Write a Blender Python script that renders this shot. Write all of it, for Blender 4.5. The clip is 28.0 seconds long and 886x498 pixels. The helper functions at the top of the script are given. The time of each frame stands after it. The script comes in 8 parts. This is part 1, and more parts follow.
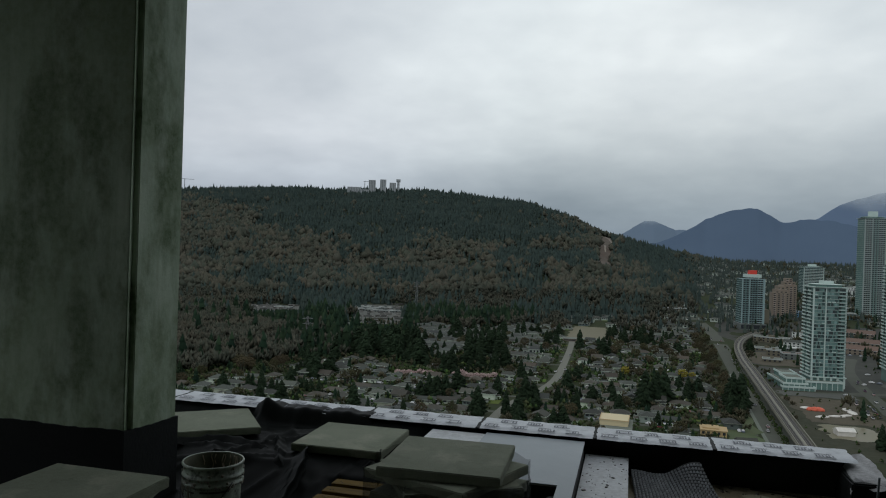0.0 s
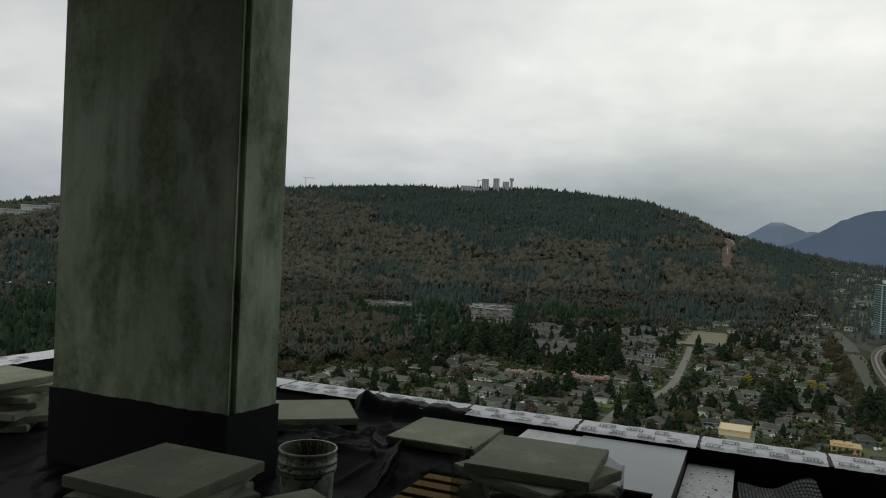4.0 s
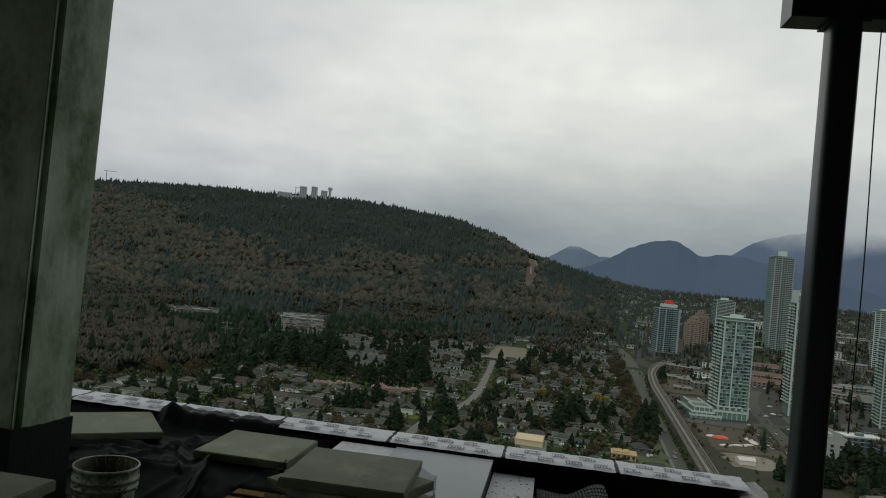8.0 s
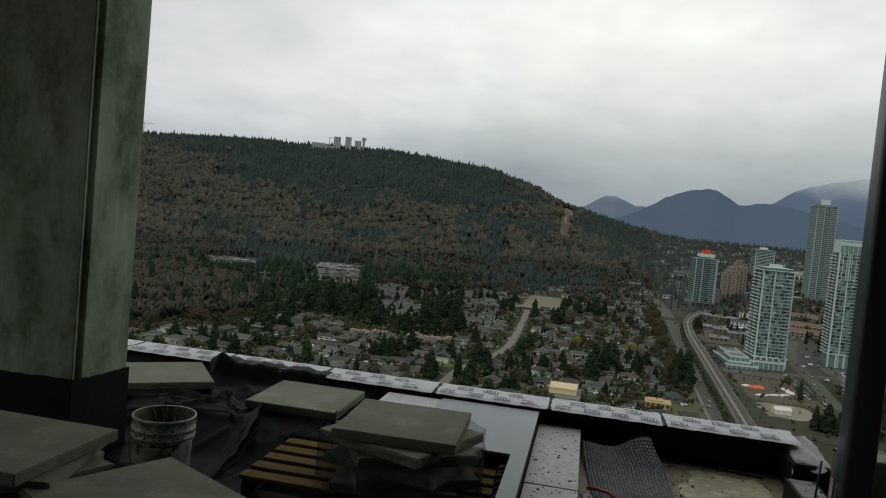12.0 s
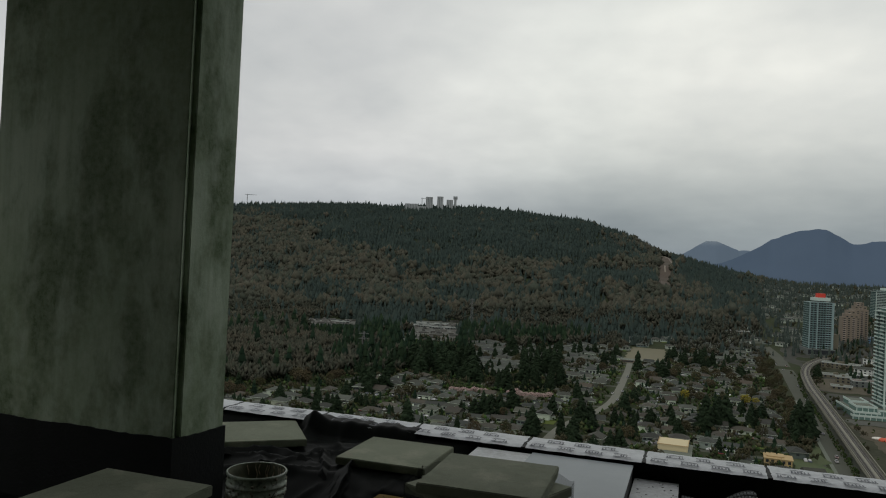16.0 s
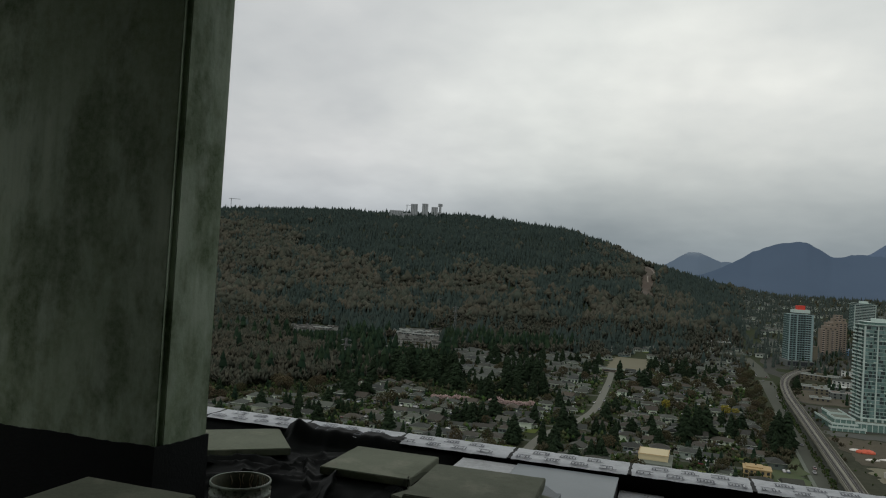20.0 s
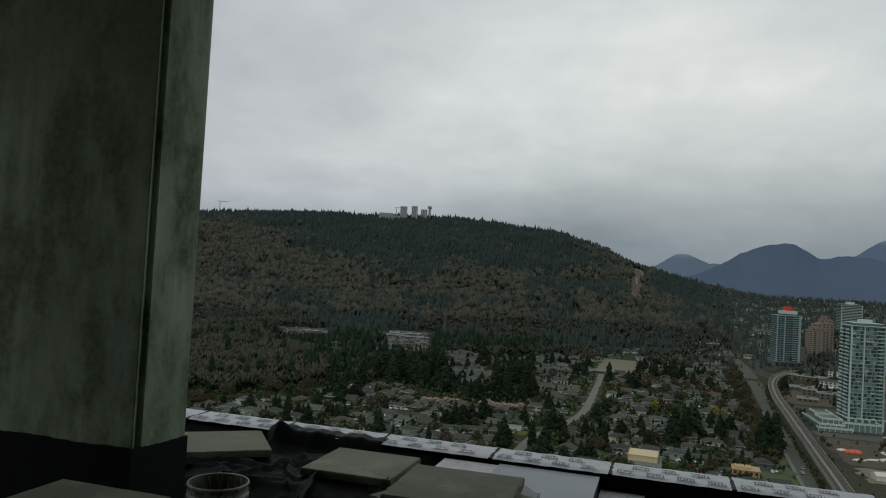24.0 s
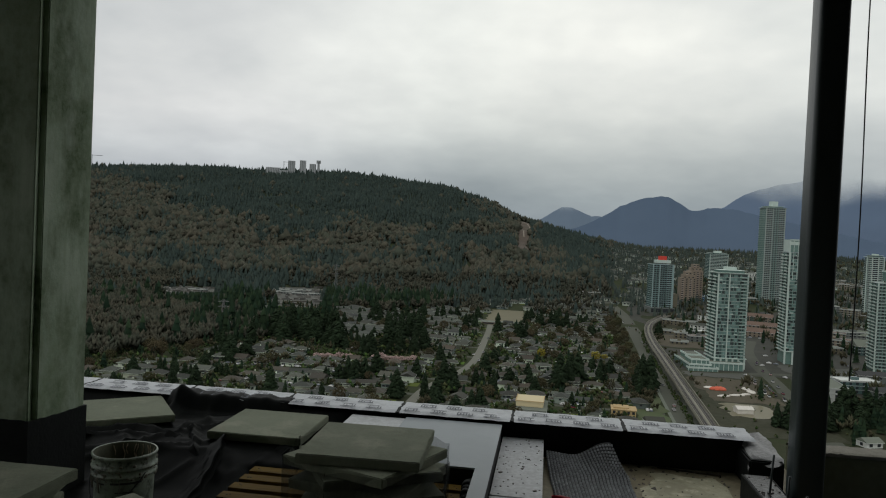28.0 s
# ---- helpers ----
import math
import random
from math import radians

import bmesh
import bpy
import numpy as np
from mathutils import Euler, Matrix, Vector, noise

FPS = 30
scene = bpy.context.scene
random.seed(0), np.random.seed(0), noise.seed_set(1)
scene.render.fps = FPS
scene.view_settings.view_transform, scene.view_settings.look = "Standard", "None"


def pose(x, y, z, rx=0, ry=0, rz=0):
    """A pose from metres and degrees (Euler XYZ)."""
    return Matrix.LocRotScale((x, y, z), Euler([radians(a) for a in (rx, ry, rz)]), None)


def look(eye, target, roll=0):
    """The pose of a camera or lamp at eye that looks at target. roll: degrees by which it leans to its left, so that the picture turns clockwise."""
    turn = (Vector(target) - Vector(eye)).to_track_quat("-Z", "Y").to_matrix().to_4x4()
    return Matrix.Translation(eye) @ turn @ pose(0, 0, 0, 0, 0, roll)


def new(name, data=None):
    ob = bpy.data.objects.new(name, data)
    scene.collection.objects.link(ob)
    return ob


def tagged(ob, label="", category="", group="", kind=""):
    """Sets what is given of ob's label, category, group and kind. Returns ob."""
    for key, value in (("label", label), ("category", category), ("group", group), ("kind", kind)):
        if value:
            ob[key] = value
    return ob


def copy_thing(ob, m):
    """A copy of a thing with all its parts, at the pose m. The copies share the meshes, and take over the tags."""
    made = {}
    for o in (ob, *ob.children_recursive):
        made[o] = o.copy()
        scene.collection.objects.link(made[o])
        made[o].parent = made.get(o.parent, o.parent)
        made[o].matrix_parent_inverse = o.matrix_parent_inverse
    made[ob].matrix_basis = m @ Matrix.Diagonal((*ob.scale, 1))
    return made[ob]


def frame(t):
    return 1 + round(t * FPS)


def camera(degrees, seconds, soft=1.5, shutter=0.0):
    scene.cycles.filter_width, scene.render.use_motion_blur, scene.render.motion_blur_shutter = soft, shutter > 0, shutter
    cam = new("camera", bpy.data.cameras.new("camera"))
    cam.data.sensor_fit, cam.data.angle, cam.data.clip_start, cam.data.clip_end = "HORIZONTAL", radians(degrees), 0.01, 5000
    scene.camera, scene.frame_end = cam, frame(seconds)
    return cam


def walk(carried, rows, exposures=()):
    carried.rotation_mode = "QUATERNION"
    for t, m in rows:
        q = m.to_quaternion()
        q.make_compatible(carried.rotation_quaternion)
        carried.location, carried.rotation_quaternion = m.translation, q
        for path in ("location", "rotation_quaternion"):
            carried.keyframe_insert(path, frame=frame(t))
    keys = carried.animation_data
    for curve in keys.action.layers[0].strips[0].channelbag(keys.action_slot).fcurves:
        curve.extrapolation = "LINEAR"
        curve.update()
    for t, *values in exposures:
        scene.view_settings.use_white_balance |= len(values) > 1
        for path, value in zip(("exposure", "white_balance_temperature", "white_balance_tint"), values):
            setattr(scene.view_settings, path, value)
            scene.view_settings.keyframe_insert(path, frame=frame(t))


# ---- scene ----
from mathutils import geometry
cam = camera(61.86, 28.0, soft=1.1)
PATH = [
    (0, 0.000, 0.000, 1.582, 89.68, -1.83, 14.32),
    (0.5, 0.025, 0.021, 1.582, 89.52, -2.13, 15.63),
    (1, 0.063, 0.027, 1.582, 88.80, -2.41, 17.25),
    (1.5, 0.045, 0.050, 1.576, 88.46, -3.23, 20.46),
    (2, 0.074, 0.050, 1.574, 88.10, -2.73, 22.24),
    (2.5, 0.074, 0.071, 1.575, 87.86, -2.84, 22.71),
    (4.5, 0.092, 0.046, 1.572, 89.52, -2.54, 23.06),
    (5, 0.079, 0.032, 1.571, 89.36, -2.45, 22.83),
    (5.5, 0.065, 0.037, 1.576, 88.90, -2.54, 19.55),
    (6, 0.032, 0.057, 1.585, 88.71, -3.29, 10.90),
    (6.5, -0.015, 0.068, 1.576, 88.91, -3.51, 5.18),
    (7, -0.026, 0.045, 1.581, 89.06, -3.51, 1.87),
    (7.5, -0.006, -0.035, 1.586, 89.50, -4.08, 0.93),
    (8, 0.040, 0.016, 1.580, 91.12, -5.52, 8.74),
    (8.5, 0.069, 0.009, 1.572, 89.72, -3.45, 14.83),
    (9, -0.033, -0.010, 1.574, 89.26, -2.63, 14.80),
    (9.5, -0.145, -0.064, 1.571, 88.21, -2.36, 13.76),
    (10, -0.163, -0.038, 1.572, 86.80, -3.25, 9.13),
    (10.5, -0.160, -0.006, 1.571, 86.04, -4.17, 6.36),
    (11, -0.162, 0.017, 1.580, 86.01, -4.90, 2.99),
    (11.5, -0.143, 0.016, 1.583, 87.01, -5.67, 2.58),
    (12, -0.046, 0.048, 1.589, 87.00, -5.32, 11.40),
    (12.5, 0.017, 0.080, 1.560, 86.87, -4.07, 20.72),
    (14.5, 0.060, 0.057, 1.576, 89.51, -2.41, 22.72),
    (15, 0.063, 0.052, 1.580, 89.99, -2.52, 20.83),
    (15.5, 0.053, 0.050, 1.579, 90.42, -2.61, 19.14),
    (16, 0.055, 0.030, 1.577, 90.84, -2.65, 18.67),
    (16.5, 0.060, 0.045, 1.577, 91.07, -2.51, 18.42),
    (17, 0.063, 0.038, 1.578, 91.12, -2.74, 17.52),
    (17.5, 0.062, 0.008, 1.575, 91.03, -3.12, 16.53),
    (18, 0.013, 0.023, 1.576, 90.35, -2.76, 17.20),
    (18.5, -0.003, 0.042, 1.579, 90.07, -2.63, 18.32),
    (19, 0.007, 0.050, 1.586, 90.34, -2.95, 18.58),
    (19.5, 0.013, 0.047, 1.588, 90.89, -3.55, 18.01),
    (20, 0.022, 0.040, 1.587, 91.47, -3.46, 17.43),
    (20.5, 0.017, 0.044, 1.589, 91.83, -3.56, 17.33),
    (22.5, 0.076, 0.050, 1.592, 92.51, -4.17, 17.50),
    (23, 0.083, 0.026, 1.590, 92.57, -4.34, 16.00),
    (23.5, 0.077, 0.028, 1.587, 92.57, -3.58, 16.36),
    (24, 0.079, 0.055, 1.578, 91.70, -3.30, 16.63),
    (24.5, 0.039, 0.062, 1.573, 90.00, -3.08, 12.09),
    (25, 0.003, 0.011, 1.581, 88.92, -2.85, 9.26),
    (25.5, -0.033, 0.010, 1.581, 88.05, -2.99, 8.48),
    (26, -0.042, 0.006, 1.586, 87.69, -2.83, 8.52),
    (26.5, -0.036, 0.010, 1.585, 87.91, -2.38, 8.48),
    (27, -0.031, 0.008, 1.587, 88.05, -2.66, 8.41),
    (27.5, -0.016, 0.004, 1.594, 88.27, -2.61, 8.31),
    (28, -0.006, -0.014, 1.600, 88.63, -2.58, 8.18),
]

walk(cam, [(t, pose(*r)) for t, *r in PATH],
     [(0.0, -0.05, 6130, 10), (1.0, -0.02, 6250, 10), (2.5, 0.0, 6450, 10), (4.5, 0.06, 6680, 10), (6.0, 0.07, 6650, 10), (7.0, -0.09, 6630, 10), (9.0, -0.07, 6620, 10), (10.0, 0.02, 6610, 10), (11.0, 0.12, 6600, 10), (12.5, 0.13, 6650, 10), (15.0, -0.06, 6680, 10), (20.5, -0.13, 6550, 10), (22.5, -0.25, 6380, 10), (24.3, -0.24, 6350, 10), (25.2, 0.0, 6330, 10), (28.0, 0.06, 6640, 10)])

# ---------------------------------------------------------------- world and light
SUN_EL, SUN_ROT = radians(48), radians(200)
world = bpy.data.worlds.new("overcast")
scene.world = world
world.use_nodes = True
wn, wl = world.node_tree.nodes, world.node_tree.links
wn.clear()
w_out = wn.new("ShaderNodeOutputWorld")
w_bg = wn.new("ShaderNodeBackground")
w_bg.inputs["Strength"].default_value = 1.0
w_sky = wn.new("ShaderNodeTexSky")
w_sky.sky_type, w_sky.sun_disc = "NISHITA", False
w_sky.sun_elevation, w_sky.sun_rotation = SUN_EL, SUN_ROT
w_sky.air_density, w_sky.dust_density = 1.0, 4.0


def wmath(op, a, b=None, clamp=False):
    n = wn.new("ShaderNodeMath")
    n.operation, n.use_clamp = op, clamp
    for k, v in enumerate((a, b)):
        if v is None:
            continue
        if isinstance(v, (int, float)):
            n.inputs[k].default_value = v
        else:
            wl.new(v, n.inputs[k])
    return n.outputs[0]


def wramp(fac, stops):
    n = wn.new("ShaderNodeValToRGB")
    e = n.color_ramp.elements
    while len(e) < len(stops):
        e.new(0.5)
    for k, (p, c) in enumerate(stops):
        e[k].position, e[k].color = p, (*c, 1)
    wl.new(fac, n.inputs[0])
    return n.outputs[0]


def wmix(fac, a, b, kind="MIX"):
    n = wn.new("ShaderNodeMix")
    n.data_type, n.blend_type = "RGBA", kind
    for sock, v in ((n.inputs[0], fac), (n.inputs[6], a), (n.inputs[7], b)):
        if isinstance(v, (int, float)):
            sock.default_value = v
        elif isinstance(v, tuple):
            sock.default_value = (*v, 1)
        else:
            wl.new(v, sock)
    return n.outputs[2]


w_tc = wn.new("ShaderNodeTexCoord")
w_sep = wn.new("ShaderNodeSeparateXYZ")
wl.new(w_tc.outputs["Generated"], w_sep.inputs[0])
up = wmath("MAXIMUM", w_sep.outputs[2], 0.0)
den = wmath("ADD", up, 0.30)
w_comb = wn.new("ShaderNodeCombineXYZ")
wl.new(wmath("DIVIDE", w_sep.outputs[0], den), w_comb.inputs[0])
wl.new(wmath("DIVIDE", w_sep.outputs[1], den), w_comb.inputs[1])


def wnoise(scale, detail, rough, dist, off):
    m = wn.new("ShaderNodeMapping")
    m.inputs["Location"].default_value = off
    wl.new(w_comb.outputs[0], m.inputs[0])
    n = wn.new("ShaderNodeTexNoise")
    n.inputs["Scale"].default_value, n.inputs["Detail"].default_value = scale, detail
    n.inputs["Roughness"].default_value, n.inputs["Distortion"].default_value = rough, dist
    wl.new(m.outputs[0], n.inputs["Vector"])
    return n.outputs["Fac"]


broad = wnoise(1.2, 4, 0.55, 0.0, (3.1, 1.7, 0))
puffs = wnoise(4.2, 7, 0.55, 0.0, (0.4, 5.2, 0))
deck = wramp(wmath("ADD", wmath("MULTIPLY", broad, 0.74), wmath("MULTIPLY", puffs, 0.26)),
             [(0.32, (0.56, 0.575, 0.585)), (0.44, (0.65, 0.658, 0.66)), (0.54, (0.73, 0.732, 0.725)), (0.68, (0.86, 0.857, 0.838))])
# the cloud base thickens and cools towards the horizon, and is thinner towards the north-east
low_open = wramp(w_sep.outputs[2], [(0.0, (0.46, 0.51, 0.58)), (0.045, (0.58, 0.63, 0.69)), (0.09, (0.75, 0.79, 0.83)), (0.14, (0.92, 0.94, 0.955)), (0.2, (0.98, 1, 1))])
low_deep = wramp(w_sep.outputs[2], [(0.0, (0.32, 0.37, 0.43)), (0.05, (0.36, 0.41, 0.455)), (0.10, (0.54, 0.58, 0.605)), (0.16, (0.79, 0.815, 0.82)), (0.23, (0.97, 0.985, 0.98))])
w_mid = wn.new("ShaderNodeVectorMath")
w_mid.operation = "DOT_PRODUCT"
wl.new(w_tc.outputs["Generated"], w_mid.inputs[0])
w_mid.inputs[1].default_value = (math.sin(radians(5)), math.cos(radians(5)), 0)
low = wmix(wramp(w_mid.outputs["Value"], [(0.90, (0, 0, 0)), (0.985, (1, 1, 1))]), low_open, low_deep)
w_dot = wn.new("ShaderNodeVectorMath")
w_dot.operation = "DOT_PRODUCT"
wl.new(w_tc.outputs["Generated"], w_dot.inputs[0])
w_dot.inputs[1].default_value = Vector((0.10, 0.965, 0.20)).normalized()
thin = wramp(w_dot.outputs["Value"], [(0.0, (0.86, 0.87, 0.88)), (0.86, (0.95, 0.955, 0.96)), (0.97, (1.03, 1.05, 1.03)), (1.0, (1.16, 1.165, 1.13))])
clouds = wmix(1.0, wmix(1.0, deck, low, "MULTIPLY"), thin, "MULTIPLY")
sky_part = wmix(1.0, w_sky.outputs[0], (0.006, 0.006, 0.006), "MULTIPLY")
wl.new(wmix(1.0, clouds, sky_part, "ADD"), w_bg.inputs["Color"])
wl.new(w_bg.outputs[0], w_out.inputs[0])

sun_data = bpy.data.lights.new("sun", "SUN")
sun_data.energy, sun_data.angle, sun_data.color = 0.6, radians(40), (1.0, 0.97, 0.92)
sun = new("sun", sun_data)
sun.matrix_world = look((-30, -80, 95), (0, 0, 0))

# ---------------------------------------------------------------- materials


def mat(name, base, rough=0.8, metal=0.0, vary=(), bump=(), island=0.0, obj=0.0, spec=0.5, space="Object", ramp=None):
    """A surface: base colour; vary: (scale, amount, other colour) blotches; bump: (scale, height) relief;
    island/obj: how far each piece or thing differs in value; ramp: colours picked per piece or thing."""
    m = bpy.data.materials.new(name)
    m.use_nodes = True
    nt = m.node_tree
    n, l = nt.nodes, nt.links
    b = n["Principled BSDF"]
    b.inputs["Roughness"].default_value, b.inputs["Metallic"].default_value = rough, metal
    b.inputs["Specular IOR Level"].default_value = spec
    tc = n.new("ShaderNodeTexCoord").outputs[space] if space != "World" else n.new("ShaderNodeNewGeometry").outputs["Position"]
    col = n.new("ShaderNodeRGB")
    col.outputs[0].default_value = (*base, 1)
    cur = col.outputs[0]
    rnd = None
    if island or (ramp and not obj):
        rnd = n.new("ShaderNodeNewGeometry").outputs["Random Per Island"]
    if obj:
        rnd = n.new("ShaderNodeObjectInfo").outputs["Random"]
    if ramp:
        r = n.new("ShaderNodeValToRGB")
        r.color_ramp.interpolation = "LINEAR"
        e = r.color_ramp.elements
        while len(e) < len(ramp):
            e.new(0.5)
        for k, c in enumerate(ramp):
            e[k].position, e[k].color = k / (len(ramp) - 1), (*c, 1)
        l.new(rnd, r.inputs[0])
        cur = r.outputs[0]
    if rnd is not None and (island > 0 or obj > 0):
        amt = island or obj
        mr = n.new("ShaderNodeMapRange")
        mr.inputs["To Min"].default_value, mr.inputs["To Max"].default_value = 1 - amt, 1 + amt
        w = n.new("ShaderNodeTexWhiteNoise")
        w.noise_dimensions = "1D"
        l.new(rnd, w.inputs["W"])
        l.new(w.outputs["Value"], mr.inputs["Value"])
        h = n.new("ShaderNodeHueSaturation")
        l.new(mr.outputs[0], h.inputs["Value"])
        l.new(cur, h.inputs["Color"])
        cur = h.outputs[0]
    for scale, amount, other, *stretch in vary:
        t = n.new("ShaderNodeTexNoise")
        t.inputs["Scale"].default_value, t.inputs["Detail"].default_value = scale, 6
        t.inputs["Roughness"].default_value = 0.62
        if stretch:
            mp = n.new("ShaderNodeMapping")
            mp.inputs["Scale"].default_value = stretch[0]
            l.new(tc, mp.inputs[0])
            l.new(mp.outputs[0], t.inputs["Vector"])
        else:
            l.new(tc, t.inputs["Vector"])
        mr = n.new("ShaderNodeMapRange")
        mr.inputs["From Min"].default_value, mr.inputs["From Max"].default_value = stretch[1] if len(stretch) > 1 else (0.38, 0.68)
        mr.inputs["To Max"].default_value = amount
        l.new(t.outputs["Fac"], mr.inputs["Value"])
        x = n.new("ShaderNodeMix")
        x.data_type = "RGBA"
        l.new(mr.outputs[0], x.inputs[0])
        l.new(cur, x.inputs[6])
        x.inputs[7].default_value = (*other, 1)
        cur = x.outputs[2]
    l.new(cur, b.inputs["Base Color"])
    last = None
    for scale, height in bump:
        t = n.new("ShaderNodeTexNoise")
        t.inputs["Scale"].default_value, t.inputs["Detail"].default_value = scale, 5
        l.new(tc, t.inputs["Vector"])
        bp = n.new("ShaderNodeBump")
        bp.inputs["Distance"].default_value, bp.inputs["Strength"].default_value = height, 0.8
        l.new(t.outputs["Fac"], bp.inputs["Height"])
        if last:
            l.new(last, bp.inputs["Normal"])
        last = bp.outputs["Normal"]
    if last:
        l.new(last, b.inputs["Normal"])
    return m


M = {}
M["concrete"] = mat("column_concrete", (0.4336, 0.52, 0.3941), 0.85, vary=[(1.1, 0.85, (0.201, 0.2718, 0.1576), (1, 1, 0.6), (0.44, 0.60)), (2.3, 0.95, (0.07403, 0.1184, 0.04505), (1, 1, 0.45), (0.47, 0.60)), (4.5, 0.5, (0.4865, 0.5613, 0.4505), (1, 1, 0.5), (0.52, 0.68)), (11, 0.45, (0.1692, 0.2245, 0.1239), (1, 1, 0.06), (0.46, 0.66)), (22, 0.30, (0.4653, 0.5436, 0.428)), (70, 0.25, (0.3172, 0.3782, 0.2815))], bump=[(25, 0.004), (120, 0.0015)], space="World")
M["plaster"] = mat("raw_wall", (0.1628, 0.166, 0.1465), 0.9, vary=[(1.0, 0.4, (0.1367, 0.1399, 0.1205)), (12, 0.2, (0.1758, 0.1758, 0.1628))], space="World")
M["slab_concrete"] = mat("slab_concrete", (0.2402, 0.2059, 0.1228), 0.6, vary=[(1.6, 0.8, (0.103, 0.08694, 0.05148)), (9, 0.6, (0.3432, 0.3089, 0.198), (1, 1, 1), (0.48, 0.64)), (60, 0.3, (0.1373, 0.1235, 0.0792))], bump=[(30, 0.004)], space="World")
M["skim"] = mat("mortar_skim", (0.4953, 0.4771, 0.3298), 0.6, vary=[(3.0, 0.8, (0.2576, 0.2434, 0.1589), (1, 1, 1), (0.44, 0.62)), (11, 0.6, (0.7923, 0.7533, 0.5581), (1, 1, 1), (0.54, 0.64)), (24, 0.5, (0.2774, 0.2588, 0.1692)), (90, 0.4, (0.317, 0.2955, 0.203))], bump=[(14, 0.006), (40, 0.004)], space="World")
# much darker than slab_concrete, for the lower ledge
M["dark_slab"] = mat("dark_slab", (0.035, 0.032, 0.024), 0.45, vary=[(3, 0.7, (0.018, 0.017, 0.013)), (14, 0.5, (0.07, 0.064, 0.05), (1, 1, 1), (0.54, 0.66))], bump=[(30, 0.004)], space="World")
M["wall_concrete"] = mat("wall_concrete", (0.132, 0.136, 0.076), 0.85, vary=[(2, 0.6, (0.08, 0.0848, 0.0464)), (20, 0.4, (0.176, 0.176, 0.116))], bump=[(40, 0.003)], space="World")
M["tar"] = mat("wet_bitumen", (0.008, 0.0085, 0.0085), 0.28, vary=[(10, 0.6, (0.02, 0.02, 0.02)), (60, 0.6, (0.05, 0.05, 0.048), (1, 1, 1), (0.6, 0.7))], bump=[(30, 0.01)], space="World")
M["crust"] = mat("mortar_crust", (0.2254, 0.2122, 0.1724), 0.9, vary=[(15, 0.6, (0.1459, 0.1326, 0.1061)), (70, 0.4, (0.2785, 0.2652, 0.2254))], bump=[(60, 0.006)], space="World")
M["paver"] = mat("paver", (0.202, 0.2239, 0.1561), 0.9, vary=[(3.2, 0.65, (0.2467, 0.2128, 0.1616), (1, 1, 1), (0.60, 0.72)), (2.4, 0.75, (0.1272, 0.1452, 0.09501), (1, 1, 1), (0.42, 0.62)), (4.5, 0.7, (0.3347, 0.3394, 0.2545), (1, 1, 1), (0.52, 0.66)), (9, 0.5, (0.09824, 0.1131, 0.07354), (1, 1, 1), (0.56, 0.68)), (35, 0.3, (0.2424, 0.2596, 0.1923)), (160, 0.45, (0.1154, 0.1287, 0.09051))], bump=[(140, 0.0025), (18, 0.002)], obj=0.10, space="World")
M["membrane"] = mat("black_membrane", (0.0042, 0.0054, 0.0048), 0.42, vary=[(3, 0.6, (0.007, 0.0088, 0.008)), (30, 0.4, (0.0033, 0.0042, 0.0038))], bump=[(260, 0.0006)], spec=0.025, space="World")
M["felt"] = mat("black_felt", (0.009, 0.0105, 0.010), 0.6, vary=[(6, 0.5, (0.014, 0.0165, 0.016))], bump=[(60, 0.003)], space="World", spec=0.12)
M["strip"] = mat("foil_strip", (0.472, 0.4956, 0.5192), 0.4, vary=[(5, 0.5, (0.3186, 0.3422, 0.3658)), (40, 0.4, (0.59, 0.6136, 0.6372)), (14, 0.5, (0.2596, 0.2832, 0.3068), (1, 1, 1), (0.52, 0.66))], bump=[(12, 0.006), (45, 0.003)], space="World")
M["foil"] = mat("grey_foil", (0.20, 0.20, 0.20), 0.45, vary=[(9, 0.6, (0.18, 0.18, 0.18)), (50, 0.4, (0.42, 0.42, 0.42))], bump=[(18, 0.012)])
M["print"] = mat("strip_print", (0.075, 0.085, 0.105), 0.6, vary=[(60, 0.6, (0.22, 0.235, 0.26))])
M["print_black"] = mat("black_print", (0.03, 0.03, 0.03), 0.6, vary=[(40, 0.5, (0.12, 0.12, 0.11))])
M["board"] = mat("grey_board", (0.3368, 0.3752, 0.3937), 0.5, vary=[(1.5, 0.5, (0.239, 0.2744, 0.2979)), (50, 0.25, (0.3476, 0.3808, 0.3937))], bump=[(30, 0.001)], space="World")
M["board_light"] = mat("light_board", (0.616, 0.638, 0.6435), 0.55, vary=[(2.5, 0.5, (0.396, 0.4125, 0.4235)), (35, 0.5, (0.22, 0.22, 0.22)), (120, 0.4, (0.418, 0.429, 0.44))], bump=[(60, 0.001)], space="World")
M["dark_edge"] = mat("dark_core", (0.018, 0.018, 0.018), 0.8, vary=[(20, 0.4, (0.03, 0.03, 0.03))])
M["wood"] = mat("pallet_wood", (0.1252, 0.07134, 0.005372), 0.7, vary=[(3, 0.8, (0.04699, 0.02716, 0.002387), (0.25, 4, 4)), (14, 0.6, (0.1754, 0.112, 0.009693), (0.12, 4, 4)), (60, 0.4, (0.06891, 0.04212, 0.004179), (0.1, 3, 3))], bump=[(50, 0.002)], obj=0.22, spec=0.12, space="World")
# under-pallet shade is put into this brown; also the lath's dark colour
M["dark_shaded_wood"] = mat("dark_shaded_wood", (0.030, 0.020, 0.012), 0.7, vary=[(6, 0.6, (0.018, 0.013, 0.009), (0.25, 4, 4))], space="World")
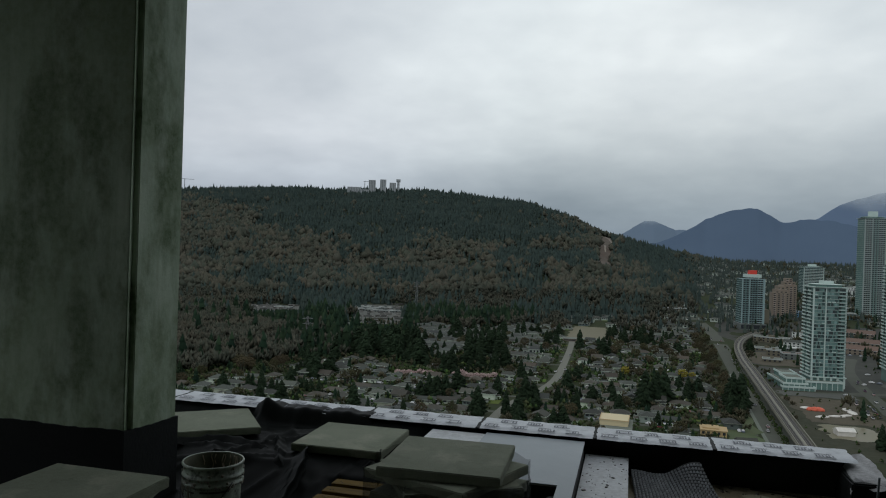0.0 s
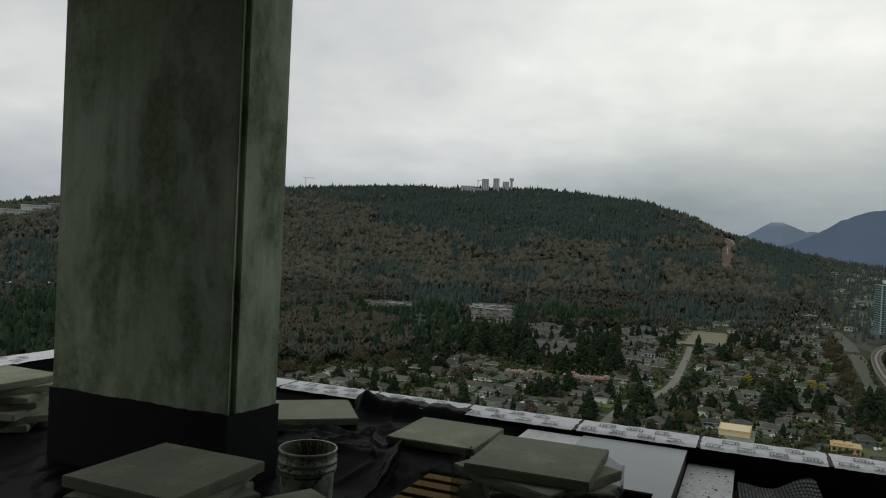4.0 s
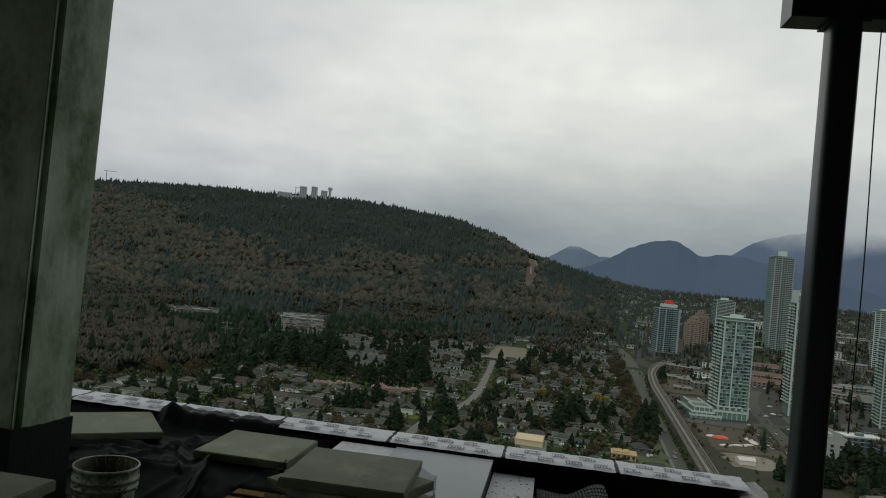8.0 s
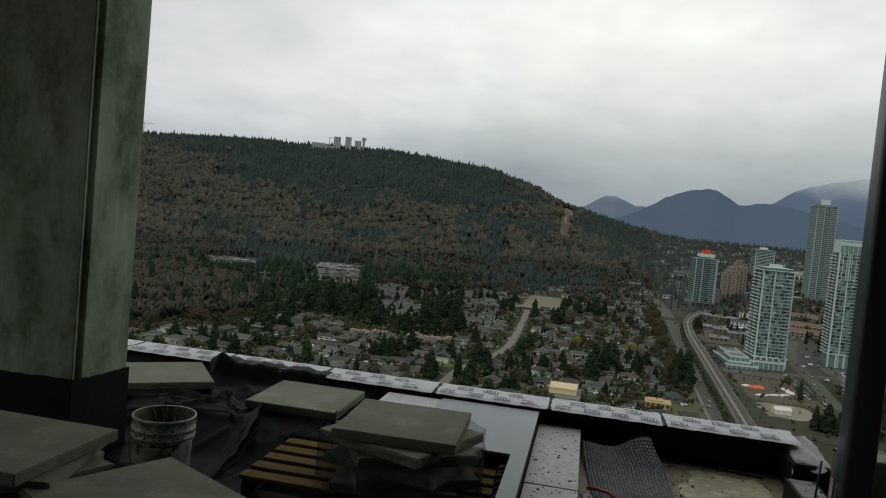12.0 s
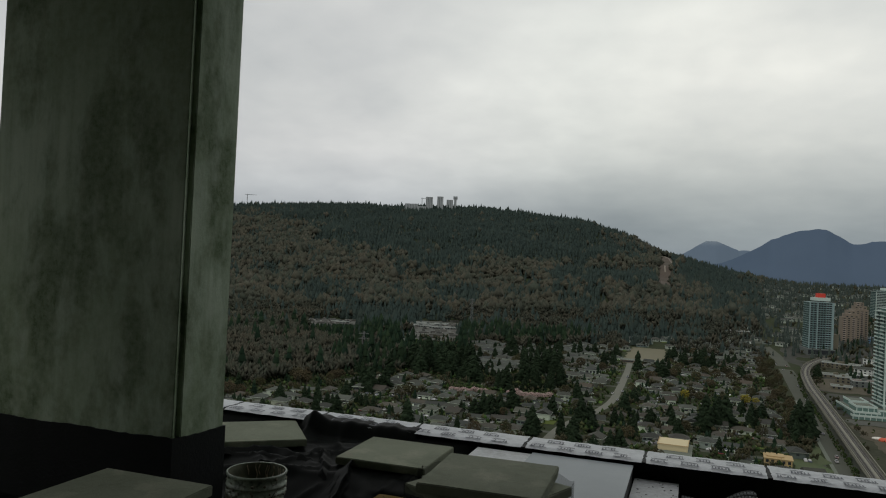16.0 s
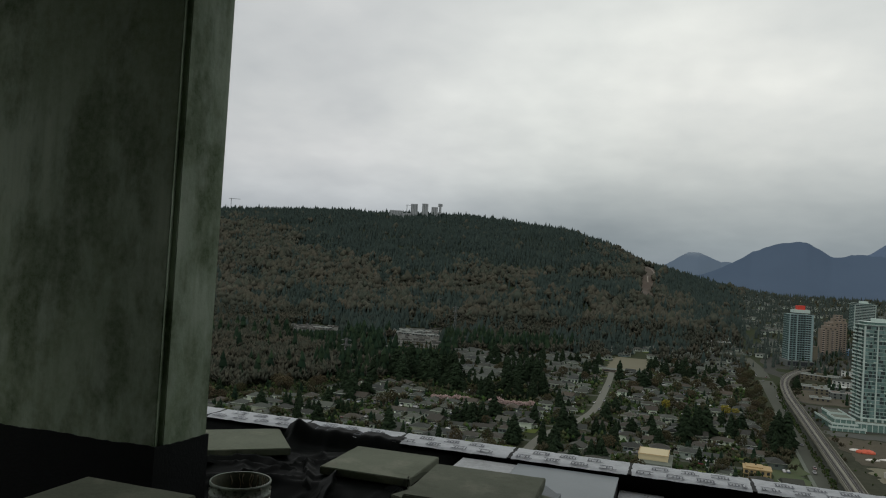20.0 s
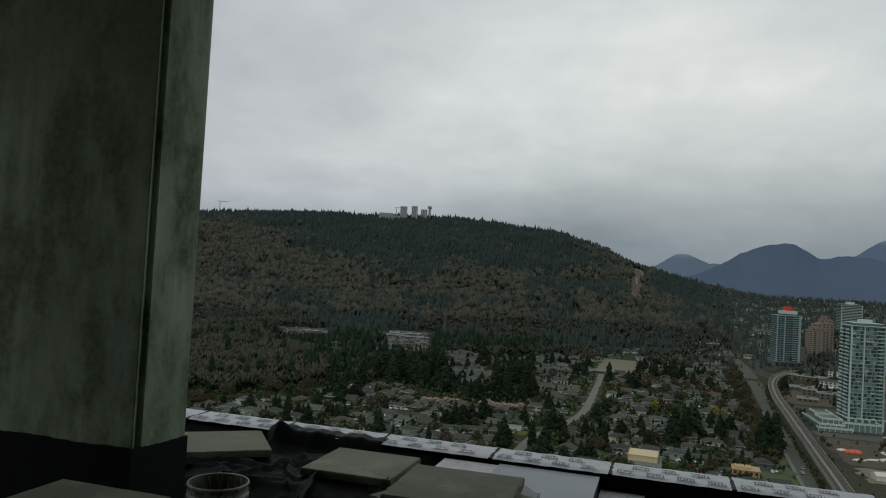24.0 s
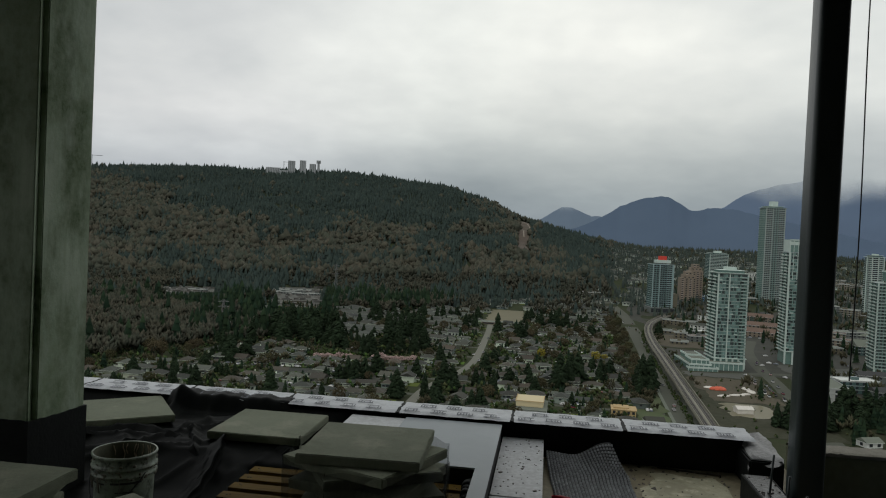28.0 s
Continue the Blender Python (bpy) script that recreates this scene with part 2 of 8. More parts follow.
M["bucket"] = mat("bucket_plastic", (0.3057, 0.3648, 0.2869), 0.45, vary=[(7, 0.8, (0.1476, 0.171, 0.1329), (1, 1, 1), (0.44, 0.60)), (16, 0.95, (0.03689, 0.0456, 0.03188), (1, 1, 0.8), (0.53, 0.62)), (45, 0.8, (0.06324, 0.0741, 0.05313), (1, 1, 1), (0.56, 0.66)), (90, 0.4, (0.5481, 0.6156, 0.5206))], bump=[(50, 0.002)])
M["bucket_in"] = mat("bucket_inside", (0.066, 0.07425, 0.0441), 0.6, vary=[(20, 0.7, (0.144, 0.1485, 0.08925))])
M["drip"] = mat("mortar_drip", (0.48, 0.40, 0.30), 0.8)
M["steel"] = mat("painted_steel", (0.040, 0.055, 0.056), 0.34, vary=[(5, 0.5, (0.05, 0.062, 0.061)), (60, 0.3, (0.022, 0.029, 0.029)), (1.2, 0.5, (0.032, 0.043, 0.043))], bump=[(40, 0.001)], spec=0.6, space="World")
M["wire"] = mat("wire_steel", (0.03, 0.03, 0.03), 0.5, 0.4)
M["mat"] = mat("drain_mat", (0.2352, 0.252, 0.2576), 0.32, island=0.3, vary=[(5, 0.6, (0.1008, 0.1086, 0.112))])
M["mat_base"] = mat("drain_mat_base", (0.03, 0.032, 0.034), 0.6, vary=[(8, 0.5, (0.035, 0.036, 0.038))])
M["red"] = mat("red_plastic", (0.42, 0.012, 0.03), 0.4, vary=[(30, 0.4, (0.28, 0.01, 0.02))])
M["scrap"] = mat("white_film", (0.42, 0.42, 0.39), 0.5, vary=[(15, 0.5, (0.3, 0.3, 0.27))], bump=[(20, 0.01)])
M["grime"] = mat("curb_grime", (0.035, 0.035, 0.035), 0.4, vary=[(10, 0.6, (0.11, 0.11, 0.105)), (40, 0.8, (0.015, 0.015, 0.015)), (130, 0.6, (0.2, 0.2, 0.19))], bump=[(30, 0.012), (90, 0.006)])
M["grit"] = mat("grit", (0.10, 0.095, 0.085), 0.9, island=0.5, ramp=[(0.04, 0.038, 0.035), (0.12, 0.11, 0.10), (0.22, 0.20, 0.18)])
M["jamb"] = mat("pale_jamb", (0.30, 0.29, 0.22), 0.8, vary=[(6, 0.5, (0.22, 0.21, 0.16)), (60, 0.4, (0.12, 0.11, 0.08))])
M["blue_panel"] = mat("blue_panel", (0.01, 0.05, 0.15), 0.5, vary=[(3, 0.3, (0.01, 0.04, 0.11))])
# the country
M["ground"] = mat("ground", (0.03431, 0.04002, 0.02184), 0.95, vary=[(0.012, 0.7, (0.03758, 0.03654, 0.02268)), (0.045, 0.8, (0.02778, 0.05046, 0.01428)), (0.12, 0.6, (0.04902, 0.04785, 0.03192)), (0.5, 0.5, (0.02451, 0.03654, 0.01512))], space="World", spec=0.1)
M["asphalt"] = mat("asphalt", (0.07751, 0.08389, 0.06679), 0.9, vary=[(0.05, 0.4, (0.05779, 0.06326, 0.04974)), (0.6, 0.3, (0.08865, 0.09567, 0.07674))], space="World", spec=0.2)
# distance haze is put into these two greens: paler and bluer than conifer_low
M["conifer"] = mat("conifer_hazed", (0.0199, 0.03102, 0.02427), 0.95, island=0.14, spec=0.05, ramp=[(0.03084, 0.04548, 0.04146), (0.03382, 0.04962, 0.0445), (0.0378, 0.05169, 0.04348), (0.03183, 0.04755, 0.04348)])
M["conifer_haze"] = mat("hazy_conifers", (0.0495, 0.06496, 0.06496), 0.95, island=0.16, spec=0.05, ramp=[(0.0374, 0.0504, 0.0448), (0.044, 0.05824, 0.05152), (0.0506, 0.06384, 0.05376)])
M["conifer_low"] = mat("lowland_conifers", (0.01824, 0.03136, 0.01983), 0.95, island=0.3, spec=0.05, ramp=[(0.00912, 0.01986, 0.0119), (0.01459, 0.02822, 0.01587), (0.02098, 0.03554, 0.01785), (0.01094, 0.02299, 0.01487)])
M["bare"] = mat("bare_crowns", (0.06001, 0.05432, 0.03575), 0.95, island=0.15, spec=0.05, vary=[(0.005, 0.7, (0.05201, 0.0582, 0.03387), (1, 1, 1), (0.42, 0.60)), (0.012, 0.5, (0.094, 0.07566, 0.05081), (1, 1, 1), (0.46, 0.62)), (0.03, 0.45, (0.04401, 0.0485, 0.03011))], space="World",
                ramp=[(0.06401, 0.06402, 0.04046), (0.07801, 0.06984, 0.04516), (0.08001, 0.07566, 0.04516), (0.05801, 0.06499, 0.03952), (0.08801, 0.07178, 0.04893)])
M["bare_hill"] = mat("bare_hill_crowns", (0.05647, 0.05789, 0.04595), 0.95, island=0.22, spec=0.05, vary=[(0.006, 0.6, (0.04969, 0.05874, 0.04434), (1, 1, 1), (0.45, 0.60)), (0.014, 0.6, (0.08884, 0.07888, 0.05644), (1, 1, 1), (0.48, 0.62)), (0.30, 0.45, (0.03388, 0.03776, 0.03063), (1, 1, 0.35), (0.42, 0.62))], space="World",
                     ramp=[(0.05722, 0.06462, 0.04999), (0.0768, 0.07301, 0.05644), (0.06776, 0.07385, 0.05321), (0.04969, 0.06125, 0.04676), (0.08431, 0.07552, 0.05644)])
M["tower_wall"] = mat("tower_concrete", (0.3486, 0.3741, 0.357), 0.8, vary=[(0.2, 0.3, (0.2739, 0.2958, 0.289))], space="World")
M["roof_grey"] = mat("flat_roof", (0.1317, 0.152, 0.1208), 0.9, vary=[(0.1, 0.4, (0.09215, 0.1064, 0.08898))], space="World")
M["pale_brick"] = mat("pale_balconies", (0.36, 0.31, 0.27), 0.85, vary=[(0.2, 0.4, (0.27, 0.22, 0.19))], space="World")
M["brown_wall"] = mat("brown_cladding", (0.2042, 0.17, 0.131), 0.85, vary=[(0.2, 0.4, (0.152, 0.13, 0.097))], space="World")


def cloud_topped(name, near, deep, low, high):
    """Far mountain slopes, haze-blue in base colour, whose upper parts turn transparent into the cloud base between two
    heights.
    """
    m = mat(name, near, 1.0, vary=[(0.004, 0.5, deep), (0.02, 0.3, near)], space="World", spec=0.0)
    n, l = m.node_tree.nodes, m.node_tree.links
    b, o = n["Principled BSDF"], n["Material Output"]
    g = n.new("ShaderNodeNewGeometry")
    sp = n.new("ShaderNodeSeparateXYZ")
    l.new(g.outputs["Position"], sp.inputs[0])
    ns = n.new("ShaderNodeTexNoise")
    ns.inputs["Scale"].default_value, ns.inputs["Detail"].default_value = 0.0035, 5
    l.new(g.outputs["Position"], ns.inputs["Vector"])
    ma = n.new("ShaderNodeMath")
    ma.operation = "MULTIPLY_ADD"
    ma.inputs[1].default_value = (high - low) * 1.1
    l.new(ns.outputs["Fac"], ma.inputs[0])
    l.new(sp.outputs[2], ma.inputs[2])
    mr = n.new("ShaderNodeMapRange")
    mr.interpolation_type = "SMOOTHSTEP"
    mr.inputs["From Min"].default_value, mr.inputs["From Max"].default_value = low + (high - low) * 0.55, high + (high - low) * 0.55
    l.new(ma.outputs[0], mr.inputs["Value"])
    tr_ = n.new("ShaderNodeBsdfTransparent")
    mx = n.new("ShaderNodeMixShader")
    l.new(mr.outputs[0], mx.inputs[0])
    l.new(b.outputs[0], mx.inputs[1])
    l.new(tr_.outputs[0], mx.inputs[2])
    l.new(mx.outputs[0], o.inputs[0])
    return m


# the blue of distance haze is put into these base colours
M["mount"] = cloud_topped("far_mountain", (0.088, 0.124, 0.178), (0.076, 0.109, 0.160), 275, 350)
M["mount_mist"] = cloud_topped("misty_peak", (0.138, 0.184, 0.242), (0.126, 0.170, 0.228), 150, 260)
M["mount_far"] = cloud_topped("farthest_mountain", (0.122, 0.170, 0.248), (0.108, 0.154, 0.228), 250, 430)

# ---------------------------------------------------------------- small makers


def mesh_of(name, bm, material, smooth=False):
    me = bpy.data.meshes.new(name)
    bm.normal_update()
    bm.to_mesh(me)
    bm.free()
    if material:
        me.materials.append(material)
    if smooth:
        for p in me.polygons:
            p.use_smooth = True
    return me


def part(name, bm, material, parent=None, label="", smooth=False):
    ob = new(name, mesh_of(name, bm, material, smooth))
    if parent:
        ob.parent = parent
    if label:
        ob["label"] = label
    return ob


def thing(name, label, category, m=None, group="", kind=""):
    ob = new(name)
    ob.empty_display_size = 0.2
    if m is not None:
        ob.matrix_world = m
    return tagged(ob, label, category, group, kind)


def box(bm, x0, x1, y0, y1, z0, z1, bevel=0.0, m=None):
    g = bmesh.ops.create_cube(bm, size=1, matrix=Matrix.Translation(((x0 + x1) / 2, (y0 + y1) / 2, (z0 + z1) / 2)) @ Matrix.Diagonal((x1 - x0, y1 - y0, z1 - z0, 1)))
    vs = g["verts"]
    if m is not None:
        bmesh.ops.transform(bm, matrix=m, verts=vs)
    if bevel:
        es = list({e for v in vs for e in v.link_edges})
        bmesh.ops.bevel(bm, geom=es, offset=bevel, segments=2, affect="EDGES", clamp_overlap=True)
    return bm


def boxes(*rows, bevel=0.0):
    bm = bmesh.new()
    for r in rows:
        box(bm, *r, bevel=bevel)
    return bm


def cyl(bm, r0, r1, z0, z1, n=24, m=None, caps=True):
    g = bmesh.ops.create_cone(bm, cap_ends=caps, segments=n, radius1=r0, radius2=r1, depth=z1 - z0, matrix=(m or Matrix()) @ Matrix.Translation((0, 0, (z0 + z1) / 2)))
    return g["verts"]


def soup(name, verts, faces_flat, sides, material, smooth=False):
    """A mesh from arrays: verts (n, 3); faces_flat the corner indices of faces with that many sides each."""
    me = bpy.data.meshes.new(name)
    v, f = np.asarray(verts, np.float32), np.asarray(faces_flat, np.int32).ravel()
    me.vertices.add(len(v))
    me.vertices.foreach_set("co", v.ravel())
    me.loops.add(len(f))
    me.loops.foreach_set("vertex_index", f)
    k = len(f) // sides
    me.polygons.add(k)
    me.polygons.foreach_set("loop_start", np.arange(k, dtype=np.int32) * sides)
    me.polygons.foreach_set("loop_total", np.full(k, sides, np.int32))
    if smooth:
        me.polygons.foreach_set("use_smooth", np.ones(k, bool))
    me.materials.append(material)
    me.update()
    me.validate()
    return me



# ---------------------------------------------------------------- the land: one sheet to the horizon
EYE_Z, TOWN_Z = 1.58, -105.0
AZ = [-90, -54, -50, -46, -40, -33.8, -30, -26, -23, -20, -15, -11.5, -8, -5, -2.45, 1.3, 3.3, 7, 15, 24, 28, 60]
EL = [0.4, 0.9, 1.6, 2.3, 2.9, 3.25, 3.55, 3.8, 3.75, 3.9, 3.95, 3.6, 3.25, 2.35, 1.15, 0.2, -0.25, -0.65, -0.65, -0.85, -1.0, -1.0]


def fbm(x, y, scale, seed=0.0, octaves=4):
    """Smooth noise over arrays, from sums of turned waves."""
    out, amp, f = np.zeros_like(np.asarray(x, float)), 1.0, 1.0 / scale
    for k in range(octaves):
        a = 1.3 + 2.1 * k + seed
        u, v = x * np.cos(a) + y * np.sin(a), -x * np.sin(a) + y * np.cos(a)
        out = out + amp * (np.sin(u * f * 6.28 + 1.7 * np.sin(v * f * 4.1 + seed)) * np.sin(v * f * 5.3 + 2.3 * np.sin(u * f * 3.3 + k)))
        amp, f = amp * 0.55, f * 2.03
    return out


def ground_z(x, y):
    x, y = np.asarray(x, float), np.asarray(y, float)
    r, az = np.hypot(x, y), np.degrees(np.arctan2(x, y))
    el = np.interp(az, AZ, EL)
    r1 = np.interp(az, [-60, -20, 0, 6, 40], [3000, 2850, 2500, 2700, 2700])
    r0 = np.interp(az, [-60, -14, -6, 5, 40], [1200, 1220, 1100, 950, 900])
    top = EYE_Z + r1 * np.tan(np.radians(el))
    s = np.clip((r - r0) / (r1 - r0), 0, 1)
    p = np.interp(az, [-20, 0, 8], [1.25, 1.15, 1.0])
    z = TOWN_Z + (top - TOWN_Z) * s ** p
    z = z + fbm(x, y, 700, 0.4) * 14 * np.clip(s * 3, 0, 1) * np.clip((1 - s) * 4, 0, 1) * np.clip((top - TOWN_Z) / 200, 0.15, 1)
    return z - np.clip(r - r1, 0, None) * 0.05


az_grid = np.radians(np.concatenate([np.arange(-180, -62, 6), np.arange(-62, 42, 0.8), np.arange(42, 180, 6)]))
r_grid = np.concatenate([[2.0, 60, 200], np.arange(320, 1000, 40), np.arange(1000, 3100, 50), [3300, 3700, 4200, 4900]])
A2, R2 = np.meshgrid(az_grid, r_grid)
gx, gy = R2 * np.sin(A2), R2 * np.cos(A2)
gv = np.stack([gx, gy, ground_z(gx, gy)], -1).reshape(-1, 3)
na, nr = len(az_grid), len(r_grid)
gf = []
for i in range(nr - 1):
    for j in range(na):
        j2 = (j + 1) % na
        gf.append((i * na + j, (i + 1) * na + j, (i + 1) * na + j2, i * na + j2))
ground = tagged(new("ground", soup("ground", gv, gf, 4, M["ground"], True)), "brown and green valley floor rising to a wooded hill", "ground", kind="structure")


def skyline(name, az, el, r, label, seed, depth=500.0, rock="mount"):
    """A far mountain ridge: a folded slope from the valley up to its crest."""
    a = np.radians(np.linspace(az[0], az[-1], 160))
    e = np.interp(np.degrees(a), az, el) + 0.035 * fbm(a * 1000, a * 0, 40, seed, 4)
    top = EYE_Z + r * np.tan(np.radians(e))
    v, rows = [], 14
    for i in range(rows):
        s = i / (rows - 1)
        rr = r - depth * (1 - s) + 12 * fbm(a * 3000, a * 0 + s * 900, 500, seed, 3) * (1 - s)
        z = -140 + (top + 140) * s ** 0.9
        v.append(np.stack([rr * np.sin(a), rr * np.cos(a), z], -1))
    n = len(a)
    f = [(i * n + j, i * n + j + 1, (i + 1) * n + j + 1, (i + 1) * n + j) for i in range(rows - 1) for j in range(n - 1)]
    return tagged(new(name, soup(name, np.concatenate(v), f, 4, M[rock], True)), label, "mountain", kind="structure")


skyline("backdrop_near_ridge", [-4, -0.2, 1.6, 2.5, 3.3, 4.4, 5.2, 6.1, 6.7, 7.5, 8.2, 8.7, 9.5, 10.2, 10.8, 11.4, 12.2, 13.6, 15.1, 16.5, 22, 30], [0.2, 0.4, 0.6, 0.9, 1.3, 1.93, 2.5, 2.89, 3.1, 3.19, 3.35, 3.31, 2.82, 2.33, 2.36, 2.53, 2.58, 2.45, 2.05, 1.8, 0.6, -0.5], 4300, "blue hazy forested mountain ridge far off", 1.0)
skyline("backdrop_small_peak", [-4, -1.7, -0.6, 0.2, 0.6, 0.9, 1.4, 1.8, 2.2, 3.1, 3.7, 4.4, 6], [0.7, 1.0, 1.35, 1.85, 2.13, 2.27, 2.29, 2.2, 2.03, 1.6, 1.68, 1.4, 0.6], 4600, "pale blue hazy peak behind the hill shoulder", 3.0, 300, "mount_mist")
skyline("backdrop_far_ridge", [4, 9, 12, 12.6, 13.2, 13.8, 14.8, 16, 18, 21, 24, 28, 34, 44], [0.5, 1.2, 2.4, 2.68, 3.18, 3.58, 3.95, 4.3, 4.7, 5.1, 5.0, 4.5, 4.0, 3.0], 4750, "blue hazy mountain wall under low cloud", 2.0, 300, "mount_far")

# ---------------------------------------------------------------- woods
def scatter(n, az0, az1, r0, r1, seed):
    g = np.random.default_rng(seed)
    az = np.radians(g.uniform(az0, az1, n))
    r = np.sqrt(g.uniform(r0 * r0, r1 * r1, n))
    return r * np.sin(az), r * np.cos(az)


def conifers(x, y, h, seed, tiers=2, sides=6, wide=0.20):
    """Tapered spruces as rings of drooping skirts."""
    g = np.random.default_rng(seed)
    z, n = ground_z(x, y), len(x)
    vs, fs, per = [], [], 0
    for t in range(tiers):
        lo, hi = 0.06 + 0.86 * t / tiers, min(1.0, 0.10 + 0.90 * (t + 1.9) / tiers)
        rad = h * wide * (1 - 0.80 * t / tiers) ** 0.85 * (0.88 if t == 0 else 1.0)
        ang = np.linspace(0, 2 * np.pi, sides, endpoint=False)[None, :] + g.uniform(0, 6.3, (n, 1))
        rr = rad[:, None] * g.uniform(0.62, 1.15, (n, sides))
        ring = np.stack([x[:, None] + rr * np.cos(ang), y[:, None] + rr * np.sin(ang), z[:, None] + h[:, None] * (lo + g.uniform(-0.035, 0.035, (n, sides)))], -1)
        tip = np.stack([x, y, z + h * hi], -1)[:, None, :]
        vs += [ring, tip]
        for k in range(sides):
            fs.append((per + k, per + (k + 1) % sides, per + sides))
        per += sides + 1
    v = np.concatenate(vs, 1).reshape(-1, 3)
    f = np.array(fs)[None] + (np.arange(n) * per)[:, None, None]
    return v, f.reshape(-1, 3)


OCT = np.array([(1, 0, 0), (0, 1, 0), (-1, 0, 0), (0, -1, 0), (0, 0, 1), (0, 0, -1)], float)
OCT_F = [(0, 1, 4), (1, 2, 4), (2, 3, 4), (3, 0, 4), (1, 0, 5), (2, 1, 5), (3, 2, 5), (0, 3, 5)]


def crowns(x, y, h, seed, clumps=3, low=0.35, tall=1.15, broad=1.0):
    """Broad bare crowns as heaps of ragged clumps."""
    g = np.random.default_rng(seed)
    z, n = ground_z(x, y), len(x)
    vs, fs = [], []
    for c in range(clumps):
        cx, cy = x + h * g.uniform(-0.22, 0.22, n), y + h * g.uniform(-0.22, 0.22, n)
        cz = z + h * g.uniform(low, 0.75, n)
        rad = h * g.uniform(0.16, 0.30, n) * broad
        p = OCT[None] * g.uniform(0.6, 1.35, (n, 6, 1)) * rad[:, None, None] + g.uniform(-0.3, 0.3, (n, 6, 3)) * rad[:, None, None]
        vs.append(p * np.array([1, 1, tall]) + np.stack([cx, cy, cz], -1)[:, None, :])
        fs += [tuple(i + 6 * c for i in q) for q in OCT_F]
    v = np.concatenate(vs, 1).reshape(-1, 3)
    f = np.array(fs)[None] + (np.arange(n) * 6 * clumps)[:, None, None]
    return v, f.reshape(-1, 3)


TRI = np.array([(1, 0, 0), (-0.5, 0.87, 0), (-0.5, -0.87, 0), (0, 0, 1), (0, 0, -1)], float)
TRI_F = [(0, 1, 3), (1, 2, 3), (2, 0, 3), (1, 0, 4), (2, 1, 4), (0, 2, 4)]


def brushes(x, y, h, seed, sprays=6, slim=0.115, tall=2.3):
    """Leafless trees as fans of slender upright sprays of twigs."""
    g = np.random.default_rng(seed)
    z, n = ground_z(x, y), len(x)
    vs, fs = [], []
    for c in range(sprays):
        a, q = g.uniform(0, 6.28, n), h * np.sqrt(g.uniform(0, 1, n)) * 0.26
        dx, dy = q * np.cos(a), q * np.sin(a)
        rad = h * slim * g.uniform(0.6, 1.4, n)
        cz = z + h * g.uniform(0.42, 0.72, n) - q * 0.4
        p = TRI[None] * g.uniform(0.7, 1.3, (n, 5, 1)) * rad[:, None, None] * np.array([1, 1, tall])
        p[:, 3, 0] += dx * 0.6
        p[:, 3, 1] += dy * 0.6
        vs.append(p + np.stack([x + dx, y + dy, cz], -1)[:, None, :])
        fs += [tuple(i + 5 * c for i in w) for w in TRI_F]
    v = np.concatenate(vs, 1).reshape(-1, 3)
    f = np.array(fs)[None] + (np.arange(n) * 5 * sprays)[:, None, None]
    return v, f.reshape(-1, 3)


def wood_mix(x, y):
    """Share of evergreen at a place: broad stands (bearing, height angle, their spreads, weight) and ragged patches."""
    r, az = np.hypot(x, y), np.degrees(np.arctan2(x, y))
    el = np.degrees(np.arctan2(ground_z(x, y) - EYE_Z, r))
    s = np.full_like(r, -0.34)
    for a, e, sa, se, k in STANDS:
        s = s + k * np.exp(-np.abs((az - a) / sa) ** 3 - np.abs((el - e) / se) ** 3)
    s = s + 0.42 * fbm(az * 40, r * 0.42, 190, 2.0, 4) + 0.36 * fbm(x, y, 150, 5.0, 3)  # patches stretched along camera bearings, so they look less flat in view
    return 0.05 + 0.94 / (1 + np.exp(-9.0 * s))


# bearing, height angle, their spreads, weight
STANDS = [(-16, 2.2, 13.5, 1.5, 1.9), (-19, 0.4, 3.2, 1.4, 1.2), (-9.5, 0.9, 4.6, 0.9, 0.9), (-6.2, -0.9, 3.9, 0.65, 1.3), (-8.2, -2.5, 1.6, 0.8, 0.9), (-25, 0.9, 4.0, 0.5, 0.6), (-4.3, 0.15, 2.3, 0.28, -1.7), (-4.6, 2.1, 2.6, 1.0, -0.6), (-27, -3.3, 2.4, 1.0, 1.0),
          (-17, -3.0, 2.2, 0.6, 0.75), (-10.3, -4.0, 1.9, 1.0, -0.9), (-18, 3.8, 20, 0.7, 0.9), (1.3, 0.0, 2.3, 1.1, 1.5), (3.5, -1.8, 3.0, 1.6, 0.8), (-4.0, -3.3, 2.4, 0.6, -0.5), (-22, -5.3, 5, 1.2, 1.1), (-33, -5, 5, 1.6, -0.7), (-38, 3.0, 12, 0.7, 0.8),
          (-31.5, 1.3, 3.0, 1.8, -0.4), (-4, -5.0, 6, 0.5, 0.7), (-45, 0.8, 6, 1.0, 0.9), (-48, -3, 6, 2, 0.9)]


# pockets of houses among the trees: bearing, distance and their spreads
POCKETS = [(-14.3, 850, 2.3, 115), (-8.3, 900, 1.6, 120), (-19.6, 790, 0.8, 40)]


def in_pocket(x, y):
    az, r = np.degrees(np.arctan2(x, y)), np.hypot(x, y)
    return np.any([((az - a) / sa) ** 2 + ((r - d) / sd) ** 2 < 1 for a, d, sa, sd in POCKETS], axis=0)


# bearings and distances from the camera, then the view angle that trees stay under
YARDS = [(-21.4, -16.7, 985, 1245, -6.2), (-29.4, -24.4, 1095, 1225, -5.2)]


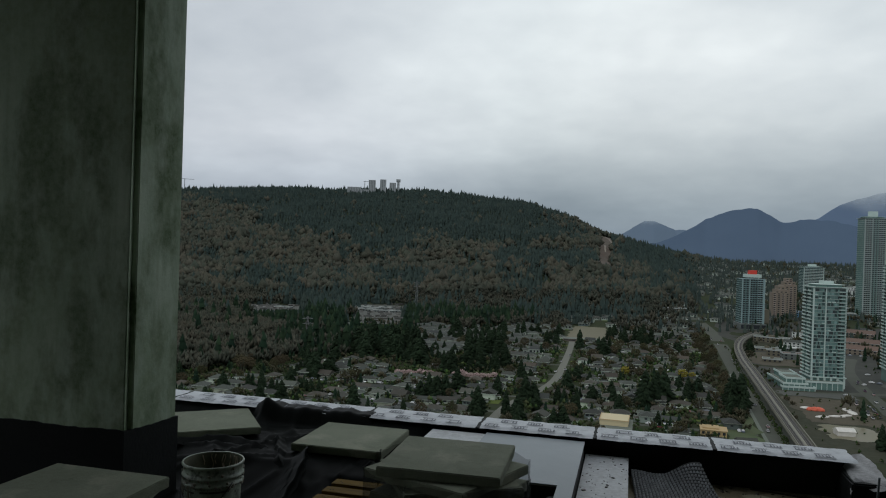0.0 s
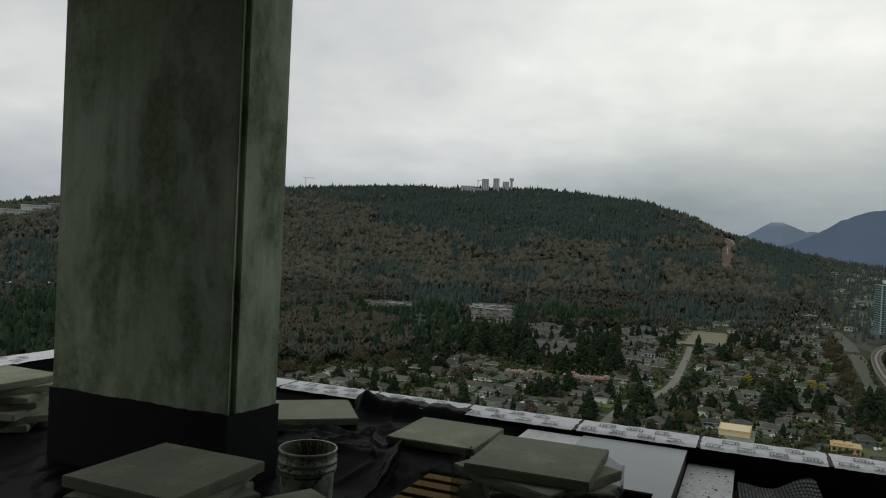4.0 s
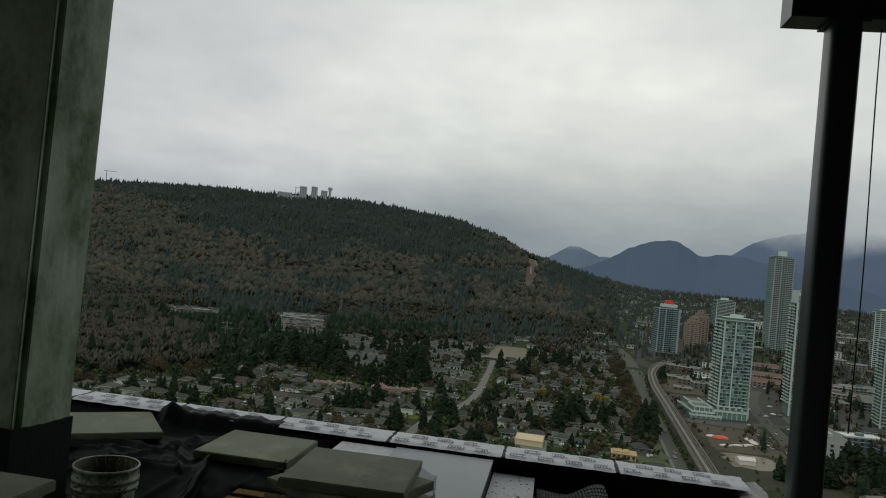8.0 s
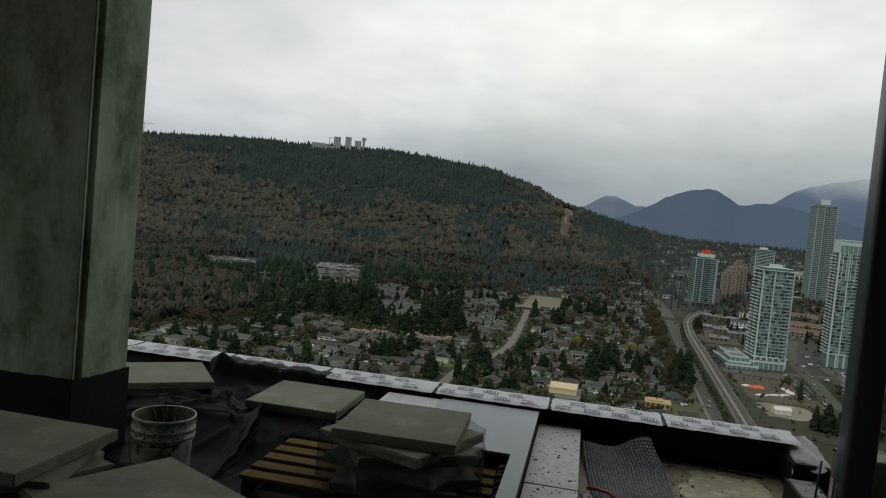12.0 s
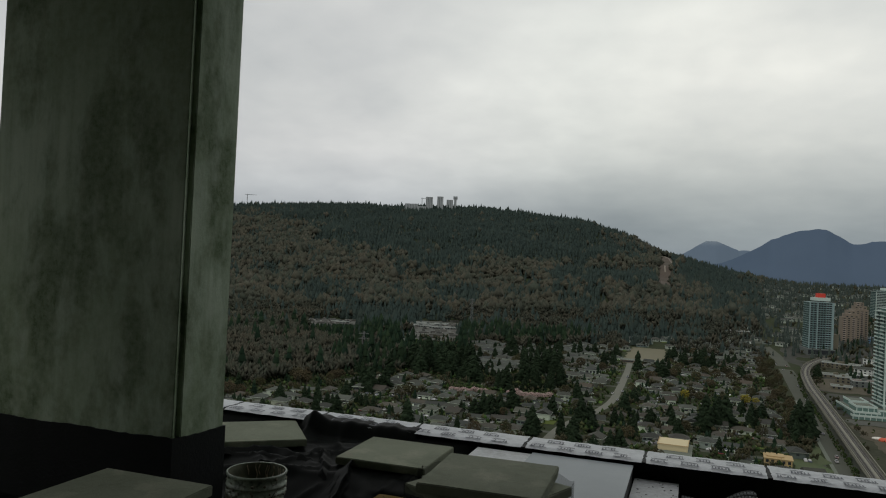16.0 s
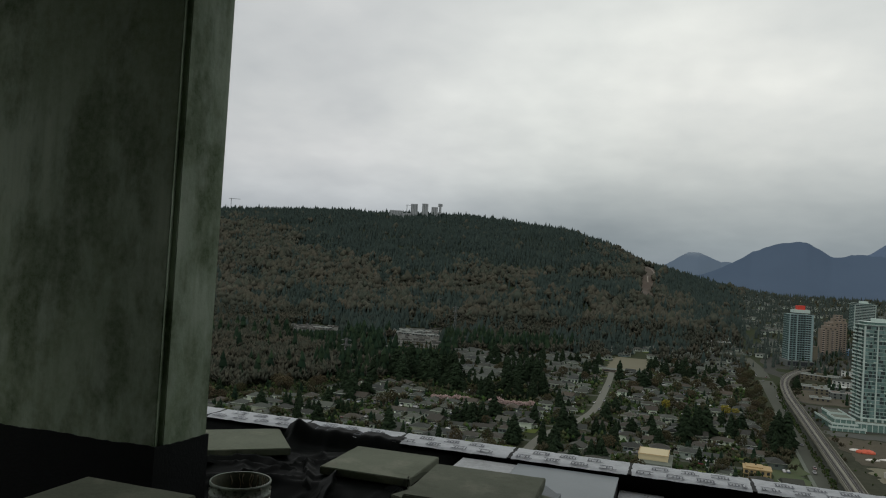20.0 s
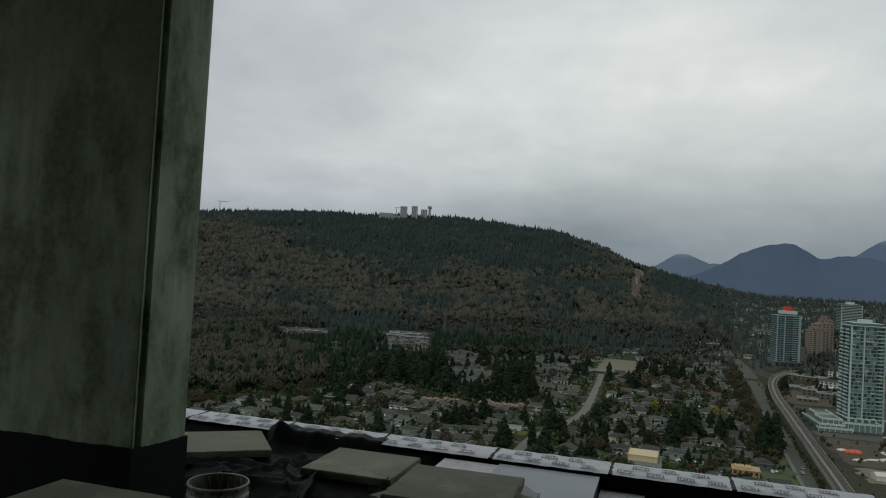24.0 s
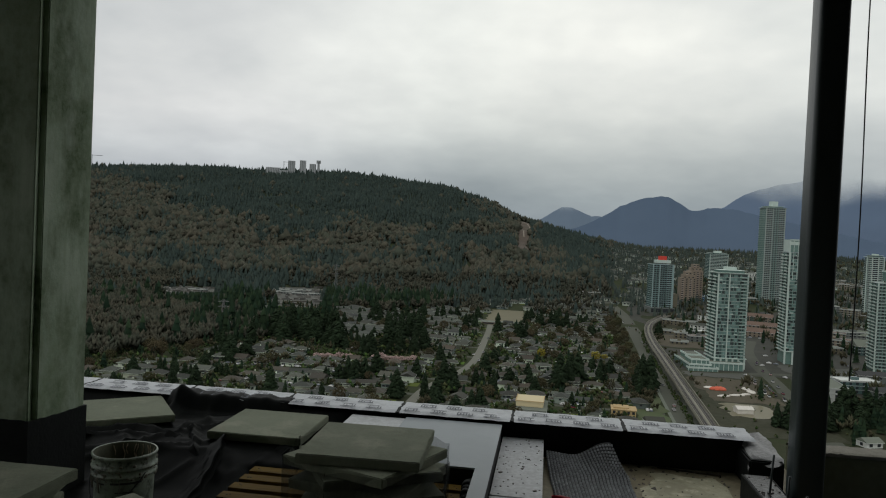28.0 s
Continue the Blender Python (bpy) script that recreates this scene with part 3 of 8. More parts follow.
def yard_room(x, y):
    """Greatest tree height: none on the two pale yards under the hill; before them, cut to the camera's sight line."""
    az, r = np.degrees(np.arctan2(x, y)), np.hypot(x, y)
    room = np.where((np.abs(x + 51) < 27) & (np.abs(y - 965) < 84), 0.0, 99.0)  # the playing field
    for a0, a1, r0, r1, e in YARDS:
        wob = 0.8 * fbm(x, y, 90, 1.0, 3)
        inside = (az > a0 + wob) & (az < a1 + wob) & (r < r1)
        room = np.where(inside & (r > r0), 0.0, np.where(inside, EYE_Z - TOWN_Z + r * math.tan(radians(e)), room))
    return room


# hill side
hx, hy = scatter(80000, -57, 5, 980, 3050, 11)
r_h, az_h = np.hypot(hx, hy), np.degrees(np.arctan2(hx, hy))
pick = np.random.default_rng(12).uniform(0, 1, len(hx))
cut = np.abs(az_h - (-1.93 + 0.12 * np.sin(r_h / 110))) < 0.50  # a cleared strip down the shoulder
cut &= (r_h > 1640) & (r_h < 2550)
hh = np.random.default_rng(13).triangular(10, 17, 28, len(hx)) * np.where(np.random.default_rng(16).uniform(0, 1, len(hx)) < 0.08, 1.35, 1.0)
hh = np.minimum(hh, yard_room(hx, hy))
keep = ~cut & (hh > 4) & ((az_h > -37) | (np.random.default_rng(27).uniform(0, 1, len(hx)) < 0.5)) & ((r_h > np.interp(az_h, [-57, -11, -7, -4, 0, 5], [980, 980, 1020, 1110, 1150, 1120])) | (np.random.default_rng(20).uniform(0, 1, len(hx)) < 0.3)) & (np.random.default_rng(19).uniform(0, 1, len(hx)) < np.clip((5.2 - az_h) / 3.5, 0, 1))
green = (pick < wood_mix(hx, hy)) & keep
brown = ~green & keep
v, f = conifers(hx[green], hy[green], (hh * (1 - 0.15 * wood_mix(hx, hy)))[green], 14, 2, 6, 0.25)
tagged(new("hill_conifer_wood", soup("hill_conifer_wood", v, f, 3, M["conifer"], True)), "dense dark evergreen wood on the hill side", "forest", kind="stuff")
low_b = brown & (r_h < 1330)
v, f = brushes(hx[low_b], hy[low_b], hh[low_b] * 0.82, 29, 13, 0.072, 2.2)
tagged(new("hill_foot_bare_wood", soup("hill_foot_bare_wood", v, f, 3, M["bare_hill"])), "brown leafless wood at the foot of the hill", "forest", kind="stuff")
brown &= r_h >= 1330
v, f = crowns(hx[brown], hy[brown], hh[brown] * 0.74, 15, 3, 0.34, 1.15, 1.75)
tagged(new("hill_bare_wood", soup("hill_bare_wood", v, f, 3, M["bare_hill"], True)), "brown leafless wood on the hill side", "forest", kind="stuff")

# taller spruces along the crest
c_rng = np.random.default_rng(17)
ca = np.concatenate([c_rng.uniform(-56, 4, 420), c_rng.uniform(-12, 3, 130)])
cr_ = np.interp(ca, [-60, -20, 0, 6], [3000, 2850, 2500, 2700]) + c_rng.uniform(-90, 25, len(ca))
cxx, cyy = cr_ * np.sin(np.radians(ca)), cr_ * np.cos(np.radians(ca))
lone = (fbm(cxx, cyy, 260, 4.0, 3) > -0.15) & (np.abs(ca + 2.1) > 0.6) & (np.abs(ca + 19.7) > 2.2)
v, f = conifers(cxx[lone], cyy[lone], c_rng.uniform(13, 29, len(ca))[lone], 18, 3, 6)
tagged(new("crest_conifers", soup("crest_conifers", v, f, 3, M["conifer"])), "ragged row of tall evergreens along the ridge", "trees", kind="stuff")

# lower belt between the houses and the hill
bx, by = scatter(8600, -58, -6, 480, 1080, 21)
r_b, az_b = np.hypot(bx, by), np.degrees(np.arctan2(bx, by))
edge = np.interp(az_b, [-58, -42, -34, -20, -12, -6], [480, 510, 600, 690, 930, 1080]) + 25 * fbm(bx, by, 160, 3.0, 2)
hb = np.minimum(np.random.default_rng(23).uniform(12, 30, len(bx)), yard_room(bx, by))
keep = (r_b > edge) & (hb > 4) & ~in_pocket(bx, by) & ((az_b < -25) | (fbm(bx, by, 120, 2.2, 2) > -0.30))
pick = np.random.default_rng(22).uniform(0, 1, len(bx))
green = keep & (pick < np.clip(0.45 + 0.5 * fbm(bx, by, 260, 1.1, 3) + 0.5 * np.exp(-((az_b + 21) / 5.5) ** 2) - 0.75 * np.exp(-((az_b + 31) / 6.0) ** 2), 0.05, 0.95))
brown = keep & ~green
v, f = conifers(bx[green], by[green], hb[green], 24, 4, 7, 0.23)
tagged(new("belt_conifer_wood", soup("belt_conifer_wood", v, f, 3, M["conifer_low"])), "evergreen belt behind the houses", "forest", kind="stuff")
v, f = brushes(bx[brown], by[brown], hb[brown] * 0.70, 25, 18, 0.078, 2.2)
tagged(new("belt_bare_wood", soup("belt_bare_wood", v, f, 3, M["bare_hill"])), "brown leafless belt behind the houses", "forest", kind="stuff")

# wooded suburb towards the mountains
ex, ey = scatter(15000, 3, 40, 1000, 2850, 31)
az_e, r_e = np.degrees(np.arctan2(ex, ey)), np.hypot(ex, ey)
pick = np.random.default_rng(32).uniform(0, 1, len(ex))
thick = np.clip(0.52 + 0.36 * np.exp(-((az_e - 4) / 5) ** 2) + 0.3 * fbm(ex, ey, 500, 0.6, 3), 0.2, 1)
stay = np.random.default_rng(36).uniform(0, 1, len(ex)) < thick
ex, ey, pick, az_e = ex[stay], ey[stay], pick[stay], az_e[stay]
green = pick < np.clip(0.70 + 0.3 * np.exp(-((az_e - 5) / 5) ** 2) + 0.2 * fbm(ex, ey, 400, 1.3, 2), 0.2, 0.95)
he = np.random.default_rng(33).uniform(7, 17, len(ex)) * np.interp(np.hypot(ex, ey), [1000, 2800], [1, 1.25])
v, f = conifers(ex[green], ey[green], he[green], 34)
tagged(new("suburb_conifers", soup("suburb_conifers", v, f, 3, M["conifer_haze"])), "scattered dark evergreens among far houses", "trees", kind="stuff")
v, f = brushes(ex[~green], ey[~green], he[~green] * 0.75, 35, 7)
tagged(new("suburb_bare_trees", soup("suburb_bare_trees", v, f, 3, M["bare"])), "scattered brown leafless trees among far houses", "trees", kind="stuff")


# ---------------------------------------------------------------- roads and the raised railway
def ribbon(name, pts, width, material, label, category, lift=0.15, z=None, parent=None, thick=0.0, side=0.0):
    """A band of even width along a line on the ground, or at a height z."""
    p = np.array(pts, float)
    fine = []
    for a, b in zip(p[:-1], p[1:]):
        n = max(2, int(np.hypot(*(b - a)) / 12))
        fine += [a + (b - a) * k / n for k in range(n)]
    fine = np.array(fine + [p[-1]])
    for _ in range(6):
        fine[1:-1] = (fine[:-2] + 2 * fine[1:-1] + fine[2:]) / 4
    d = np.gradient(fine, axis=0)
    d /= np.linalg.norm(d, axis=1)[:, None]
    nrm = np.stack([d[:, 1], -d[:, 0]], -1)
    l, r = fine + nrm * (side - width / 2), fine + nrm * (side + width / 2)
    zz = lambda q: (ground_z(q[:, 0], q[:, 1]) + lift) if z is None else np.full(len(q), float(z))
    k = len(fine)
    top = [np.column_stack([l, zz(l)]), np.column_stack([r, zz(r)])]
    f = [(i, k + i, k + i + 1, i + 1) for i in range(k - 1)]
    if thick:
        top += [t - [0, 0, thick] for t in top]
        f += [(2 * k + i, 2 * k + i + 1, 3 * k + i + 1, 3 * k + i) for i in range(k - 1)]
        f += [(i, i + 1, 2 * k + i + 1, 2 * k + i) for i in range(k - 1)] + [(k + i, 3 * k + i, 3 * k + i + 1, k + i + 1) for i in range(k - 1)]
    ob = new(name, soup(name, np.concatenate(top), f, 4, material))
    if parent:
        ob.parent = parent
        return ob
    return tagged(ob, label, category, kind="structure")


MAIN_ST = [(-82, 330), (-80, 450), (-79, 499), (-64, 545), (-56, 598), (-57, 676), (-60, 800), (-64, 880)]
HIGHWAY = [(84, 300), (86, 445), (88, 520), (92, 600), (97, 740), (104, 900), (106, 1010), (96, 1120), (80, 1300)]
SIDE_ST = [(150, 330), (164, 480), (174, 554), (180, 600), (186, 680), (200, 770), (240, 900)]
CROSS_ST = [(112, 622), (168, 634), (186, 650), (260, 640), (420, 600)]
M["asphalt_pale"] = mat("worn_asphalt", (0.1518, 0.1546, 0.1288), 0.9, vary=[(0.05, 0.4, (0.1197, 0.1286, 0.108)), (0.6, 0.3, (0.1564, 0.161, 0.138))], space="World", spec=0.2)
ribbon("road_main", MAIN_ST, 6.4, M["asphalt_pale"], "grey residential street running up to the school", "road")
ribbon("road_highway", HIGHWAY, 15, M["asphalt"], "wide grey road beside the raised railway", "road")
ribbon("road_side", SIDE_ST, 11, M["asphalt"], "grey street past the towers", "road")
ribbon("road_cross", CROSS_ST, 10, M["asphalt"], "grey street in front of the tower podium", "road", lift=0.25)
STREETS = [415, 467, 520, 572, 626, 680, 734, 788, 842]
for k, y in enumerate(STREETS):
    x0 = [-330, -330, -320, -300, -90, -90, -200, -200, -170][k]
    ribbon("road_lane_%d" % k, [(x0, y), (x0 / 2, y + 5), (76, y + 3)], 5.5, M["asphalt"], "narrow grey suburban street", "road", lift=0.10)
ribbon("pavement_path", [(77, 380), (78, 445), (82, 547), (88, 700)], 2.2, M["roof_grey"], "pale footpath along the verge", "path", lift=0.2)

GUIDE = [(82, 280), (91, 404), (96, 527), (101, 644), (105, 749), (113, 845), (127, 924), (157, 1012), (190, 1073), (235, 1146), (300, 1230), (380, 1310)]
M["guide"] = mat("guideway_concrete", (0.1944, 0.189, 0.1479), 0.85, vary=[(0.1, 0.5, (0.1368, 0.1335, 0.1066)), (1.5, 0.3, (0.184, 0.184, 0.152))], space="World")
M["track"] = mat("track_bed", (0.040, 0.037, 0.033), 0.9, vary=[(0.8, 0.5, (0.04122, 0.03825, 0.034))], space="World")
M["railsteel"] = mat("rail_steel", (0.20, 0.19, 0.17), 0.5, 0.5)
rail = thing("railway_viaduct", "long pale concrete raised railway curving past the towers", "viaduct")
ribbon("deck", GUIDE, 8.6, M["guide"], "", "", z=-97, parent=rail, thick=1.6)
ribbon("edge_wall", GUIDE, 0.35, M["guide"], "", "", z=-96.0, parent=rail, thick=1.0, side=-4.1)
ribbon("edge_wall", GUIDE, 0.35, M["guide"], "", "", z=-96.0, parent=rail, thick=1.0, side=4.1)
for s in (-2.0, 2.0):
    tb = ribbon("track_bed", GUIDE, 2.3, M["track"], "", "", z=-96.9, parent=rail, thick=0.1, side=s)
    tb["label"] = "dark ballast-coloured track bed"
    for q in (-0.72, 0.72):
        ribbon("rail", GUIDE, 0.16, M["railsteel"], "", "", z=-96.7, parent=tb, thick=0.2, side=s + q)
g_pts = np.array(GUIDE, float)
for a, b in zip(g_pts[:-1], g_pts[1:]):
    n = max(1, int(np.hypot(*(b - a)) / 34))
    for k in range(n):
        c = a + (b - a) * (k + 0.5) / n
        zg = float(ground_z(c[0], c[1]))
        bm = bmesh.new()
        cyl(bm, 0.9, 0.9, zg - 1, -99.4, 12, Matrix.Translation((c[0], c[1], 0)))
        box(bm, c[0] - 2.6, c[0] + 2.6, c[1] - 0.8, c[1] + 0.8, -99.6, -98.62)
        part("pier", bm, M["guide"], rail)

# patches of ground beside the towers and gardens
M["dirt"] = mat("building_plot", (0.0654, 0.05506, 0.03275), 0.95, vary=[(0.05, 0.8, (0.03978, 0.03595, 0.02153)), (0.5, 0.6, (0.09671, 0.08424, 0.05377))], space="World")
M["waste"] = mat("waste_ground", (0.04948, 0.05117, 0.03404), 0.95, vary=[(0.05, 0.7, (0.02969, 0.03655, 0.02127)), (0.3, 0.5, (0.07257, 0.0731, 0.05673))], space="World", spec=0.1)
M["pond"] = mat("plot_puddle", (0.15, 0.135, 0.08), 0.35, vary=[(0.1, 0.4, (0.17, 0.16, 0.09))], space="World")
M["paving"] = mat("plaza_paving", (0.02933, 0.03203, 0.02343), 0.9, vary=[(0.02, 0.8, (0.01594, 0.01792, 0.01205)), (0.06, 0.7, (0.03982, 0.04384, 0.03272)), (0.25, 0.6, (0.02103, 0.02211, 0.0155))], space="World")
M["field"] = mat("dry_field", (0.135, 0.128, 0.080), 0.95, vary=[(0.03, 0.6, (0.112, 0.1066, 0.06)), (0.3, 0.4, (0.15, 0.138, 0.09))], space="World")
M["scrub"] = mat("cleared_scrub", (0.064, 0.048, 0.036), 0.95, vary=[(0.02, 0.6, (0.055, 0.055, 0.036)), (0.1, 0.5, (0.11, 0.08, 0.06))], space="World")
M["gravel"] = mat("gravel_track", (0.24, 0.215, 0.18), 0.95, vary=[(0.05, 0.6, (0.17, 0.14, 0.11))], space="World")
M["lawn"] = mat("lawn", (0.055, 0.085, 0.03), 0.95, vary=[(0.08, 0.6, (0.085, 0.085, 0.04)), (0.6, 0.4, (0.04, 0.06, 0.025))], space="World")
M["lot"] = mat("yard_gravel", (0.07389, 0.07833, 0.06816), 0.9, vary=[(0.015, 0.7, (0.06318, 0.0705, 0.05355)), (0.06, 0.6, (0.09504, 0.09826, 0.08694)), (0.3, 0.5, (0.05279, 0.05483, 0.04591))], space="World")


def patch(name, x0, x1, y0, y1, material, label, lift=0.3, wob=4.0):
    n = 14
    xs, ys = np.linspace(x0, x1, n), np.linspace(y0, y1, n)
    X, Y = np.meshgrid(xs, ys)
    u, v = (X - x0) / (x1 - x0) * 2 - 1, (Y - y0) / (y1 - y0) * 2 - 1
    Xw, Yw = X + wob * fbm(X, Y, 35, 1.0, 2) * np.abs(u), Y + wob * fbm(X, Y, 35, 2.0, 2) * np.abs(v)
    vv = np.stack([Xw, Yw, ground_z(Xw, Yw) + lift], -1).reshape(-1, 3)
    f = [(i * n + j, i * n + j + 1, (i + 1) * n + j + 1, (i + 1) * n + j) for i in range(n - 1) for j in range(n - 1)]
    return tagged(new(name, soup(name, vv, f, 4, material, True)), label, "ground", kind="structure")


patch("ground_waste", 103, 170, 430, 640, M["waste"], "brown waste ground round the plot", 0.2, 2)
patch("ground_plot", 114, 162, 520, 608, M["dirt"], "bare brown excavated building plot")
patch("ground_pond", 117, 146, 476, 514, M["pond"], "shallow yellowish water in the plot", 0.4, 3)
patch("ground_plaza", 112, 200, 630, 760, M["paving"], "grey paved ground round the tower", 0.12)
patch("ground_yard", 118, 300, 770, 1130, M["paving"], "pale built-up yards along the railway", 0.1, 8)
patch("ground_east", 200, 620, 560, 1500, M["paving"], "pale built-up district ground", 0.06, 10)
patch("ground_earth", 118, 186, 775, 870, M["dirt"], "bare brown earth beside the raised railway", 0.22, 6)
patch("ground_lots", 128, 236, 885, 990, M["waste"], "worn yards between low workshops", 0.24, 6)
patch("ground_apron", 205, 300, 640, 700, M["lot"], "pale paved apron before the white towers", 0.26, 3)
patch("ground_forecourt", 114, 168, 612, 632, M["lot"], "pale pavement between podium and plot", 0.32, 1.5)
patch("ground_field", -73, -29, 885, 1035, M["field"], "dry tan school playing field", 0.4, 2)
patch("ground_verge", 60, 78, 440, 560, M["lawn"], "green grass verge below the road", 0.35, 3)
patch("ground_park", -150, -104, 588, 612, M["lawn"], "bright green lawn behind blossoming trees", 0.35, 3)
patch("ground_lawn", 360, 420, 770, 850, M["lawn"], "green lawn among low apartment blocks", 0.35, 3)


def yard(name, a0, a1, r0, r1, label, seed):
    """A pale yard on the rising ground, with rows of parked trailers and stacked goods."""
    n = 16
    A, R = np.meshgrid(np.radians(np.linspace(a0, a1, n)), np.linspace(r0, r1, n))
    X, Y = R * np.sin(A), R * np.cos(A)
    X, Y = X + 7 * fbm(X, Y, 60, seed, 2), Y + 7 * fbm(X, Y, 60, seed + 2, 2)
    f = [(i * n + j, i * n + j + 1, (i + 1) * n + j + 1, (i + 1) * n + j) for i in range(n - 1) for j in range(n - 1)]
    tagged(new(name, soup(name, np.stack([X, Y, ground_z(X, Y) + 0.6], -1).reshape(-1, 3), f, 4, M["lot"], True)), label, "ground", kind="structure")
    g = random.Random(seed)
    bm = bmesh.new()
    for k in range(int(60 * (a1 - a0) / 4)):
        a, r = radians(g.uniform(a0 + 0.2, a1 - 0.2)), r0 + (r1 - r0) * round(g.uniform(0, 1) * 9) / 9
        x, y = r * math.sin(a), r * math.cos(a)
        z = float(ground_z(x, y)) + 0.5
        box(bm, -g.uniform(2, 7), g.uniform(2, 7), -1.3, 1.3, 0, g.uniform(1.5, 3.2), m=Matrix.Translation((x, y, z)) @ Matrix.Rotation(-a + g.choice((0, 0, 1.57)) + 0.2, 4, "Z"))
    tagged(part("stored_trailers", bm, M["trailer"]), "rows of pale trailers and goods in the yard", "trailers", kind="stuff")


M["trailer"] = mat("trailer_sides", (0.168, 0.168, 0.1632), 0.7, island=0.3, ramp=[(0.0504, 0.0504, 0.04624), (0.0896, 0.0924, 0.08432), (0.2016, 0.2016, 0.185), (0.0728, 0.07, 0.05984), (0.056, 0.056, 0.04896)])
yard("ground_yard_far", -21.3, -16.6, 970, 1250, "pale storage yard below the hill", 5)
yard("ground_yard_west", -29.4, -24.4, 1085, 1230, "pale gravel yard among the trees", 9)
CUT = [(r * math.sin(radians(-1.93 + 0.12 * math.sin(r / 110))), r * math.cos(radians(-1.93))) for r in range(1680, 2520, 40)]
ribbon("ground_cleared_strip", CUT, 34, M["scrub"], "reddish-brown cleared strip down the wooded shoulder", "ground", lift=3.0)
ribbon("road_track", [(x + 6 + 8 * math.sin(y / 70), y) for x, y in CUT[5:]], 3.6, M["gravel"], "pale gravel track in the cleared strip", "track", lift=3.6)
patch("ground_meadow", -800, -700, 1080, 1180, M["lawn"], "green meadow at the wood's edge", 1.0, 6)

def place(az, r):
    a = radians(az)
    x, y = r * math.sin(a), r * math.cos(a)
    return x, y, float(ground_z(x, y))


# ---------------------------------------------------------------- houses
M["roof_tile"] = mat("house_roof", (0.05298, 0.06037, 0.05187), 0.85, obj=0.3, vary=[(0.5, 0.35, (0.03784, 0.04266, 0.03458)), (3, 0.3, (0.06964, 0.07648, 0.06287))], space="World",
                     ramp=[(0.01513, 0.02013, 0.01729), (0.03179, 0.0322, 0.022), (0.04541, 0.05474, 0.04401), (0.01059, 0.01368, 0.01179), (0.04995, 0.03542, 0.02357), (0.06812, 0.07889, 0.06287), (0.01438, 0.01932, 0.01807), (0.06433, 0.0483, 0.03301)])
M["house_wall"] = mat("house_wall", (0.2271, 0.2712, 0.2145), 0.85, obj=0.2, vary=[(0.4, 0.3, (0.1513, 0.1718, 0.1304))], space="World",
                      ramp=[(0.4756, 0.5198, 0.4106), (0.09842, 0.1085, 0.07662), (0.6774, 0.7797, 0.642), (0.08328, 0.122, 0.1226), (0.1212, 0.113, 0.06896), (0.5778, 0.6667, 0.5384), (0.0757, 0.08136, 0.06129)])
M["house_roof_far"] = mat("far_house_roof", (0.04258, 0.05216, 0.04311), 0.85, island=0.25, ramp=[(0.02768, 0.0339, 0.03018), (0.03832, 0.04173, 0.03018), (0.0511, 0.06155, 0.04958), (0.0213, 0.02608, 0.02371), (0.07242, 0.08603, 0.06683)])
M["house_wall_far"] = mat("far_house_wall", (0.1975, 0.235, 0.2104), 0.85, island=0.2, ramp=[(0.166, 0.1914, 0.1439), (0.4519, 0.5096, 0.4506), (0.08924, 0.1019, 0.0751), (0.5874, 0.6712, 0.5883), (0.08302, 0.1218, 0.1227), (0.5195, 0.5842, 0.5257), (0.1277, 0.1293, 0.08886)])
M["fascia"] = mat("roof_edge_board", (0.4235, 0.4802, 0.4245), 0.7, obj=0.15, ramp=[(0.5926, 0.682, 0.5859), (0.5249, 0.5955, 0.5094), (0.08468, 0.08644, 0.06793), (0.5589, 0.6339, 0.5435), (0.2117, 0.2305, 0.1869)])
M["fascia_far"] = mat("far_eaves", (0.3985, 0.452, 0.3934), 0.7, island=0.2, ramp=[(0.498, 0.565, 0.4866), (0.4184, 0.4746, 0.4038), (0.08965, 0.09605, 0.07765), (0.4682, 0.5311, 0.4556), (0.1794, 0.1921, 0.1553)])
M["pane"] = mat("dark_window", (0.03, 0.035, 0.04), 0.15, spec=0.7)
M["trim"] = mat("white_trim", (0.559, 0.585, 0.5544), 0.7)
M["timber"] = mat("raw_timber", (0.40, 0.29, 0.14), 0.8, vary=[(0.5, 0.4, (0.30, 0.215, 0.105))], space="World")


def roof_bm(w, d, z, h, over, hip):
    """A hipped or gabled roof with eaves, thick along its edge."""
    bm = bmesh.new()
    x, y, t = w / 2 + over, d / 2 + over, 0.25
    rx = x - (y if hip else 0) * 0.95
    low = [bm.verts.new(c) for c in ((-x, -y, z - t), (x, -y, z - t), (x, y, z - t), (-x, y, z - t))]
    eav = [bm.verts.new(c) for c in ((-x, -y, z), (x, -y, z), (x, y, z), (-x, y, z))]
    a, b = bm.verts.new((-max(rx, 0.3), 0, z + h)), bm.verts.new((max(rx, 0.3), 0, z + h))
    bm.faces.new(low[::-1])
    for i in range(4):
        bm.faces.new((low[i], low[(i + 1) % 4], eav[(i + 1) % 4], eav[i])).material_index = 1
    bm.faces.new((eav[0], eav[1], b, a))
    bm.faces.new((eav[2], eav[3], a, b))
    bm.faces.new((eav[1], eav[2], b))
    bm.faces.new((eav[3], eav[0], a))
    return bm


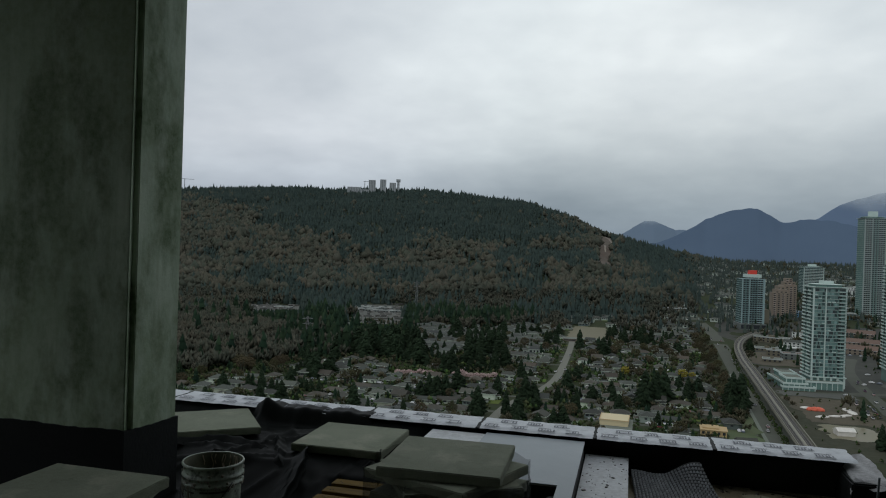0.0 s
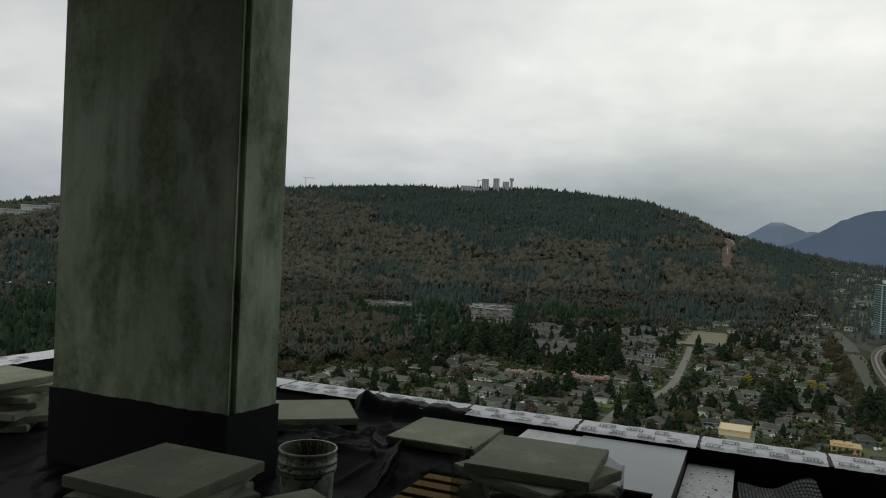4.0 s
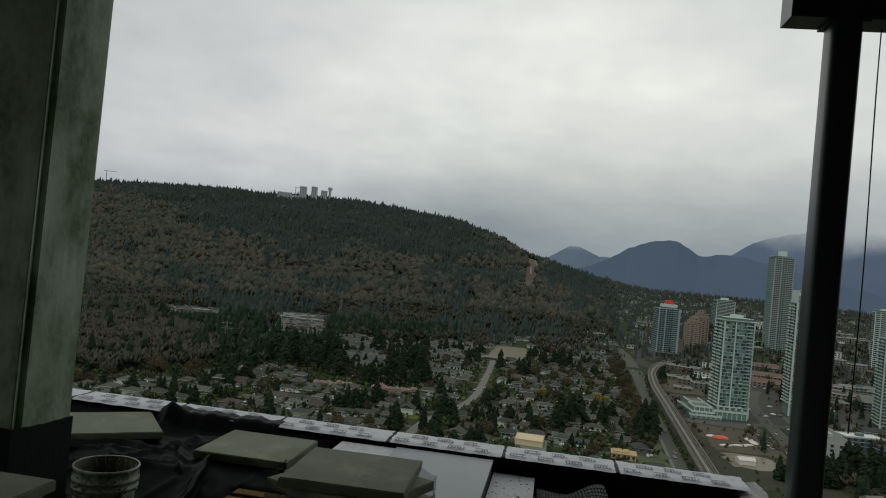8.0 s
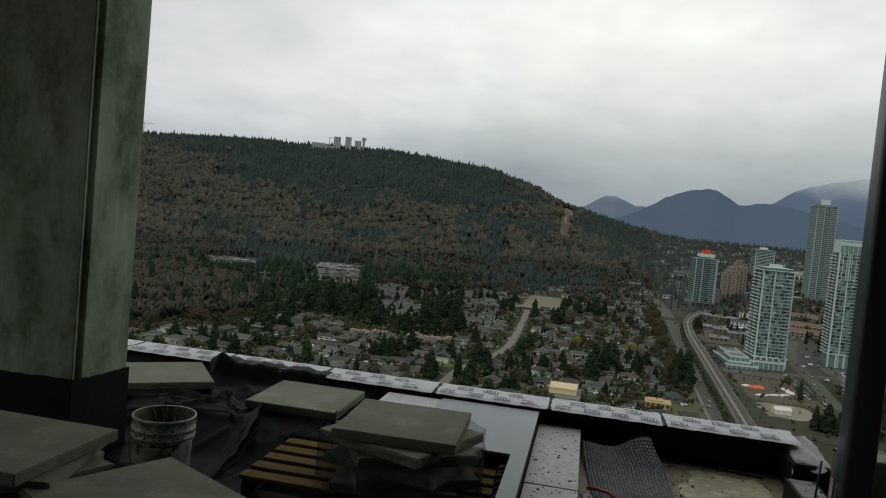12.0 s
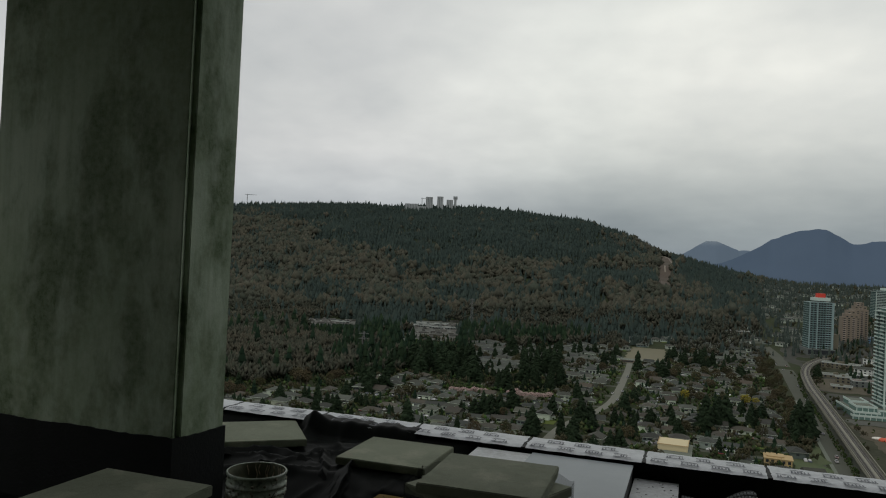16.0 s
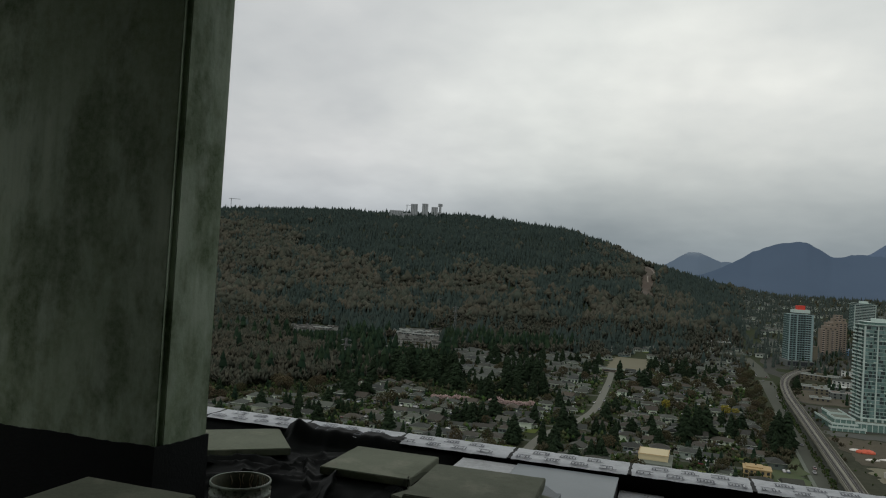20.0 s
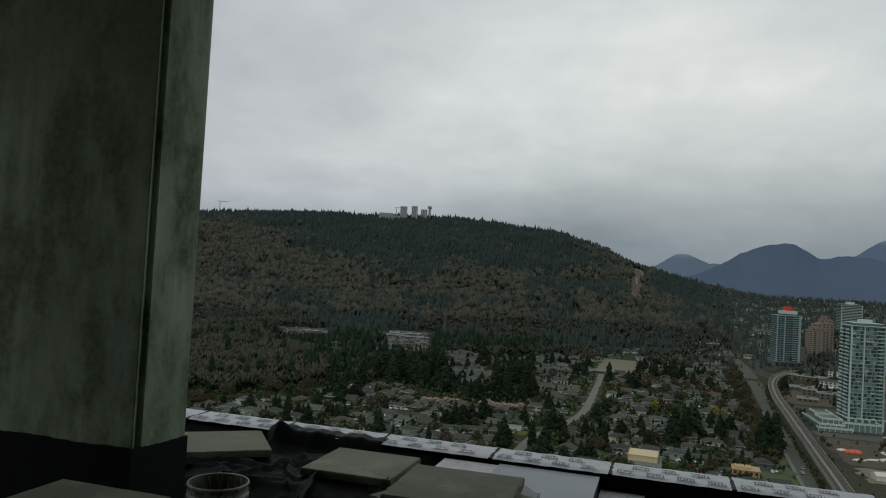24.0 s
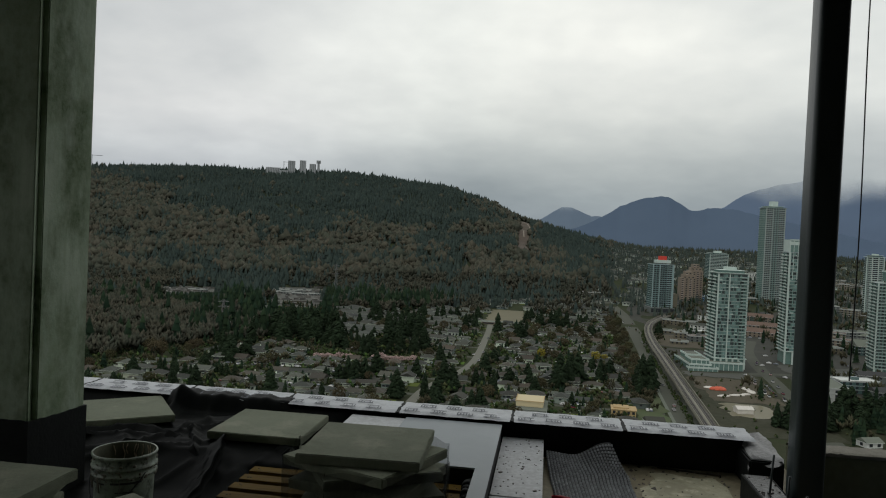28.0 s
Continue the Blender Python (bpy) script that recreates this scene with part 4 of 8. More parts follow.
def house(w, d, h, rise, hip, wing, chimney):
    t = thing("house", "detached suburban house with a pitched shingle roof", "house", pose(0, 0, -400), group="houses of the suburb")
    rows = [(-w / 2, w / 2, -d / 2, d / 2, -1.5, h)]
    if wing:
        rows.append((w * 0.08, w / 2 - 0.4, -d / 2 - 3.0, -d / 2 + 0.1, -1.5, h * 0.72))
    rows.append((-w / 2 + 0.5, -w / 2 + 5.0, d / 2 - 0.1, d / 2 + 3.2, -1.5, 2.4))
    wl_ = part("wall", boxes(*rows), M["house_wall"], t)
    rf = part("roof", roof_bm(w, d, h, rise, 0.8, hip), M["roof_tile"], t)
    rf.data.materials.append(M["fascia"])
    if wing:
        p = part("porch_roof", roof_bm(3.8, w * 0.42, h * 0.72, rise * 0.6, 0.5, False), M["roof_tile"], t)
        p.rotation_euler = (0, 0, math.pi / 2)
        p.location = (w * 0.27, -d / 2 - 1.4, 0)
        p.data.materials.append(M["fascia"])
    p = part("rear_roof", roof_bm(4.6, 3.4, 2.4, 0.8, 0.3, True), M["roof_tile"], t)
    p.location = (-w / 2 + 2.75, d / 2 + 1.6, 0)
    p.data.materials.append(M["fascia"])
    for k, (u, q) in enumerate(((-0.36, 0.9), (-0.12, 1.3), (0.27, 1.0))):
        z = h * 0.60
        y = -d / 2 - (3.0 if wing and k == 2 else 0)
        part("window", boxes((u * w - q, u * w + q, y - 0.06, y + 0.05, z - 0.65, min(z + 0.6, h * 0.72 - 0.2 if k == 2 else h - 0.25))), M["pane"], wl_)
    part("window", boxes((-w / 2 - 0.06, -w / 2 + 0.05, -0.8, 0.8, h * 0.5, h * 0.5 + 1.1)), M["pane"], wl_)
    if chimney:
        part("chimney", boxes((w * 0.2, w * 0.2 + 0.8, 0.4, 1.2, h, h + rise + 0.7)), M["house_wall"], rf)
    return t


MODELS = [house(12, 8.5, 2.9, 2.0, True, True, True), house(10, 8.0, 4.4, 2.2, True, False, False), house(13, 8.5, 2.7, 1.9, True, False, True),
          house(11, 8.5, 4.2, 2.0, True, True, False), house(9.5, 9.5, 4.4, 2.4, False, True, False), house(13.5, 8, 2.7, 1.7, False, True, False)]

hr = random.Random(5)
sites = []
for k, y in enumerate(STREETS + [896, 950, 1005, 1060, 1120, 1180, 1240]):
    for s in (-1, 1):
        x = -345.0 + hr.uniform(0, 10)
        while x < 74:
            x += hr.uniform(14.0, 19.5)
            yy = y + 3 + s * hr.uniform(10.5, 16.0)
            r, az = math.hypot(x, yy), math.degrees(math.atan2(x, yy))
            limit = float(np.interp(az, [-40, -33, -28, -25, -20, -15, -11, -7, -4, 0, 4], [500, 560, 600, 625, 690, 880, 960, 960, 1060, 1250, 1300]))
            near_main = abs(x - np.interp(yy, [q[1] for q in MAIN_ST], [q[0] for q in MAIN_ST])) if yy < 885 else 99
            if r > limit or near_main < 15 or abs(az) > 42 or x > 66 + (y - 440) * 0.03:
                continue
            if -20 < x < 10 and 420 < yy < 465 or -78 < x < -24 and 885 < yy < 1078 or -185 < x < -98 and 570 < yy < 615:
                continue
            if -262 < x < -92 and 610 < yy < 720 and hr.random() < 0.72:
                continue
            if 36 < x < 62 and 436 < yy < 462:
                continue
            if hr.random() < 0.10:
                continue
            sites.append((r, x, yy, s, hr.uniform(-9, 9) + hr.choice((0, 0, 0, 90)), hr.randrange(6)))
sites.sort()
for r, x, y, s, turn, k in sites[:295]:
    copy_thing(MODELS[k], pose(x, y, float(ground_z(x, y)), 0, 0, (0 if s > 0 else 180) + turn))
for m in MODELS:
    for o in list(m.children_recursive) + [m]:
        bpy.data.objects.remove(o)


def far_houses(name, rows, label, size=1.0):
    """Many small far houses: walls, hipped roofs with pale eaves and dark window rows, joined."""
    g = np.random.default_rng(len(rows))
    wv, rv, ev_, pv_ = [], [], [], []
    for x, y in rows:
        w, d, h, rise, a = g.uniform(4.8, 7.8) * size, g.uniform(4, 5.5) * size, g.uniform(2.6, 5.4) * min(1, size + 0.2), g.uniform(1.5, 2.6) * size, g.uniform(-0.3, 0.3)
        z = float(ground_z(x, y))
        R = np.array([[math.cos(a), -math.sin(a)], [math.sin(a), math.cos(a)]])
        sq = np.array([(-w, -d), (w, -d), (w, d), (-w, d)]) @ R.T + [x, y]
        wv.append(np.concatenate([np.column_stack([sq, np.full(4, z - 3)]), np.column_stack([sq, np.full(4, z + h)])]))
        ev = (np.array([(-w, -d), (w, -d), (w, d), (-w, d)]) * 1.12) @ R.T + [x, y]
        rg = np.array([(-w * 0.5, 0), (w * 0.5, 0)]) @ R.T + [x, y]
        rv.append(np.concatenate([np.column_stack([ev, np.full(4, z + h)]), np.column_stack([rg, np.full(2, z + h + rise)])]))
        ev_.append(np.concatenate([np.column_stack([ev, np.full(4, z + h - 0.28)]), np.column_stack([ev, np.full(4, z + h - 0.004)])]))
        for u0, u1 in ((-0.75, -0.35), (-0.1, 0.2), (0.45, 0.8)):
            q = np.array([(u0 * w, -d - 0.08), (u1 * w, -d - 0.08), (u1 * w, -d + 0.1), (u0 * w, -d + 0.1)]) @ R.T + [x, y]
            pv_.append(np.concatenate([np.column_stack([q, np.full(4, z + h * 0.42)]), np.column_stack([q, np.full(4, z + h * 0.82)])]))
    n = len(rows)
    four = np.array([(0, 1, 5, 4), (1, 2, 6, 5), (2, 3, 7, 6), (3, 0, 4, 7)])
    wf = four[None] + (np.arange(n) * 8)[:, None, None]
    pf_ = four[None] + (np.arange(3 * n) * 8)[:, None, None]
    rf = np.array([(0, 1, 5), (0, 5, 4), (2, 3, 4), (2, 4, 5), (1, 2, 5), (3, 0, 4)])[None] + (np.arange(n) * 6)[:, None, None]
    t = tagged(new(name), label, "houses", kind="stuff")
    for nm, v, f, sd, m in (("far_walls", wv, wf, 4, "house_wall_far"), ("far_roofs", rv, rf, 3, "house_roof_far"), ("far_eaves", ev_, wf, 4, "fascia_far"), ("far_windows", pv_, pf_, 4, "pane")):
        o = new(nm, soup(nm, np.concatenate(v), f.reshape(-1, sd), sd, M[m]))
        o.parent = t
    return t


far = [(x, y) for r, x, y, s, a, k in sites[295:]]
fx, fy = scatter(1500, -0.5, 40, 1050, 2700, 41)
dense = fbm(fx, fy, 500, 0.7, 2) > -0.5
far += list(zip(fx[dense], fy[dense]))
fx, fy = scatter(120, -9, 4, 1050, 1320, 42)
far += list(zip(fx, fy))
fx, fy = scatter(900, -25, -6, 700, 1030, 43)
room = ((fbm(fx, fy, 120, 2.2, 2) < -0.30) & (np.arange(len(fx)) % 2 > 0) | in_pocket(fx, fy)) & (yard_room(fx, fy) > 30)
far += list(zip(fx[room], fy[room]))
sg = random.Random(88)
sheds = [(x + sg.uniform(-5, 5), y + q * sg.uniform(10.5, 13)) for r, x, y, q, a, k in sites if r < 760 and sg.random() < 0.5]
sheds = [p for p in sheds if min((p[0] - q[1]) ** 2 + (p[1] - q[2]) ** 2 for q in sites) > 80 and min(abs(p[1] - q - 3) for q in STREETS) > 8 and abs(p[0] - np.interp(p[1], [w[1] for w in MAIN_ST], [w[0] for w in MAIN_ST])) > 10 and not (-78 < p[0] < -24 and p[1] > 860) and not (-185 < p[0] < -98 and 570 < p[1] < 615) and not (-20 < p[0] < 10 and p[1] < 465)]
far_houses("garden_garages", sheds, "small garages and sheds at the ends of the gardens", 0.55)
fx, fy = scatter(210, 0.0, 15, 1250, 2350, 44)
far_houses("slope_houses", list(zip(fx, fy)), "white and grey houses scattered through the wooded slope", 1.35)
far_houses("far_houses", far, "far suburban houses with grey and brown roofs among trees")

# the pale flat-roofed hall, the framed house and the school
hall = thing("hall", "cream flat-roofed community hall beside the houses", "hall", pose(-5.5, 440, float(ground_z(-5.5, 440)), 0, 0, -2))
M["cream"] = mat("cream_roof", (0.52, 0.45, 0.28), 0.85, vary=[(0.2, 0.4, (0.52, 0.44, 0.26))], space="World")
part("wall", boxes((-9, 9, -14, 14, -1, 6.0)), M["tower_wall"], hall)
part("roof", boxes((-9.3, 9.3, -14.3, 14.3, 6.0, 6.3)), M["roof_grey"], hall)
part("upper_storey", boxes((-9, 7, -6, 12, 6.3, 9.0)), M["cream"], hall, "cream upper block")
part("upper_roof", boxes((-9.3, 7.3, -6.3, 12.3, 9.0, 9.3)), M["cream"], hall)
part("roof_edge", boxes((-9.3, 7.3, -6.3, -6.0, 9.3, 9.7), (-9.3, -9.0, -6.0, 12.3, 9.3, 9.7), (7.0, 7.3, -6.0, 12.3, 9.3, 9.7)), M["timber"], hall)
for k in range(4):
    part("window", boxes((-7.5 + k * 4, -5.8 + k * 4, -14.1, -13.9, 2.2, 4.0)), M["pane"], hall)
fr = thing("framed_house", "house under construction in raw yellow timber sheathing", "house", pose(49, 452, float(ground_z(49, 452)), 0, 0, -3))
part("wall", boxes((-7, 7, -5.5, 5.5, -1, 5.6)), M["timber"], fr)
part("roof", boxes((-7.5, 7.5, -6, 6, 5.6, 6.0), (-6, 3, -3, 5, 6.0, 6.7)), M["timber"], fr)
for k in range(5):
    for z in (1.0, 4.0):
        part("opening", boxes((-6.4 + k * 2.8, -4.9 + k * 2.8, -5.56, -5.4, z * 0.85, z * 0.85 + 1.6)), M["pane"], fr)
sch = thing("school", "long low brown school building with grey roofs", "school", pose(-50, 868, float(ground_z(-50, 868)), 0, 0, 2))
for k, (a, b) in enumerate(((-24, -8), (-7, 7), (9, 24))):
    part("wall", boxes((a, b, -5, 6, -1, 3.2)), M["brown_wall"], sch)
    part("roof", boxes((a - 0.6, b + 0.6, -5.6, 6.6, 3.2, 3.6)), M["roof_grey"], sch)
    part("roof_edge", boxes((a - 0.65, b + 0.65, -5.68, -5.604, 3.15, 3.55)), M["tower_wall"], sch)
    part("window", boxes((a + 1.5, b - 1.5, -5.08, -4.9, 0.9, 2.2)), M["pane"], sch)

# ---------------------------------------------------------------- town trees
M["bark"] = mat("bark", (0.07, 0.055, 0.042), 0.95, vary=[(2, 0.5, (0.04, 0.032, 0.026))])
M["needle"] = mat("spruce_needles", (0.0234, 0.0408, 0.02176), 0.9, obj=0.3, spec=0.1, vary=[(0.6, 0.6, (0.0377, 0.05848, 0.0272)), (2.5, 0.5, (0.0143, 0.02584, 0.01496))], space="World")
M["twig"] = mat("bare_twigs", (0.07416, 0.06134, 0.03968), 0.95, obj=0.25, vary=[(0.5, 0.5, (0.05225, 0.0452, 0.02844))], space="World", spec=0.1,
                ramp=[(0.06067, 0.05811, 0.03043), (0.05056, 0.05408, 0.02646), (0.0725, 0.06296, 0.03439), (0.07747, 0.06296, 0.03835), (0.05561, 0.06457, 0.02381)])
M["pink"] = mat("pink_blossom", (0.46, 0.34, 0.32), 0.9, vary=[(0.25, 0.6, (0.27, 0.18, 0.16)), (0.9, 0.5, (0.44, 0.33, 0.31))], space="World")
M["fresh"] = mat("fresh_yellow_leaves", (0.24, 0.20, 0.02), 0.9, vary=[(0.5, 0.5, (0.14, 0.14, 0.02))], space="World")


def spruce(seed, slim):
    """A full conifer: a trunk in a crown of drooping boughs, fuller low down and rounded towards the tip."""
    slim *= 1.75
    g = np.random.default_rng(seed)
    t = thing("conifer", "tall dark green conifer among the houses", "tree", pose(0, 0, -400), group="conifers in town")
    bm = bmesh.new()
    cyl(bm, 0.022, 0.006, -0.04, 0.9, 7)
    part("trunk", bm, M["bark"], t)
    n = 210
    q = np.sort(g.uniform(0, 1, n)) ** 1.25
    a = g.uniform(0, 6.28, n)
    rad = slim * np.clip((1 - q) ** 0.60 * np.clip(0.62 + q * 3.2, 0, 1), 0.02, 1) * (1 + 0.16 * np.sin(a * 3 + seed + q * 9)) * g.uniform(0.72, 1.10, n)
    out = np.stack([np.cos(a), np.sin(a), np.zeros(n)], -1)
    side = np.stack([-np.sin(a), np.cos(a), np.zeros(n)], -1)
    z = 0.05 + 0.93 * q
    size = 0.036 + 0.055 * (1 - q)
    up = np.array([0, 0, 1.0])
    tip = out * rad[:, None] + up * (z - size * 0.75)[:, None]
    root = out * (rad * 0.25)[:, None] + up * (z + size * 1.5)[:, None]
    wid = side * (size * g.uniform(0.8, 1.3, n))[:, None]
    mid = out * (rad * 0.72)[:, None] + up * (z + size * 0.15)[:, None]
    low = out * (rad * 0.45)[:, None] + up * (z - size * 0.9)[:, None]
    v = np.stack([tip, mid + wid, mid - wid, root, low], 1).reshape(-1, 3)
    f = np.array([(0, 1, 3), (0, 3, 2), (0, 4, 1), (0, 2, 4), (1, 4, 3), (2, 3, 4)])[None] + (np.arange(n) * 5)[:, None, None]
    v = np.concatenate([v, [(0.012 * np.cos(k), 0.012 * np.sin(k), 0.90) for k in range(5)], [(0, 0, 1.02)]])
    f = np.concatenate([f.reshape(-1, 3), [(5 * n + k, 5 * n + (k + 1) % 5, 5 * n + 5) for k in range(5)]])
    o = new("crown", soup("crown", v, f, 3, M["needle"]))
    o.parent = t
    return t


def broadleaf(seed, material, label, name, group, clumps=240, size=0.022, tall=2.4):
    g = np.random.default_rng(seed)
    t = thing(name, label, "tree", pose(0, 0, -400), group=group)
    bm = bmesh.new()
    cyl(bm, 0.035, 0.02, -0.05, 0.40, 8)
    part("trunk", bm, M["bark"], t)
    for k in range(5):
        a = k * 1.26 + g.uniform(0, 0.5)
        bm = bmesh.new()
        cyl(bm, 0.014, 0.004, 0, 0.42, 5, Matrix.Translation((0, 0, 0.3 + 0.03 * k)) @ Matrix.Rotation(a, 4, "Z") @ Matrix.Rotation(g.uniform(0.4, 0.8), 4, "X"))
        part("limb", bm, M["bark"], t)
    vs, fs = [], []
    for c in range(clumps):
        d = g.normal(size=3)
        d = d / np.linalg.norm(d) * g.uniform(0.35, 1.0) ** 0.6
        p = np.array([0, 0, 0.64]) + d * [0.34, 0.34, 0.32]
        q = (OCT * g.uniform(0.5, 1.4, (6, 1)) * size * g.uniform(0.7, 1.3) + g.uniform(-0.35, 0.35, (6, 3)) * size) * [1, 1, tall]
        vs.append(q + p)
        fs += [tuple(i + 6 * c for i in w) for w in OCT_F]
    o = new("crown", soup("crown", np.concatenate(vs), fs, 3, material))
    o.parent = t
    return t


def plant(model, x, y, h, wide=1.0):
    m = pose(x, y, float(ground_z(x, y)), 0, 0, (x * 37 + y * 11) % 360) @ Matrix.Diagonal((h * wide, h * wide, h, 1))
    c = copy_thing(model, m)
    c.matrix_basis = m
    return c


SPRUCES = [spruce(1, 0.17), spruce(2, 0.20), spruce(3, 0.23), spruce(4, 0.15)]
BARES = [broadleaf(k, M["twig"], "leafless brown garden tree", "bare_tree", "bare garden trees") for k in (11, 12, 13, 14)]
PINKS = [broadleaf(k, M["pink"], "cherry tree in pink blossom", "blossom_tree", "cherry trees in a row", 170, 0.05, 1.0) for k in (21, 22)]
FRESH = [broadleaf(31, M["fresh"], "garden tree in fresh yellow-green leaf", "leafing_tree", "leafing trees", 200, 0.045, 1.0)]
tall = [(-250, 551, 20), (-238, 543, 17), (-232, 557, 15), (-207, 700, 26), (-133, 495, 18), (-122, 499, 17), (-91, 457, 19), (-74, 464, 16), (-50, 793, 22), (12, 526, 25), (25, 542, 24),
        (18, 534, 22), (-9, 518, 15), (-90, 524, 15), (-275, 465, 14), (-259, 472, 13), (-31, 482, 15), (-105, 645, 22), (-142, 598, 22), (-150, 603, 18), (69, 533, 24), (75, 537, 26), (71, 545, 25),
        (78, 552, 22), (66, 520, 15), (73, 515, 13), (128, 862, 16)]
tall += [(138, 458, 15), (156, 461, 17), (231, 498, 24), (236, 505, 25), (222, 512, 22), (243, 512, 21), (207, 486, 20), (202, 492, 21), (238, 492, 20), (144, 456, 17), (150, 452, 15), (163, 457, 18), (170, 462, 16), (190, 500, 21), (197, 506, 19), (226, 505, 25), (233, 512, 24), (240, 500, 22), (180, 478, 16), (188, 470, 14), (212, 480, 18), (228, 476, 17), (252, 488, 19), (268, 500, 22), (282, 512, 20), (246, 470, 15), (300, 530, 17), (275, 476, 16), (294, 494, 19), (312, 505, 18), (265, 458, 14), (220, 498, 20), (250, 508, 20), (262, 540, 14), (205, 498, 15)]
for k, (x, y, h) in enumerate(tall):
    plant(SPRUCES[k % 4], x, y, h * (0.88 if x > 200 else 1.0), 1.3 if x > 140 else 1.0)
tr = random.Random(9)
taken = [(x, y) for r, x, y, s, a, k in sites]
n_s = n_b = n_g = 0
for k in range(4000):
    r, az = math.sqrt(tr.uniform(380 ** 2, 1000 ** 2)), tr.uniform(-40, 6)
    x, y = r * math.sin(radians(az)), r * math.cos(radians(az))
    limit = float(np.interp(az, [-40, -33, -28, -25, -20, -15, -11, -7, -4, 0, 4], [560, 600, 640, 660, 730, 850, 900, 890, 1000, 1000, 1000]))
    if r > limit + 30 or x > 62 or min(abs(y - 3 - s) for s in STREETS) < 4 or min((x - a) ** 2 + (y - b) ** 2 for a, b in taken) < 44:
        continue
    if abs(x + 60) < 13 and y > 540 or abs(x + 79) < 12 and y < 520 or -78 < x < -22 and 850 < y < 1080 or -20 < x < 8 and 415 < y < 465:
        continue
    grove = -262 < x < -92 and 612 < y < 730
    dip = -15.8 < az < -12.2 or -9.6 < az < -7.0  # trees shortened on these camera bearings, so the pockets of houses show
    if grove and n_g > 64 or -192 < x < -94 and 528 < y < 602:
        continue
    n_g += grove and fbm(np.array(x), np.array(y), 60, 0.2, 2) > -0.2
    if grove and fbm(np.array(x), np.array(y), 60, 0.2, 2) < -0.2:
        continue
    if (grove or fbm(np.array(x), np.array(y), 150, 0.5, 2) > 0.22) and n_s < 330:
        plant(SPRUCES[tr.randrange(4)], x, y, tr.uniform(17, 28) * (0.45 if dip else 1.0) if grove else tr.choice((1.0, 1.0, 1.5)) * tr.uniform(6, 14), tr.uniform(0.95, 1.35))
        n_s += 1
    elif n_b < 105:
        plant(BARES[tr.randrange(4)], x, y, tr.uniform(7, 13), tr.uniform(1.0, 1.5))
        n_b += 1
for k in range(18):
    x = -178 + k * 4.4
    if not -146 < x < -136:
        plant(PINKS[k % 2], x, 564 + (x + 178) * 0.25 + tr.uniform(-3, 3), tr.uniform(5, 7.5), 1.5)
for x, y, h in ((44, 640, 11), (-2, 640, 10), (52, 646, 8)):
    plant(FRESH[0], x, y, h, 1.1)
for k in range(16):
    plant(BARES[k % 4], 62 + tr.uniform(-8, 10) + k * 1.3, 560 + k * 25 + tr.uniform(-6, 6), tr.uniform(9, 14), 1.1)
for m in SPRUCES + BARES + PINKS + FRESH:
    for o in list(m.children_recursive) + [m]:
        bpy.data.objects.remove(o)
# hedges and garden shrubs between the houses
sx, sy = scatter(16000, -42, 7, 380, 950, 51)
sx, sy = sx[(sx < 76) & (np.hypot(sx, sy) < 940)], sy[(sx < 76) & (np.hypot(sx, sy) < 940)]
d_main = np.abs(sx - np.interp(sy, [330, 450, 499, 545, 598, 676, 800, 880], [-82, -80, -79, -64, -56, -57, -60, -64]))
d_lane = np.min([np.abs(sy - (q + 3)) for q in STREETS], axis=0)
house_xy = np.array([(q[1], q[2]) for q in sites])
d_house = np.array([np.min(np.hypot(house_xy[:, 0] - a, house_xy[:, 1] - b)) for a, b in zip(sx, sy)])
open_ = (d_main > 7) & (d_lane > 3.6) & (d_house > 6.2) & ~((np.abs(sx + 51) < 26) & (np.abs(sy - 970) < 110))
sx, sy = sx[open_], sy[open_]
sh = np.random.default_rng(52).triangular(1.0, 2.4, 6.5, len(sx))
v, f = crowns(sx, sy, sh, 53, 2, 0.12, 1.15, 1.2)
M["shrub"] = mat("garden_shrubs", (0.04463, 0.06468, 0.02574), 0.95, island=0.3, spec=0.1, ramp=[(0.02491, 0.04939, 0.01683), (0.05189, 0.06233, 0.0297), (0.03736, 0.07291, 0.0198), (0.0685, 0.07291, 0.03564), (0.02076, 0.04116, 0.01485), (0.04152, 0.07997, 0.0198), (0.08303, 0.07291, 0.04554)])
tagged(new("garden_shrubs", soup("garden_shrubs", v, f, 3, M["shrub"])), "green and brown garden shrubs and hedges", "shrubs", kind="stuff")


# small lawns behind the houses, a little above the ground
lg = np.random.default_rng(71)
lawn_v, lawn_f = [], []
for k, (q_r, q_x, q_y, q_s, q_a, q_k) in enumerate(sites):
    if lg.uniform() < 0.8:
        cx, cy = q_x + lg.uniform(-5, 5), q_y + q_s * lg.uniform(8, 11)
        if min(abs(cy - q - 3) for q in STREETS) < 8:
            continue
        w_, d_ = lg.uniform(6, 10), lg.uniform(3.5, 7)
        c0 = len(lawn_v)
        for a, b in ((-1, -1), (1, -1), (1, 1), (-1, 1)):
            px_, py_ = cx + a * w_ + lg.uniform(-1, 1), cy + b * d_ + lg.uniform(-1, 1)
            lawn_v.append((px_, py_, float(ground_z(px_, py_)) + 0.25))
        lawn_f.append((c0, c0 + 1, c0 + 2, c0 + 3))
M["turf"] = mat("garden_turf", (0.06613, 0.1232, 0.0242), 0.95, island=0.3, spec=0.1, vary=[(0.3, 0.6, (0.09257, 0.1092, 0.033))], space="World", ramp=[(0.06084, 0.1232, 0.0198), (0.08199, 0.14, 0.0264), (0.09522, 0.1176, 0.033), (0.05554, 0.1008, 0.022)])
